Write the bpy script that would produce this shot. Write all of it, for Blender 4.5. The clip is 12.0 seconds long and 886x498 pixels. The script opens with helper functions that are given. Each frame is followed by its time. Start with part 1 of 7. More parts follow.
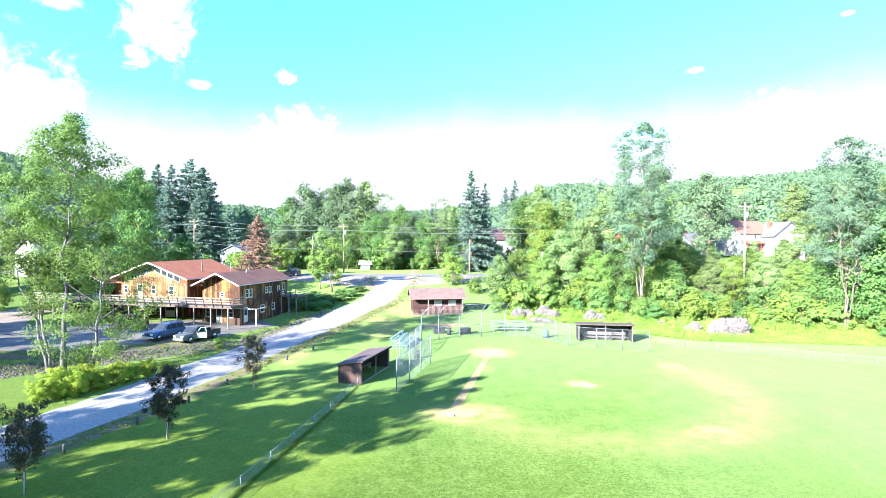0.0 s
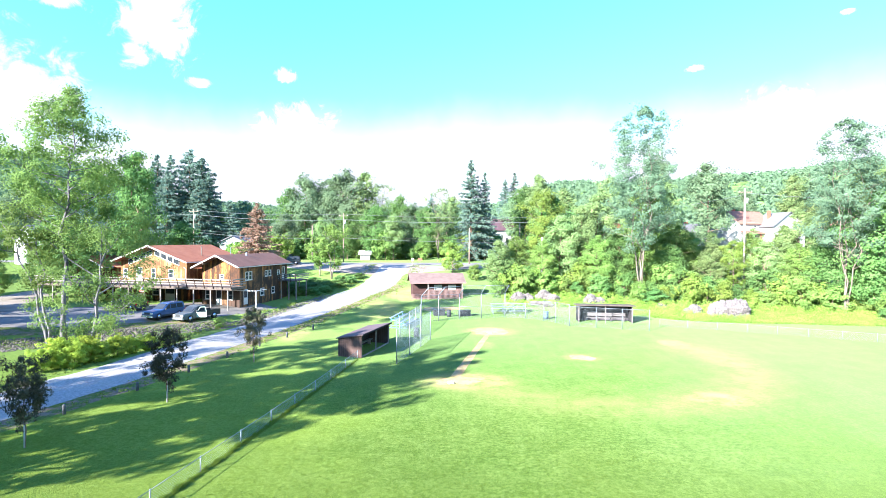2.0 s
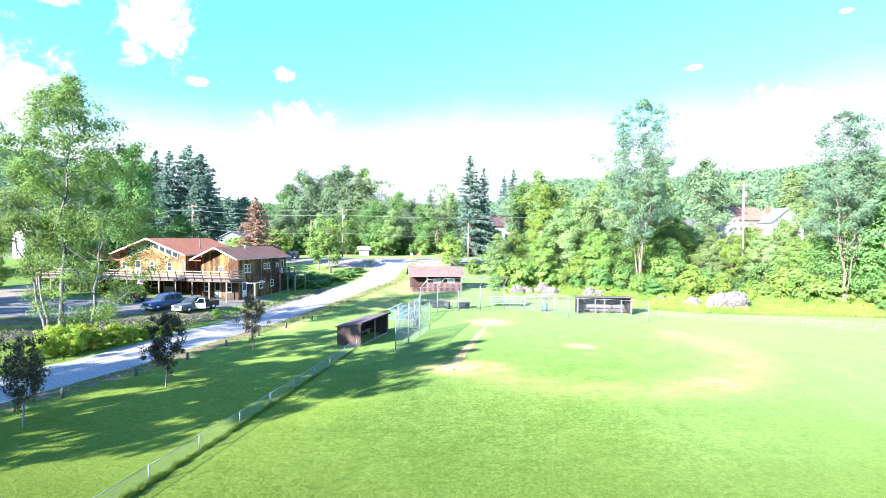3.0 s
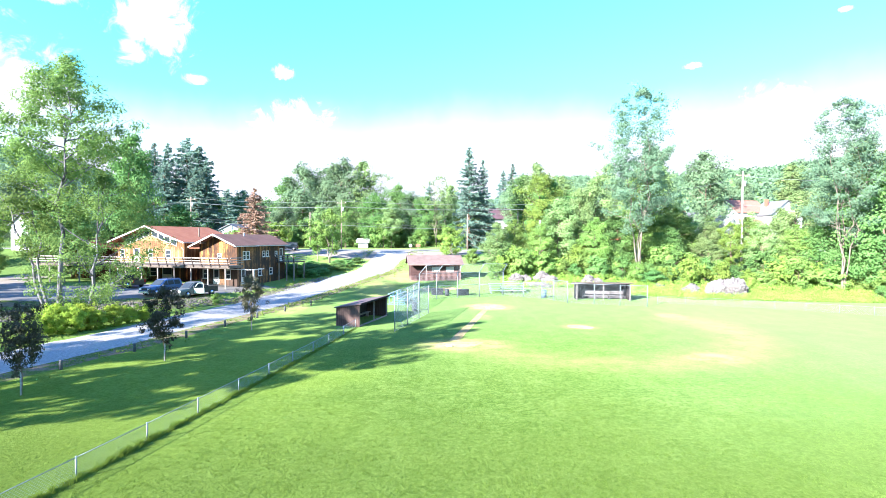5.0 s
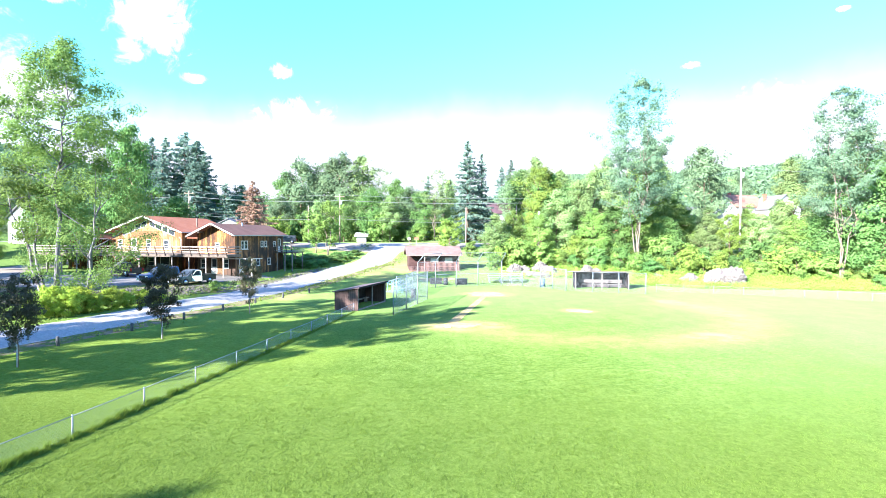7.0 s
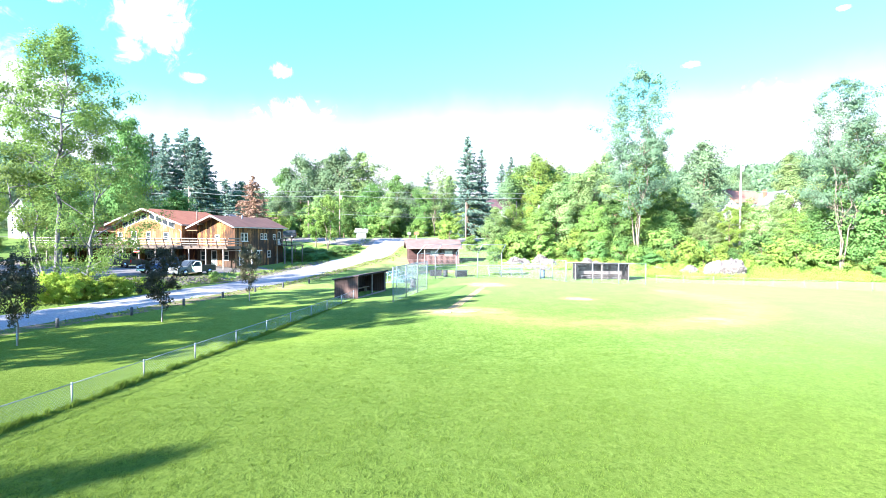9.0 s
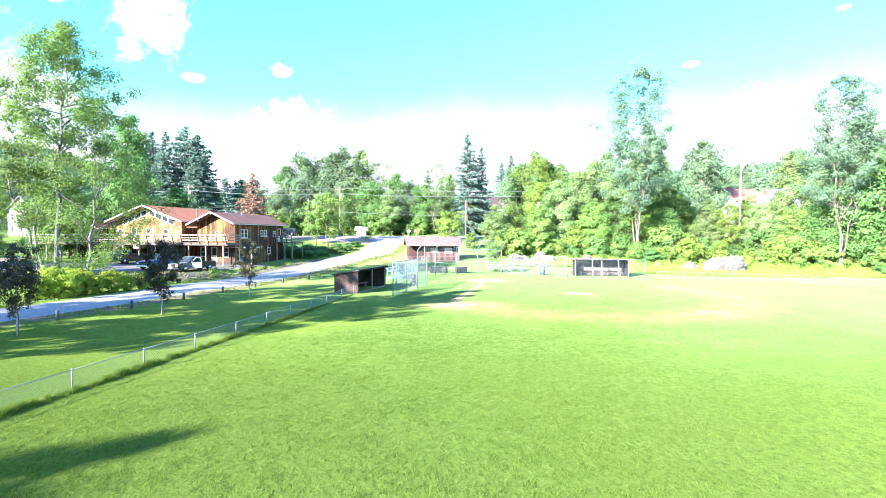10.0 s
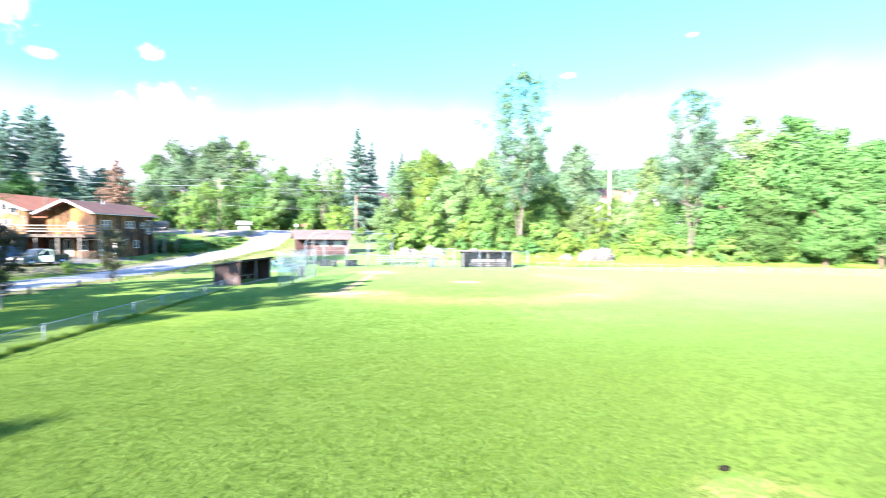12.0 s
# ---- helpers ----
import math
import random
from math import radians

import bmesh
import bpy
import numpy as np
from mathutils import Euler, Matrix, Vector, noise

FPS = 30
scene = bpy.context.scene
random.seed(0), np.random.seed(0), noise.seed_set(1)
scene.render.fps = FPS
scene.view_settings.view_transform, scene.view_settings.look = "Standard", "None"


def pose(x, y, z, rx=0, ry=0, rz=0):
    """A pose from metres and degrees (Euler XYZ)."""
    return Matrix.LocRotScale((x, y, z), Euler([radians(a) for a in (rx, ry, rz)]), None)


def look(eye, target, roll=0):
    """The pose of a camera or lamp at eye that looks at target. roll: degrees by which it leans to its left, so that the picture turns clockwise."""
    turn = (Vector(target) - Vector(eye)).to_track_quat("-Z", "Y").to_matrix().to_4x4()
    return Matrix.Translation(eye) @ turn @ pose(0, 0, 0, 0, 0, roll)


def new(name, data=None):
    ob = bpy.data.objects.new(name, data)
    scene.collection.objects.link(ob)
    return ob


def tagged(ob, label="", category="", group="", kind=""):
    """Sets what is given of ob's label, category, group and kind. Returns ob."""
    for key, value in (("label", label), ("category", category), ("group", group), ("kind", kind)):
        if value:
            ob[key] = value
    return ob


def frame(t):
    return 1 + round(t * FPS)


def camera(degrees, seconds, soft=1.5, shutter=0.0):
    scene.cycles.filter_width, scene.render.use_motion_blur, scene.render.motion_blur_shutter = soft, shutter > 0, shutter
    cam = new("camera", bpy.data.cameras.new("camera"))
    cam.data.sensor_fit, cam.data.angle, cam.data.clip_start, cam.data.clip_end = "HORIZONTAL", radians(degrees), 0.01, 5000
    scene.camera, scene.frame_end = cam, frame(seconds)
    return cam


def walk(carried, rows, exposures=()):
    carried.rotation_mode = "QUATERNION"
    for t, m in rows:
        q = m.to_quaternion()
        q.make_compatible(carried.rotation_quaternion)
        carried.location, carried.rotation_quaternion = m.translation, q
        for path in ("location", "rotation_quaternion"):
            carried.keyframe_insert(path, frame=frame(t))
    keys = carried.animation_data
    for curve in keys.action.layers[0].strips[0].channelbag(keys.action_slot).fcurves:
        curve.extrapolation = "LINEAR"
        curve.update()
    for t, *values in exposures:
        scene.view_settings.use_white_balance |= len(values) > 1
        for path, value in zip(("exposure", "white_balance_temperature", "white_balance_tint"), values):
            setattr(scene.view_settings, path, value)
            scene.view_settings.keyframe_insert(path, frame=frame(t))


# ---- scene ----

# ---------------------------------------------------------------- camera
cam = camera(81.0, 12.0, soft=0.6, shutter=0.2)
PATH = [
    # seconds, x, y, z, pitch, roll, yaw
    (0.0, -0.05, 0.02, 12.69, -0.81, -0.2, 0.30),
    (0.5, -0.06, 0.02, 12.10, -0.85, -0.2, 0.31),
    (1.0, -0.07, 0.02, 11.52, -0.90, -0.2, 0.31),
    (1.5, -0.07, 0.02, 10.97, -0.94, -0.2, 0.30),
    (2.0, -0.09, 0.02, 10.45, -0.99, -0.2, 0.25),
    (2.5, -0.10, 0.02, 9.95, -1.04, -0.2, 0.18),
    (3.0, -0.10, 0.03, 9.51, -1.09, -0.2, 0.13),
    (5.0, -0.09, 0.04, 7.94, -1.28, -0.2, 0.03),
    (5.5, -0.08, 0.05, 7.57, -1.32, -0.2, -0.01),
    (6.0, -0.09, 0.08, 7.20, -1.33, -0.2, -0.08),
    (6.5, -0.10, 0.10, 6.87, -1.34, -0.2, -0.13),
    (7.0, -0.10, 0.10, 6.57, -1.36, -0.2, -0.14),
    (9.0, -0.08, 0.08, 5.54, -1.42, -0.2, -0.14),
    (9.5, -0.07, 0.07, 5.32, -1.43, -0.2, -0.13),
    (10.0, -0.07, 0.05, 5.11, -1.45, -0.2, -0.14),
    (10.5, -0.07, 0.03, 4.91, -1.46, -0.2, -0.15),
    (11.0, -0.06, 0.02, 4.70, -1.48, -0.2, -0.17),
    (11.5, -0.05, 0.01, 4.50, -1.50, -0.2, -0.22),
    (11.7, -0.05, 0.00, 4.43, -1.51, -0.2, -0.38),
    (11.8, -0.04, 0.00, 4.40, -1.52, -0.2, -1.95),
    (11.9, -0.03, 0.00, 4.36, -1.54, -0.3, -6.50),
    (12.0, -0.02, 0.00, 4.33, -1.56, -0.4, -12.15),
]
walk(cam, [(t, pose(x, y, z, 90 + pitch, roll, yaw)) for t, x, y, z, pitch, roll, yaw in PATH],
     exposures=[(0.0, 2.37, 5800, 20), (3.2, 2.39, 5780, 20), (4.8, 2.43, 5740, 19), (6.2, 2.46, 5700, 18), (7.0, 2.55, 5800, 20), (9.5, 2.60, 5850, 20), (12.0, 2.64, 5850, 20)])

# ---------------------------------------------------------------- world and sun
SUN_ELEV, SUN_AZ = 24.5, 225.0   # degrees; azimuth clockwise from +y: behind and to the left
sun = new("sun", bpy.data.lights.new("sun", "SUN"))
sun.data.energy, sun.data.angle, sun.data.color = 5.25, radians(0.55), (1.0, 0.95, 0.80)
_e, _a = radians(SUN_ELEV), radians(SUN_AZ)
SUN_DIR = Vector((math.sin(_a) * math.cos(_e), math.cos(_a) * math.cos(_e), math.sin(_e)))
sun.matrix_world = look(SUN_DIR * 300, (0, 0, 0))


class Nodes:
    """Short hand for building node trees."""

    def __init__(self, tree):
        self.t = tree
        tree.nodes.clear()

    def n(self, kind, **kw):
        node = self.t.nodes.new(kind)
        for k, v in kw.items():
            if k == "op":
                node.operation = v
            elif k == "blend":
                node.blend_type = v
            elif k == "dtype":
                node.data_type = v
        return node

    def link(self, a, b):
        self.t.links.new(a, b)

    def put(self, socket, v):
        if isinstance(v, bpy.types.NodeSocket):
            self.t.links.new(v, socket)
        else:
            socket.default_value = v

    def math(self, op, a, b=0.0, c=0.0, clamp=False):
        m = self.n("ShaderNodeMath", op=op)
        m.use_clamp = clamp
        self.put(m.inputs[0], a), self.put(m.inputs[1], b), self.put(m.inputs[2], c)
        return m.outputs[0]

    def vmath(self, op, a, b=(0, 0, 0)):
        m = self.n("ShaderNodeVectorMath", op=op)
        self.put(m.inputs[0], a), self.put(m.inputs[1], b)
        return m.outputs["Value"] if op in ("DOT_PRODUCT", "LENGTH", "DISTANCE") else m.outputs[0]

    def mix(self, f, a, b, blend="MIX"):
        m = self.n("ShaderNodeMix", dtype="RGBA", blend=blend)
        self.put(m.inputs[0], f)
        self.put(m.inputs[6], a if not isinstance(a, tuple) else (*a, 1)[:4])
        self.put(m.inputs[7], b if not isinstance(b, tuple) else (*b, 1)[:4])
        return m.outputs[2]

    def noise(self, vec, scale, detail=4.0, rough=0.55, dist=0.0):
        m = self.n("ShaderNodeTexNoise")
        if vec is not None:
            self.link(vec, m.inputs["Vector"])
        m.inputs["Scale"].default_value, m.inputs["Detail"].default_value = scale, detail
        m.inputs["Roughness"].default_value, m.inputs["Distortion"].default_value = rough, dist
        return m.outputs["Fac"], m.outputs["Color"]

    def ramp(self, f, stops):
        m = self.n("ShaderNodeValToRGB")
        r = m.color_ramp
        while len(r.elements) < len(stops):
            r.elements.new(0.5)
        for e, (p, c) in zip(r.elements, stops):
            e.position, e.color = p, (*c, 1) if len(c) == 3 else c
        self.put(m.inputs[0], f)
        return m.outputs[0]

    def span(self, f, a, b, c=0.0, d=1.0):
        m = self.n("ShaderNodeMapRange")
        m.interpolation_type = "SMOOTHSTEP"
        self.put(m.inputs[0], f)
        for i, v in enumerate((a, b, c, d)):
            m.inputs[1 + i].default_value = v
        return m.outputs[0]


world = bpy.data.worlds.new("sky")
world.use_nodes = True
scene.world = world
w = Nodes(world.node_tree)
sky = w.n("ShaderNodeTexSky")
sky.sky_type, sky.sun_disc = "NISHITA", False
sky.sun_elevation, sky.sun_rotation = radians(SUN_ELEV), radians(SUN_AZ)
sky.air_density, sky.dust_density, sky.ozone_density = 1.0, 0.4, 2.0
way = w.n("ShaderNodeTexCoord").outputs["Generated"]
sep = w.n("ShaderNodeSeparateXYZ")
w.link(way, sep.inputs[0])
elev = sep.outputs[2]
sky_tint = w.mix(w.span(elev, 0.44, 0.80), (0.58, 1.34, 1.14), (0.70, 1.16, 2.10))      # bluer tint added above the view, to fill the shade
tint = w.mix(1.0, sky.outputs[0], sky_tint, "MULTIPLY")
# bright haze and cloud towards the horizon, its upper edge ragged
wide, _ = w.noise(way, 2.2, 6.0, 0.6)
puff, _ = w.noise(way, 7.0, 7.0, 0.55, 0.3)
edge = w.math("ADD", w.math("MULTIPLY", w.math("SUBTRACT", wide, 0.5), 0.10), w.math("MULTIPLY", w.math("SUBTRACT", puff, 0.5), 0.05))
edge = w.math("SUBTRACT", edge, w.math("MULTIPLY", sep.outputs[0], 0.028))
bank = w.span(w.math("ADD", elev, edge), 0.268, 0.130)
# single fair-weather clouds, each round one direction, with ragged outlines
fluff, _ = w.noise(way, 26.0, 8.0, 0.66, 0.6)
shape = bank
for az, el, size, flat in ((-29.3, 19.4, 0.046, 0.7), (-30.4, 17.0, 0.030, 1.2), (-28.4, 21.8, 0.042, 0.8), (-28.2, 17.3, 0.013, 1.0), (-37.1, 20.2, 0.030, 2.0), (-16.9, 16.7, 0.016, 1.2), (-25.4, 15.2, 0.019, 2.0),
                           (25.3, 16.6, 0.011, 2.0), (37.6, 19.2, 0.007, 1.8), (-40.5, 12.2, 0.085, 1.0), (-15.5, 10.3, 0.075, 1.2), (33.0, 10.0, 0.10, 1.3),
                           (140.0, 30.0, 0.25, 1.5), (200.0, 25.0, 0.3, 1.8), (90.0, 35.0, 0.2, 1.4), (-100.0, 28.0, 0.3, 1.6)):
    a_, e_ = radians(az), radians(el)
    c_ = (math.sin(a_) * math.cos(e_), math.cos(a_) * math.cos(e_), math.sin(e_))
    d_ = w.vmath("MULTIPLY", w.vmath("SUBTRACT", way, c_), (1.0, 1.0, flat * 1.2))
    rough = w.math("MULTIPLY", w.math("SUBTRACT", w.math("ADD", w.math("MULTIPLY", puff, 0.5), w.math("MULTIPLY", fluff, 0.9)), 0.7), size * 2.7 + 0.022)
    reach = w.math("ADD", w.vmath("LENGTH", d_), rough)
    shape = w.math("MAXIMUM", shape, w.span(reach, size * 1.25, size * 0.55))
white = w.mix(wide, (3.1, 3.25, 3.3), (3.7, 3.7, 3.7))
colour = w.mix(shape, tint, white)
back = w.n("ShaderNodeBackground")
w.link(colour, back.inputs[0])
back.inputs[1].default_value = 0.085
out = w.n("ShaderNodeOutputWorld")
w.link(back.outputs[0], out.inputs[0])


# ---------------------------------------------------------------- materials
def material(name, build):
    m = bpy.data.materials.new(name)
    m.use_nodes = True
    k = Nodes(m.node_tree)
    surface = build(k)
    o = k.n("ShaderNodeOutputMaterial")
    k.link(surface, o.inputs[0])
    return m


def principled(k, colour, rough=0.8, metal=0.0, bump=None, strength=0.3, distance=0.05, spec=0.3, matte=0.0):
    p = k.n("ShaderNodeBsdfPrincipled")
    k.put(p.inputs["Base Color"], colour if not isinstance(colour, tuple) else (*colour, 1))
    k.put(p.inputs["Roughness"], rough)
    p.inputs["Metallic"].default_value = metal
    p.inputs["Diffuse Roughness"].default_value = matte
    p.inputs["Specular IOR Level"].default_value = spec
    if bump is not None:
        b = k.n("ShaderNodeBump")
        b.inputs["Strength"].default_value, b.inputs["Distance"].default_value = strength, distance
        k.link(bump, b.inputs["Height"])
        k.link(b.outputs[0], p.inputs["Normal"])
    return p.outputs[0]


def where(k):
    return k.n("ShaderNodeNewGeometry").outputs["Position"]


def own(k):
    return k.n("ShaderNodeTexCoord").outputs["Object"]


def plain(name, c1, c2, scale=4.0, rough=0.7, metal=0.0, bump=0.2, fine=40.0, spec=0.3):
    """A painted, cast or weathered surface: two tones in patches, fine grain on top."""
    def build(k):
        v = own(k)
        big, _ = k.noise(v, scale, 5.0)
        small, _ = k.noise(v, fine, 3.0)
        f = k.math("ADD", k.math("MULTIPLY", big, 0.75), k.math("MULTIPLY", small, 0.35), clamp=True)
        rnd = k.n("ShaderNodeObjectInfo").outputs["Random"]
        c = k.mix(k.span(f, 0.35, 0.75), c1, c2)
        c = k.mix(k.math("MULTIPLY", rnd, 0.18), c, (0.05, 0.045, 0.04))
        return principled(k, c, rough, metal, small, bump, 0.02, spec)
    return material(name, build)


def wear(k, v):
    """Share of bare, yellowed turf: the infield's running arc, and rings round the bases and the pitching spot."""
    sp = k.n("ShaderNodeSeparateXYZ")
    k.link(v, sp.inputs[0])
    x, y = sp.outputs[0], sp.outputs[1]

    def far(cx, cy, wide=1.0):
        dx, dy = k.math("DIVIDE", k.math("SUBTRACT", x, cx), wide), k.math("SUBTRACT", y, cy)
        return k.math("SQRT", k.math("ADD", k.math("MULTIPLY", dx, dx), k.math("MULTIPLY", dy, dy)))
    ring = k.span(k.math("ABSOLUTE", k.math("SUBTRACT", far(11.8, 45.5), 12.9)), 3.8, 0.0)
    side = k.math("SUBTRACT", k.math("MULTIPLY", k.math("SUBTRACT", x, 11.8), 0.5), k.math("MULTIPLY", k.math("SUBTRACT", y, 45.5), 0.8))
    total = k.math("MULTIPLY", k.math("MULTIPLY", ring, k.span(side, -4.0, 5.0)), 0.24)
    for cx, cy, r, wide, most in ((5.1, 59.2, 3.8, 1.0, 0.35), (1.4, 38.2, 3.4, 1.4, 0.5), (12.2, 46.2, 1.9, 1.2, 0.22), (18.0, 34.2, 2.2, 1.3, 0.5), (23.2, 52.4, 3.0, 0.7, 0.32), (2.2, 45.0, 2.2, 0.6, 0.2), (4.0, 51.5, 2.2, 0.6, 0.2), (-9.5, 74.0, 9.0, 0.45, 0.45), (-6.5, 87.0, 9.0, 0.5, 0.45), (-16.5, 56.5, 5.0, 0.35, 0.5), (6.9, 7.0, 1.4, 1.2, 0.4)):
        total = k.math("MAXIMUM", total, k.math("MULTIPLY", k.span(far(cx, cy, wide), r, r * 0.45), most))
    ragged, _ = k.noise(v, 0.55, 6.0, 0.75)
    return k.math("MULTIPLY", total, k.span(ragged, 0.32, 0.62, 0.15, 1.0))


def outfield(k, v):
    """Share of the rougher, yellower outfield turf, fading out towards the infield."""
    sp = k.n("ShaderNodeSeparateXYZ")
    k.link(v, sp.inputs[0])
    drift, _ = k.noise(v, 0.12, 3.0)
    return k.span(k.math("ADD", sp.outputs[1], k.math("MULTIPLY", k.math("SUBTRACT", drift, 0.5), 22.0)), 30.0, 9.0)


def paled(k, v):
    """Share of paler turf: sun glare painted into the colour towards the right, a mint tint over the infield."""
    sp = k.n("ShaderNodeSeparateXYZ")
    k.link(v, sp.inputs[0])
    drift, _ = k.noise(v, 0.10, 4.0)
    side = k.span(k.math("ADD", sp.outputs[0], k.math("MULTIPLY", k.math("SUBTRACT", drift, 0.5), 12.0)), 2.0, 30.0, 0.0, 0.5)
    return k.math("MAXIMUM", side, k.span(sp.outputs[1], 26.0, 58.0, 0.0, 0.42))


def yellow_turf(k, v):
    """Share of lighter yellow-green turf by the fence and on the lawn beside the lane."""
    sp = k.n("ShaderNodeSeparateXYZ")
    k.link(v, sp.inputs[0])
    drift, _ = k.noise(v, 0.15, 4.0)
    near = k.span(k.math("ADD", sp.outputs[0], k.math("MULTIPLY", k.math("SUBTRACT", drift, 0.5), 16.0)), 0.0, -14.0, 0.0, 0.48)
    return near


def grass_build(k):
    v = where(k)
    big, _ = k.noise(v, 0.045, 4.0)
    mid, _ = k.noise(v, 0.5, 5.0, 0.6)
    tiny, _ = k.noise(v, 20.0, 4.0, 0.75)
    coarse, _ = k.noise(v, 5.0, 5.0, 0.75)
    clump, _ = k.noise(v, 1.7, 4.0, 0.7)
    fine = k.math("ADD", k.math("MULTIPLY", tiny, 0.42), k.math("ADD", k.math("MULTIPLY", coarse, 0.42), k.math("MULTIPLY", clump, 0.16)))
    turn = k.n("ShaderNodeMapping")
    turn.inputs["Rotation"].default_value, turn.inputs["Scale"].default_value = (0, 0, 0), (1.3, 0.10, 1.0)
    k.link(v, turn.inputs[0])
    mown, _ = k.noise(turn.outputs[0], 1.0, 4.0, 0.6)
    c = k.mix(k.span(mid, 0.3, 0.75), (0.063, 0.120, 0.019), (0.100, 0.162, 0.033))
    c = k.mix(k.math("MULTIPLY", k.span(big, 0.42, 0.7), 0.38), c, (0.150, 0.208, 0.050))
    c = k.mix(k.span(mown, 0.46, 0.70, 0.0, 0.12), c, (0.185, 0.245, 0.080))
    c = k.mix(k.span(mown, 0.46, 0.28, 0.0, 0.16), c, (0.050, 0.105, 0.016))
    plan = k.n("ShaderNodeSeparateXYZ")
    k.link(v, plan.inputs[0])
    coarse_turf = k.math("MAXIMUM", k.span(plan.outputs[1], 50.0, 24.0, 0.35, 1.0), k.span(plan.outputs[0], -2.0, -9.0, 0.35, 1.0))
    c = k.mix(k.math("MULTIPLY", k.span(fine, 0.48, 0.62), coarse_turf), c, k.mix(0.62, c, (0.220, 0.290, 0.085)))
    # shade between the blades, painted dark into the low spots
    c = k.mix(k.math("MULTIPLY", k.span(fine, 0.53, 0.40, 0.0, 0.85), coarse_turf), c, (0.026, 0.056, 0.008))
    c = k.mix(yellow_turf(k, v), c, k.mix(0.72, c, (0.255, 0.335, 0.046)))
    c = k.mix(paled(k, v), c, (0.136, 0.222, 0.086))
    c = k.mix(wear(k, v), c, (0.36, 0.285, 0.130))
    comb = k.n("ShaderNodeMapping")
    comb.inputs["Rotation"].default_value, comb.inputs["Scale"].default_value = (0, 0, 0.6), (7.5, 5.5, 1.0)
    k.link(v, comb.inputs[0])
    tuft, _ = k.noise(comb.outputs[0], 1.0, 5.0, 0.72, 0.2)
    thatch_shade = k.math("MULTIPLY", k.span(plan.outputs[1], 34.0, 13.0, 0.0, 0.22), k.span(plan.outputs[0], -21.5, -20.5))
    c = k.mix(thatch_shade, c, (0.030, 0.056, 0.008))        # dark thatch, with the blades' shade put into its colour
    rough = outfield(k, v)
    c = k.mix(k.math("MULTIPLY", rough, 0.6), c, (0.112, 0.166, 0.028))
    # tuft hollows darkened in colour to imitate self-shadow
    c = k.mix(k.math("MULTIPLY", k.span(tuft, 0.52, 0.34, 0.0, 0.62), rough), c, (0.040, 0.076, 0.010))
    c = k.mix(k.math("MULTIPLY", k.span(tuft, 0.54, 0.70, 0.0, 0.2), rough), c, (0.240, 0.290, 0.080))
    bump = k.math("ADD", k.math("MULTIPLY", fine, 0.6), k.math("MULTIPLY", tuft, k.math("ADD", 0.2, k.math("MULTIPLY", rough, 1.0))))
    return principled(k, c, 1.0, 0.0, bump, 0.9, 0.16, 0.0, 1.0)


def blade_build(k):
    g = k.n("ShaderNodeNewGeometry")
    v = g.outputs["Position"]
    mid, _ = k.noise(v, 0.35, 4.0, 0.6)
    c = k.mix(g.outputs["Random Per Island"], (0.060, 0.115, 0.015), (0.142, 0.222, 0.038))
    c = k.mix(k.span(mid, 0.45, 0.75, 0.0, 0.4), c, (0.155, 0.208, 0.044))
    c = k.mix(k.math("MULTIPLY", outfield(k, v), 0.5), c, k.mix(g.outputs["Random Per Island"], (0.068, 0.114, 0.014), (0.168, 0.232, 0.042)))
    c = k.mix(yellow_turf(k, v), c, k.mix(0.72, c, (0.255, 0.335, 0.046)))
    c = k.mix(paled(k, v), c, (0.136, 0.222, 0.086))
    c = k.mix(wear(k, v), c, (0.30, 0.25, 0.110))
    d = principled(k, c, 0.8, spec=0.05, matte=1.0)
    t = k.n("ShaderNodeBsdfTranslucent")
    k.link(k.mix(0.5, c, (0.200, 0.310, 0.045)), t.inputs[0])
    m = k.n("ShaderNodeMixShader")
    m.inputs[0].default_value = 0.3
    k.link(d, m.inputs[1]), k.link(t.outputs[0], m.inputs[2])
    return m.outputs[0]


def leaf(name, dark, light, glow=None, share=0.35):
    """Foliage: each leaf clump its own tone, light passing through."""
    def build(k):
        g = k.n("ShaderNodeNewGeometry")
        o = k.n("ShaderNodeObjectInfo").outputs["Random"]
        patch, _ = k.noise(g.outputs["Position"], 0.35, 3.0)
        f = k.math("ADD", k.math("MULTIPLY", g.outputs["Random Per Island"], 0.5), k.math("MULTIPLY", k.span(patch, 0.35, 0.65), 0.5))
        c = k.mix(f, dark, light)
        hsv = k.n("ShaderNodeHueSaturation")
        k.put(hsv.inputs["Hue"], k.math("ADD", 0.488, k.math("MULTIPLY", o, 0.024)))
        k.put(hsv.inputs["Value"], k.math("ADD", 0.70, k.math("MULTIPLY", o, 0.52)))
        k.link(c, hsv.inputs["Color"])
        c = hsv.outputs[0]
        d = principled(k, c, 0.7, spec=0.10, matte=0.5)
        t = k.n("ShaderNodeBsdfTranslucent")
        k.link(k.mix(0.45, c, glow or light), t.inputs[0])
        m = k.n("ShaderNodeMixShader")
        m.inputs[0].default_value = share * 0.62
        k.link(d, m.inputs[1]), k.link(t.outputs[0], m.inputs[2])
        return m.outputs[0]
    return material(name, build)


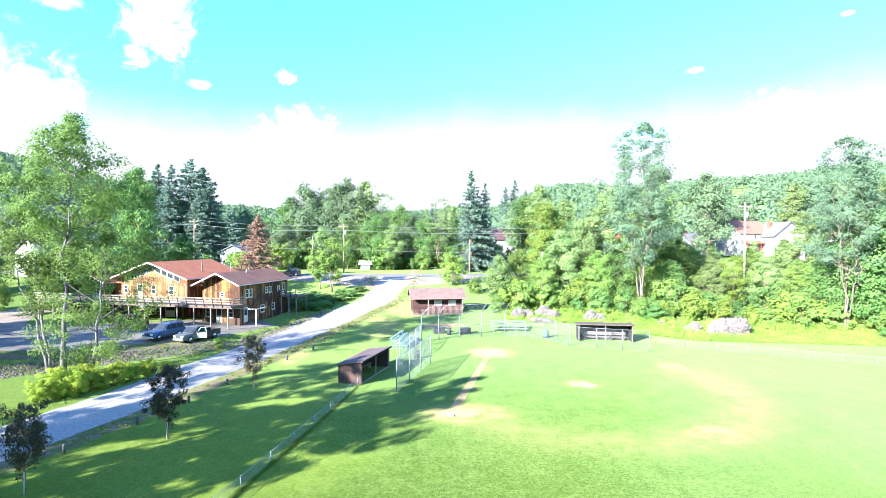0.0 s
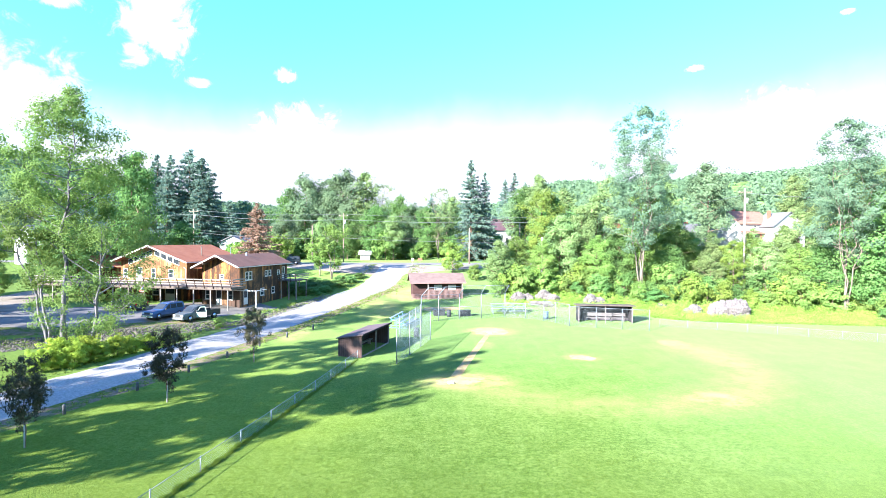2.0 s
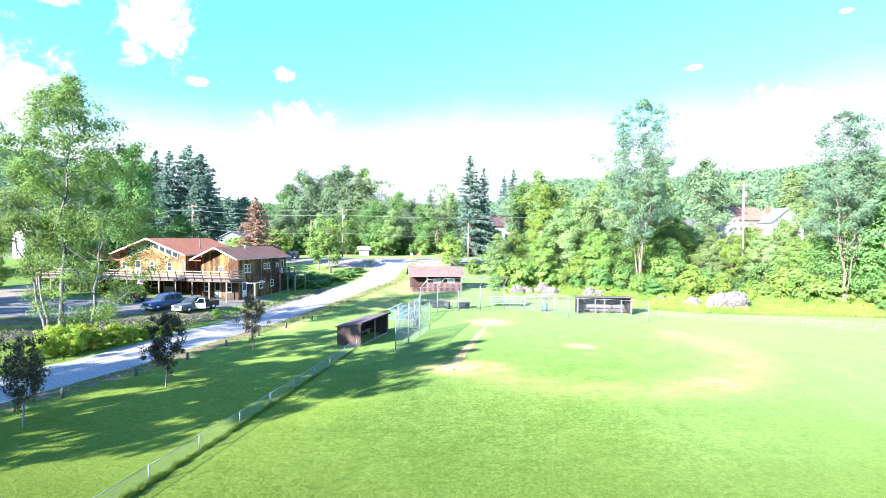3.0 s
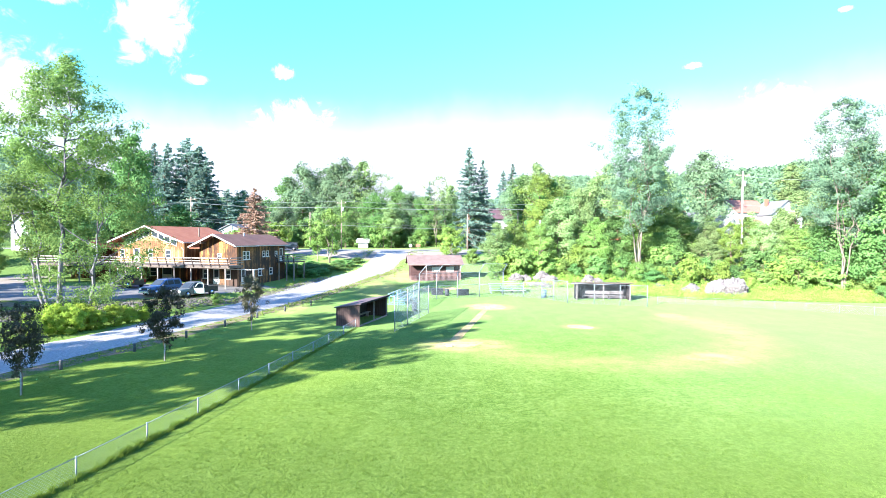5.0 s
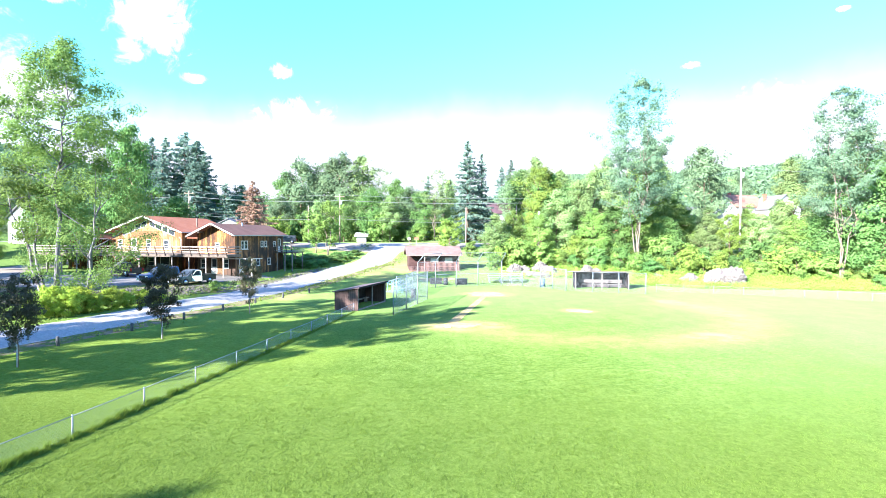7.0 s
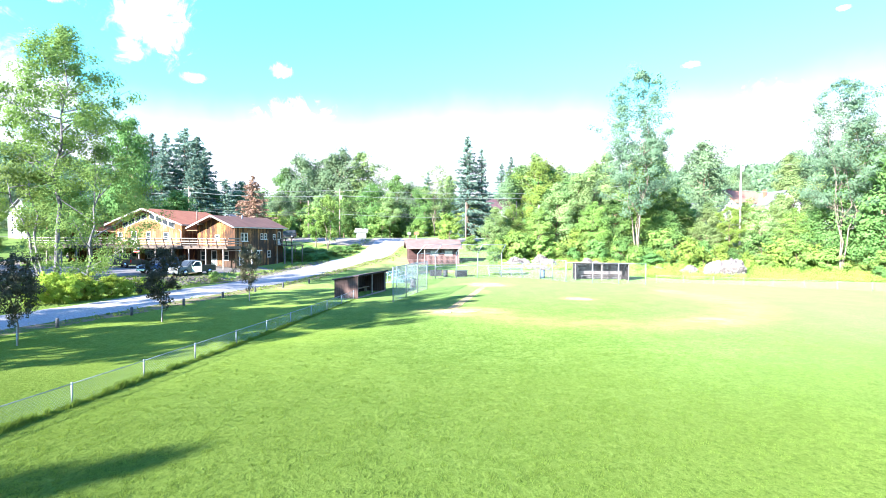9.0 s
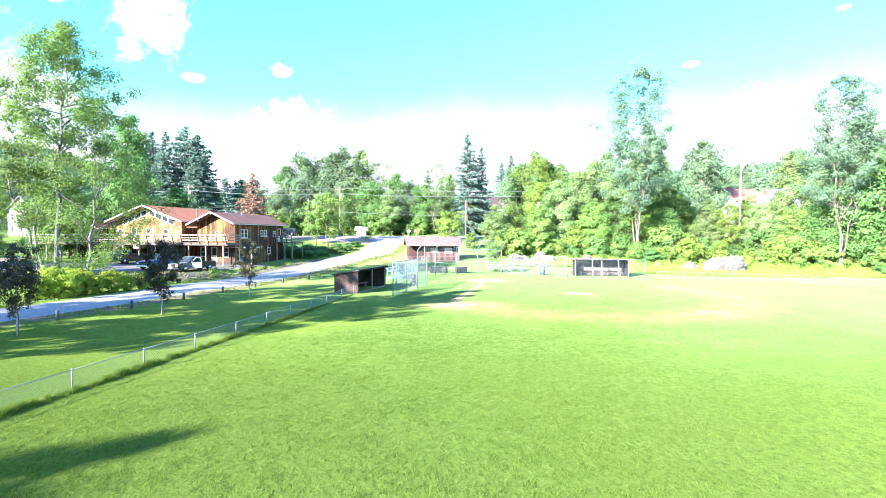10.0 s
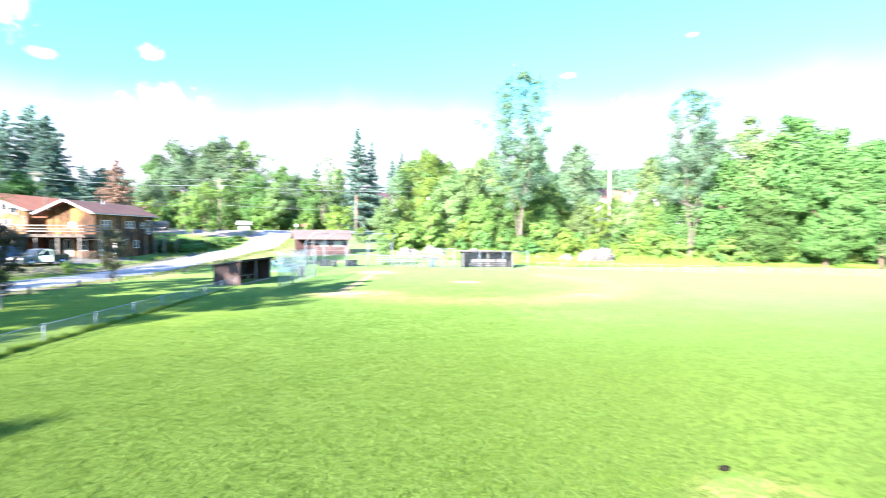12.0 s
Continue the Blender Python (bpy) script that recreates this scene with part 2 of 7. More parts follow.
def gravel_build(k):
    v = where(k)
    big, _ = k.noise(v, 0.25, 4.0)
    fine, _ = k.noise(v, 6.0, 5.0, 0.75)
    vor = k.n("ShaderNodeTexVoronoi")
    k.link(v, vor.inputs["Vector"])
    vor.inputs["Scale"].default_value = 14.0
    c = k.mix(k.span(fine, 0.35, 0.7), (0.240, 0.224, 0.202), (0.41, 0.388, 0.350))
    c = k.mix(k.span(big, 0.5, 0.75, 0.0, 0.5), c, (0.30, 0.27, 0.22))
    c = k.mix(k.math("MULTIPLY", vor.outputs["Distance"], 0.15), c, (0.15, 0.145, 0.14))
    return principled(k, c, 0.95, 0.0, k.math("ADD", fine, vor.outputs["Distance"]), 0.5, 0.04, 0.02)


def dirt_build(k):
    v = where(k)
    big, _ = k.noise(v, 0.6, 5.0)
    fine, _ = k.noise(v, 11.0, 5.0, 0.7)
    c = k.mix(k.span(big, 0.35, 0.7), (0.25, 0.178, 0.088), (0.32, 0.238, 0.128))
    c = k.mix(k.span(fine, 0.5, 0.75, 0.0, 0.6), c, (0.21, 0.14, 0.075))
    tuft, _ = k.noise(v, 2.6, 5.0, 0.7)
    c = k.mix(k.span(tuft, 0.52, 0.62, 0.0, 0.55), c, (0.13, 0.18, 0.04))
    return principled(k, c, 0.95, 0.0, fine, 0.4, 0.03, 0.0, 0.6)


def worn_build(k):
    """Thin turf over sandy soil: bare specks between grass."""
    v = where(k)
    mid, _ = k.noise(v, 1.3, 6.0, 0.7)
    fine, _ = k.noise(v, 8.0, 5.0, 0.75)
    f = k.math("ADD", k.math("MULTIPLY", mid, 0.6), k.math("MULTIPLY", fine, 0.5))
    c = k.mix(k.span(f, 0.44, 0.66), (0.113, 0.196, 0.028), (0.235, 0.240, 0.068))
    return principled(k, c, 0.95, 0.0, fine, 0.5, 0.05, 0.0)


def verge_build(k):
    """Trodden brown soil with clumps of dry grass."""
    v = where(k)
    mid, _ = k.noise(v, 1.1, 6.0, 0.75)
    fine, _ = k.noise(v, 14.0, 5.0, 0.7)
    c = k.mix(k.span(fine, 0.35, 0.7), (0.14, 0.105, 0.070), (0.27, 0.21, 0.145))
    c = k.mix(k.span(mid, 0.44, 0.56), c, k.mix(k.span(fine, 0.4, 0.65), (0.070, 0.105, 0.025), (0.165, 0.190, 0.055)))
    return principled(k, c, 1.0, 0.0, fine, 0.7, 0.06, 0.0, 0.6)


def boards(name, c1, c2, c3, pitch=0.28, along="z"):
    """Weathered board siding: each board its own tone, dark joints, streaks down the boards."""
    def build(k):
        v = own(k)
        s = k.n("ShaderNodeSeparateXYZ")
        k.link(v, s.inputs[0])
        across = k.math("ADD", s.outputs[0], s.outputs[1]) if along == "z" else s.outputs[2]
        u = k.math("DIVIDE", across, pitch)
        idx = k.math("FLOOR", u)
        fr = k.math("FRACT", u)
        wn = k.n("ShaderNodeTexWhiteNoise")
        wn.noise_dimensions = "1D"
        k.link(idx, wn.inputs["W"])
        comb = k.n("ShaderNodeCombineXYZ")
        k.link(k.math("MULTIPLY", across, 9.0), comb.inputs[0])
        k.link(k.math("MULTIPLY", s.outputs[2] if along == "z" else s.outputs[0], 0.7), comb.inputs[1])
        k.link(idx, comb.inputs[2])
        grain, _ = k.noise(comb.outputs[0], 2.0, 5.0, 0.65)
        big, _ = k.noise(v, 0.5, 4.0)
        c = k.mix(k.span(wn.outputs["Value"], 0.2, 0.8), c1, c2)
        c = k.mix(k.span(k.math("ADD", k.math("MULTIPLY", grain, 0.6), k.math("MULTIPLY", big, 0.5)), 0.42, 0.62), c, c3)
        joint = k.math("LESS_THAN", fr, 0.10)
        c = k.mix(k.math("MULTIPLY", joint, 0.8), c, (0.02, 0.012, 0.008))
        h = k.math("SUBTRACT", k.math("MULTIPLY", grain, 0.3), joint)
        return principled(k, c, 0.75, 0.0, h, 0.4, 0.02, 0.2)
    return material(name, build)


def glass_build(k):
    v = own(k)
    f, _ = k.noise(v, 1.2, 2.0)
    return principled(k, k.mix(f, (0.015, 0.02, 0.025), (0.05, 0.06, 0.07)), 0.08, 0.0, spec=0.15)


def bark(name, c1, c2, c3):
    def build(k):
        v = own(k)
        m = k.n("ShaderNodeMapping")
        m.inputs["Scale"].default_value = (1, 1, 0.25)
        k.link(v, m.inputs[0])
        a, _ = k.noise(m.outputs[0], 6.0, 5.0, 0.7)
        b, _ = k.noise(v, 1.1, 4.0)
        c = k.mix(k.span(a, 0.35, 0.65), c1, c2)
        c = k.mix(k.span(b, 0.52, 0.7), c, c3)
        return principled(k, c, 0.9, 0.0, a, 0.6, 0.05, 0.1)
    return material(name, build)


GRASS = material("lawn grass", grass_build)
BLADE = material("grass blades", blade_build)
GRAVEL = material("pale gravel", gravel_build)
DIRT = material("infield clay", dirt_build)
WORN = material("worn turf", worn_build)
VERGE = material("sandy verge", verge_build)
STONE = plain("field stone", (0.085, 0.076, 0.060), (0.19, 0.17, 0.138), 1.5, 0.9, 0, 0.6, 12)
PALE_ROCK = plain("pale boulder", (0.105, 0.091, 0.086), (0.235, 0.208, 0.197), 5.0, 0.95, 0, 0.6, 10, spec=0.05)
ASPHALT = plain("old asphalt", (0.15, 0.138, 0.122), (0.23, 0.212, 0.185), 0.5, 0.95, 0, 0.4, 14)
APRON = plain("dusty tan gravel", (0.20, 0.165, 0.125), (0.32, 0.275, 0.215), 0.5, 0.95, 0, 0.4, 10, spec=0.05)
LOT = plain("dark car park asphalt", (0.112, 0.102, 0.088), (0.195, 0.180, 0.158), 0.4, 0.95, 0, 0.4, 12)
ORANGE = boards("orange cedar boards", (0.13, 0.054, 0.022), (0.60, 0.28, 0.072), (0.050, 0.026, 0.016), 0.36)
CREAM = boards("honey cedar boards", (0.26, 0.120, 0.042), (0.60, 0.36, 0.145), (0.15, 0.070, 0.030), 0.36)
GABLE = boards("pale honey boards", (0.38, 0.235, 0.10), (0.52, 0.36, 0.18), (0.26, 0.14, 0.055), 0.36)
DEEP = boards("dark cedar boards", (0.085, 0.048, 0.032), (0.48, 0.235, 0.085), (0.048, 0.032, 0.025), 0.42)
DUG = boards("brown dugout boards", (0.055, 0.032, 0.027), (0.080, 0.046, 0.038), (0.105, 0.068, 0.058), 0.2)
SHEDB = boards("red-brown shed boards", (0.085, 0.045, 0.040), (0.105, 0.056, 0.050), (0.07, 0.036, 0.034), 0.2, "x")
PICKET = plain("red-brown pickets", (0.22, 0.130, 0.115), (0.29, 0.18, 0.16), 3, 0.7)
ROOF_RED = plain("rust metal roofing", (0.30, 0.105, 0.052), (0.37, 0.145, 0.075), 0.8, 0.75, 0.0, 0.1, 6, spec=0.15)
ROOF_BROWN = plain("brown metal roofing", (0.20, 0.095, 0.062), (0.26, 0.13, 0.085), 0.8, 0.75, 0.0, 0.1, 6, spec=0.15)
SHINGLE = plain("brown shingles", (0.155, 0.105, 0.090), (0.215, 0.152, 0.128), 1.2, 0.95, 0, 0.5, 16, spec=0.05)
TRIM = plain("white trim paint", (0.62, 0.59, 0.55), (0.78, 0.75, 0.71), 2, 0.5)
BARGE = plain("weathered cream paint", (0.50, 0.46, 0.41), (0.66, 0.61, 0.55), 2, 0.6)
DECKW = plain("weathered deck wood", (0.095, 0.075, 0.062), (0.18, 0.148, 0.122), 3, 0.9, spec=0.1)
RAILW = plain("silvered rail boards", (0.20, 0.175, 0.155), (0.33, 0.295, 0.265), 3, 0.9, spec=0.1)
BENCHW = plain("pale bench planks", (0.26, 0.22, 0.20), (0.38, 0.34, 0.31), 3, 0.8)
DUGBENCH = plain("grey bench planks", (0.13, 0.115, 0.115), (0.21, 0.185, 0.18), 3, 0.85)
DARKW = plain("dark interior boards", (0.028, 0.024, 0.026), (0.052, 0.045, 0.048), 2, 0.95, spec=0.05)
GALV = plain("galvanised steel", (0.20, 0.23, 0.255), (0.30, 0.34, 0.365), 5, 0.6, 0.4)
WIRE = plain("galvanised wire", (0.25, 0.30, 0.33), (0.36, 0.42, 0.46), 5, 0.55, 0.4)
ALU = plain("aluminium planks", (0.30, 0.34, 0.37), (0.42, 0.46, 0.49), 3, 0.45, 0.5)
TEAL = plain("blue painted steel", (0.10, 0.30, 0.42), (0.16, 0.40, 0.52), 3, 0.5)
GLASS = material("window glass", glass_build)
BIRCH = bark("pale grey bark", (0.115, 0.108, 0.115), (0.225, 0.212, 0.225), (0.065, 0.058, 0.06))
BARK = bark("brown bark", (0.16, 0.11, 0.08), (0.26, 0.19, 0.14), (0.10, 0.07, 0.05))
PALEBARK = bark("tan-grey bark", (0.15, 0.122, 0.096), (0.24, 0.20, 0.16), (0.11, 0.09, 0.07))
POLE = bark("weathered pole wood", (0.24, 0.18, 0.14), (0.34, 0.27, 0.21), (0.18, 0.13, 0.10))
PALEPOLE = bark("sun-bleached pole wood", (0.45, 0.40, 0.36), (0.58, 0.53, 0.48), (0.38, 0.33, 0.30))
BRACKET = plain("dark stained bracket wood", (0.05, 0.036, 0.030), (0.09, 0.066, 0.054), 3, 0.9, spec=0.1)
STAKE = plain("grey post wood", (0.20, 0.17, 0.15), (0.32, 0.28, 0.25), 6, 0.9)
BOLLARD = plain("dark weathered post wood", (0.07, 0.075, 0.08), (0.13, 0.13, 0.135), 6, 0.9)
EARTH = plain("dark damp earth", (0.010, 0.009, 0.006), (0.022, 0.019, 0.012), 9, 1.0, spec=0.0)
TYRE = plain("black rubber", (0.02, 0.02, 0.02), (0.035, 0.035, 0.035), 4, 0.9)
CHROME = plain("bright metal", (0.6, 0.6, 0.62), (0.72, 0.72, 0.74), 3, 0.25, 0.9)
BLUECAR = plain("metallic blue paint", (0.030, 0.080, 0.21), (0.038, 0.095, 0.245), 1, 0.3, 0.3, 0.02, spec=0.5)
SILVER = plain("grey-silver paint", (0.085, 0.095, 0.097), (0.12, 0.13, 0.13), 1, 0.32, 0.3, 0.02, spec=0.5)
MINT = plain("pale green door paint", (0.50, 0.66, 0.58), (0.56, 0.72, 0.64), 1, 0.35, 0.1, 0.02, spec=0.5)
BLACKCAR = plain("black paint", (0.015, 0.017, 0.02), (0.025, 0.027, 0.03), 1, 0.3, 0.1, 0.02, spec=0.6)
PLASTIC = plain("dark bin plastic", (0.03, 0.035, 0.04), (0.055, 0.06, 0.065), 3, 0.6)
BLUEBIN = plain("blue-grey barrel", (0.08, 0.14, 0.20), (0.12, 0.19, 0.26), 3, 0.6)
LAMPG = plain("clear lamp lens", (0.75, 0.75, 0.72), (0.85, 0.85, 0.82), 2, 0.15)
REDLENS = plain("red lamp lens", (0.45, 0.02, 0.02), (0.5, 0.03, 0.03), 2, 0.2)
WHITEW = plain("white house siding", (0.44, 0.45, 0.46), (0.54, 0.55, 0.55), 1.2, 0.8, spec=0.1)
GREYW = plain("grey house siding", (0.34, 0.36, 0.38), (0.44, 0.46, 0.48), 1.2, 0.7)
BRICKR = plain("brick-red siding", (0.36, 0.10, 0.06), (0.44, 0.14, 0.08), 1.5, 0.8)
ROOFP = plain("plum shingles", (0.085, 0.048, 0.060), (0.14, 0.085, 0.095), 2, 0.95, spec=0.05)
ROOFG = plain("grey shingles", (0.13, 0.13, 0.14), (0.20, 0.20, 0.21), 2, 0.95, spec=0.05)
ROOFT = plain("faded red shingles", (0.26, 0.125, 0.090), (0.34, 0.18, 0.13), 2, 0.95, spec=0.05)
RED_PAINT = plain("red porch paint", (0.5, 0.03, 0.03), (0.6, 0.05, 0.04), 2, 0.6)
GUARD = plain("grey plastic guard", (0.42, 0.42, 0.41), (0.54, 0.54, 0.53), 4, 0.6)
BASEW = plain("white base canvas", (0.74, 0.72, 0.68), (0.82, 0.80, 0.76), 6, 0.7)
CABLE = plain("black cable", (0.03, 0.03, 0.03), (0.05, 0.05, 0.05), 2, 0.6)
PALECABLE = plain("grey cable", (0.20, 0.22, 0.22), (0.27, 0.29, 0.29), 2, 0.8, spec=0.05)

L_BIRCH = leaf("cottonwood leaves", (0.082, 0.155, 0.038), (0.225, 0.330, 0.082), (0.340, 0.470, 0.110), 0.46)
L_MID = leaf("broad leaves", (0.104, 0.192, 0.042), (0.250, 0.370, 0.090), (0.360, 0.520, 0.125), 0.44)
L_GREY = leaf("grey-green leaves", (0.134, 0.222, 0.076), (0.292, 0.402, 0.152), (0.410, 0.550, 0.200), 0.44)
L_YEL = leaf("yellow-green leaves", (0.140, 0.235, 0.040), (0.29, 0.410, 0.084), (0.42, 0.57, 0.14), 0.45)
L_DARK = leaf("dark leaves", (0.068, 0.158, 0.045), (0.175, 0.312, 0.086), (0.260, 0.440, 0.115), 0.40)
L_WINE = leaf("wine-dark leaves", (0.046, 0.046, 0.028), (0.125, 0.115, 0.066), (0.15, 0.12, 0.06), 0.3)
L_FIR = leaf("spruce needles", (0.085, 0.150, 0.115), (0.205, 0.305, 0.235), (0.26, 0.40, 0.29), 0.48)
L_RUST = leaf("dying rust needles", (0.25, 0.155, 0.105), (0.42, 0.275, 0.195), (0.44, 0.30, 0.21), 0.35)
# broad leaves across the street, distance haze put into the tone
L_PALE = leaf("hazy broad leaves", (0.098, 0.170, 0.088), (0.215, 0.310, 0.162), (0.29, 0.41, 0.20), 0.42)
L_WEED = leaf("meadow weeds", (0.148, 0.248, 0.036), (0.295, 0.400, 0.080), (0.41, 0.53, 0.105), 0.45)
L_LANE = leaf("bright bank shrubs", (0.150, 0.225, 0.026), (0.40, 0.48, 0.060), (0.50, 0.62, 0.09), 0.48)
# blue haze added to the leaf colour of the tall trees
L_HAZE = leaf("haze-tinted airy leaves", (0.088, 0.166, 0.098), (0.200, 0.306, 0.182), (0.28, 0.41, 0.24), 0.45)
# distance haze is mixed into this leaf colour: paler and bluer
L_FAR_HAZE = leaf("hazed far woods", (0.120, 0.215, 0.118), (0.190, 0.305, 0.165), (0.25, 0.38, 0.20), 0.4)


# ---------------------------------------------------------------- mesh building
class Mesh:
    """Collects vertices and faces, then becomes one mesh object."""

    def __init__(self):
        self.v, self.f = [], []

    def add(self, verts, faces):
        o = len(self.v)
        self.v += [tuple(p) for p in verts]
        self.f += [tuple(o + i for i in q) for q in faces]
        return self

    def box(self, x0, y0, z0, x1, y1, z1, m=None, top=None):
        """A box; top: shrink of its upper face on each side."""
        s = top or 0.0
        vs = [(x0, y0, z0), (x1, y0, z0), (x1, y1, z0), (x0, y1, z0), (x0 + s, y0 + s, z1), (x1 - s, y0 + s, z1), (x1 - s, y1 - s, z1), (x0 + s, y1 - s, z1)]
        if m is not None:
            vs = [m @ Vector(p) for p in vs]
        return self.add(vs, [(3, 2, 1, 0), (4, 5, 6, 7), (0, 1, 5, 4), (1, 2, 6, 5), (2, 3, 7, 6), (3, 0, 4, 7)])

    def beam(self, p, q, wide, high=None):
        """A square bar from p to q."""
        p, q = Vector(p), Vector(q)
        d = (q - p).normalized()
        side = d.cross(Vector((0, 0, 1)))
        side = side.normalized() if side.length > 0.01 else Vector((1, 0, 0))
        up = side.cross(d)
        a, b = side * wide / 2, up * (high or wide) / 2
        vs = [p - a - b, p + a - b, p + a + b, p - a + b, q - a - b, q + a - b, q + a + b, q - a + b]
        return self.add(vs, [(0, 1, 2, 3), (7, 6, 5, 4), (4, 5, 1, 0), (5, 6, 2, 1), (6, 7, 3, 2), (7, 4, 0, 3)])

    def tube(self, pts, radii, n=8, cap=True):
        """A round tube along pts with a radius at each."""
        pts = [Vector(p) for p in pts]
        vs, fs = [], []
        for i, p in enumerate(pts):
            d = (pts[min(i + 1, len(pts) - 1)] - pts[max(i - 1, 0)]).normalized()
            a = d.cross(Vector((0, 1, 0.13)))
            a = a.normalized() if a.length > 0.05 else Vector((1, 0, 0))
            b = d.cross(a)
            for j in range(n):
                t = 2 * math.pi * j / n
                vs.append(p + (a * math.cos(t) + b * math.sin(t)) * radii[i])
        for i in range(len(pts) - 1):
            for j in range(n):
                k = (j + 1) % n
                fs.append((i * n + j, i * n + k, (i + 1) * n + k, (i + 1) * n + j))
        if cap:
            fs.append(tuple(range(n))[::-1])
            fs.append(tuple((len(pts) - 1) * n + j for j in range(n)))
        return self.add(vs, fs)

    def prism(self, outline, y0, y1, m=None):
        """A profile in x, z pushed from y0 to y1."""
        n = len(outline)
        vs = [(x, y0, z) for x, z in outline] + [(x, y1, z) for x, z in outline]
        if m is not None:
            vs = [m @ Vector(p) for p in vs]
        fs = [tuple(range(n)), tuple(range(2 * n - 1, n - 1, -1))]
        fs += [(i, i + n, (i + 1) % n + n, (i + 1) % n) for i in range(n)]
        return self.add(vs, fs)

    def data(self, name, mat, smooth=False):
        me = bpy.data.meshes.new(name)
        me.from_pydata(self.v, [], self.f)
        me.materials.append(mat)
        if smooth:
            me.polygons.foreach_set("use_smooth", [True] * len(me.polygons))
        me.update()
        return me


def part(name, mesh, mat, parent=None, label="", smooth=False, at=None):
    ob = new(name, mesh if isinstance(mesh, bpy.types.Mesh) else mesh.data(name, mat, smooth))
    if at is not None:
        ob.matrix_basis = at
    if parent is not None:
        ob.parent = parent
    if label:
        ob["label"] = label
    return ob


def thing(name, label, category, group="", at=None):
    ob = new(name)
    ob.empty_display_size = 0.3
    if at is not None:
        ob.matrix_basis = at
    return tagged(ob, label, category, group)


def setting(name, mesh, mat, label, category, smooth=False):
    return tagged(part(name, mesh, mat, None, "", smooth), label, category, "", "structure")


def sm(a, b, t):
    t = min(1.0, max(0.0, (t - a) / (b - a)))
    return t * t * (3 - 2 * t)


def lerp(a, b, t):
    return a + (b - a) * t


# ---------------------------------------------------------------- the lie of the land
def bank_side(x, y):
    """Metres behind the foot of the stone bank below the car park."""
    s1 = -(x + 26.8) * 0.683 + (y - 64) * 0.730
    s2 = -(x + 26.8) * 0.946 + (y - 64) * 0.325
    return min(s1 + 2.2, s2 + 0.8)


def height(x, y):
    late = 10 * sm(-12, -3, x)
    rise = 1.65 * sm(60 + late, 93, y) + 3.35 * sm(90, 117, y)
    rise += 4.5 * sm(126, 165, y) * sm(-12, 12, x)
    side = bank_side(x, y)
    pad = (0.75 * sm(-0.9, 0.9, side) + 0.6 * sm(1, 9, side)) * sm(100, 84, y)
    z = max(rise, pad)
    z += 0.35 * sm(-13, -22, x) * sm(-10, 8, y) * sm(60, 50, y) * 0.3
    # the hills round the valley
    r = math.hypot(x, y)
    if r > 260:
        far = sm(260, 1000, r)
        a = math.degrees(math.atan2(x, y))
        ridge = 53 + 37 * sm(4, 12, a) + 10 * sm(18, 34, a) + 72 * sm(-24, -42, a) + 3 * math.sin(a * 0.5 + 1.0)
        z += far * max(20.0, ridge) * (1.0 + 0.10 * noise.noise((x * 0.004, y * 0.004, 0)))
    elif r > 20:
        z += 0.05 * noise.noise((x * 0.12, y * 0.12, 3)) * sm(20, 45, r)
    return z


def ground_mesh():
    def axis(stops):
        out = []
        for a, b, step in stops:
            n = max(1, round((b - a) / step))
            out += [a + (b - a) * i / n for i in range(n)]
        return out + [stops[-1][1]]
    xs = axis([(-1500, -300, 75), (-300, -70, 10), (-70, -14, 0.8), (-14, 60, 1.6), (60, 300, 10), (300, 1500, 75)])
    ys = axis([(-900, -100, 80), (-100, -20, 8), (-20, 130, 0.9), (130, 300, 8), (300, 1500, 60)])
    m = Mesh()
    m.v = [(x, y, height(x, y)) for y in ys for x in xs]
    n = len(xs)
    m.f = [(j * n + i, j * n + i + 1, (j + 1) * n + i + 1, (j + 1) * n + i) for j in range(len(ys) - 1) for i in range(n - 1)]
    return m


setting("ground", ground_mesh(), GRASS, "mown green summer grass over a gently rising park", "ground", True)


def spline(pts, n):
    """Points on a smooth curve through pts, n for each stretch."""
    out = []
    for i in range(len(pts) - 1):
        p = [Vector(pts[min(max(j, 0), len(pts) - 1)]) for j in (i - 1, i, i + 1, i + 2)]
        for k in range(n):
            t = k / n
            out.append(0.5 * ((2 * p[1]) + (p[2] - p[0]) * t + (2 * p[0] - 5 * p[1] + 4 * p[2] - p[3]) * t * t + (3 * p[1] - p[0] - 3 * p[2] + p[3]) * t ** 3))
    return out + [Vector(pts[-1])]


def strip(line, widths, lift, cells=8, seed=0.0, ragged=0.35):
    """A sheet laid over the land along a line, with ragged edges and a skirt into the soil."""
    m = Mesh()
    for i, p in enumerate(line):
        d = (line[min(i + 1, len(line) - 1)] - line[max(i - 1, 0)]).normalized()
        s = Vector((d.y, -d.x))
        wd = widths(i / (len(line) - 1)) / 2
        for j in range(cells + 1):
            u = 2 * j / cells - 1
            q = p.xy + s * u * (wd + (ragged * noise.noise((p.x * 0.5, p.y * 0.5, seed + u)) if abs(u) == 1 else 0))
            z = height(q.x, q.y) + (lift if abs(u) < 1 else -0.05)
            m.v.append((q.x, q.y, z))
    n = cells + 1
    m.f = [(i * n + j, i * n + j + 1, (i + 1) * n + j + 1, (i + 1) * n + j) for i in range(len(line) - 1) for j in range(cells)]
    return m


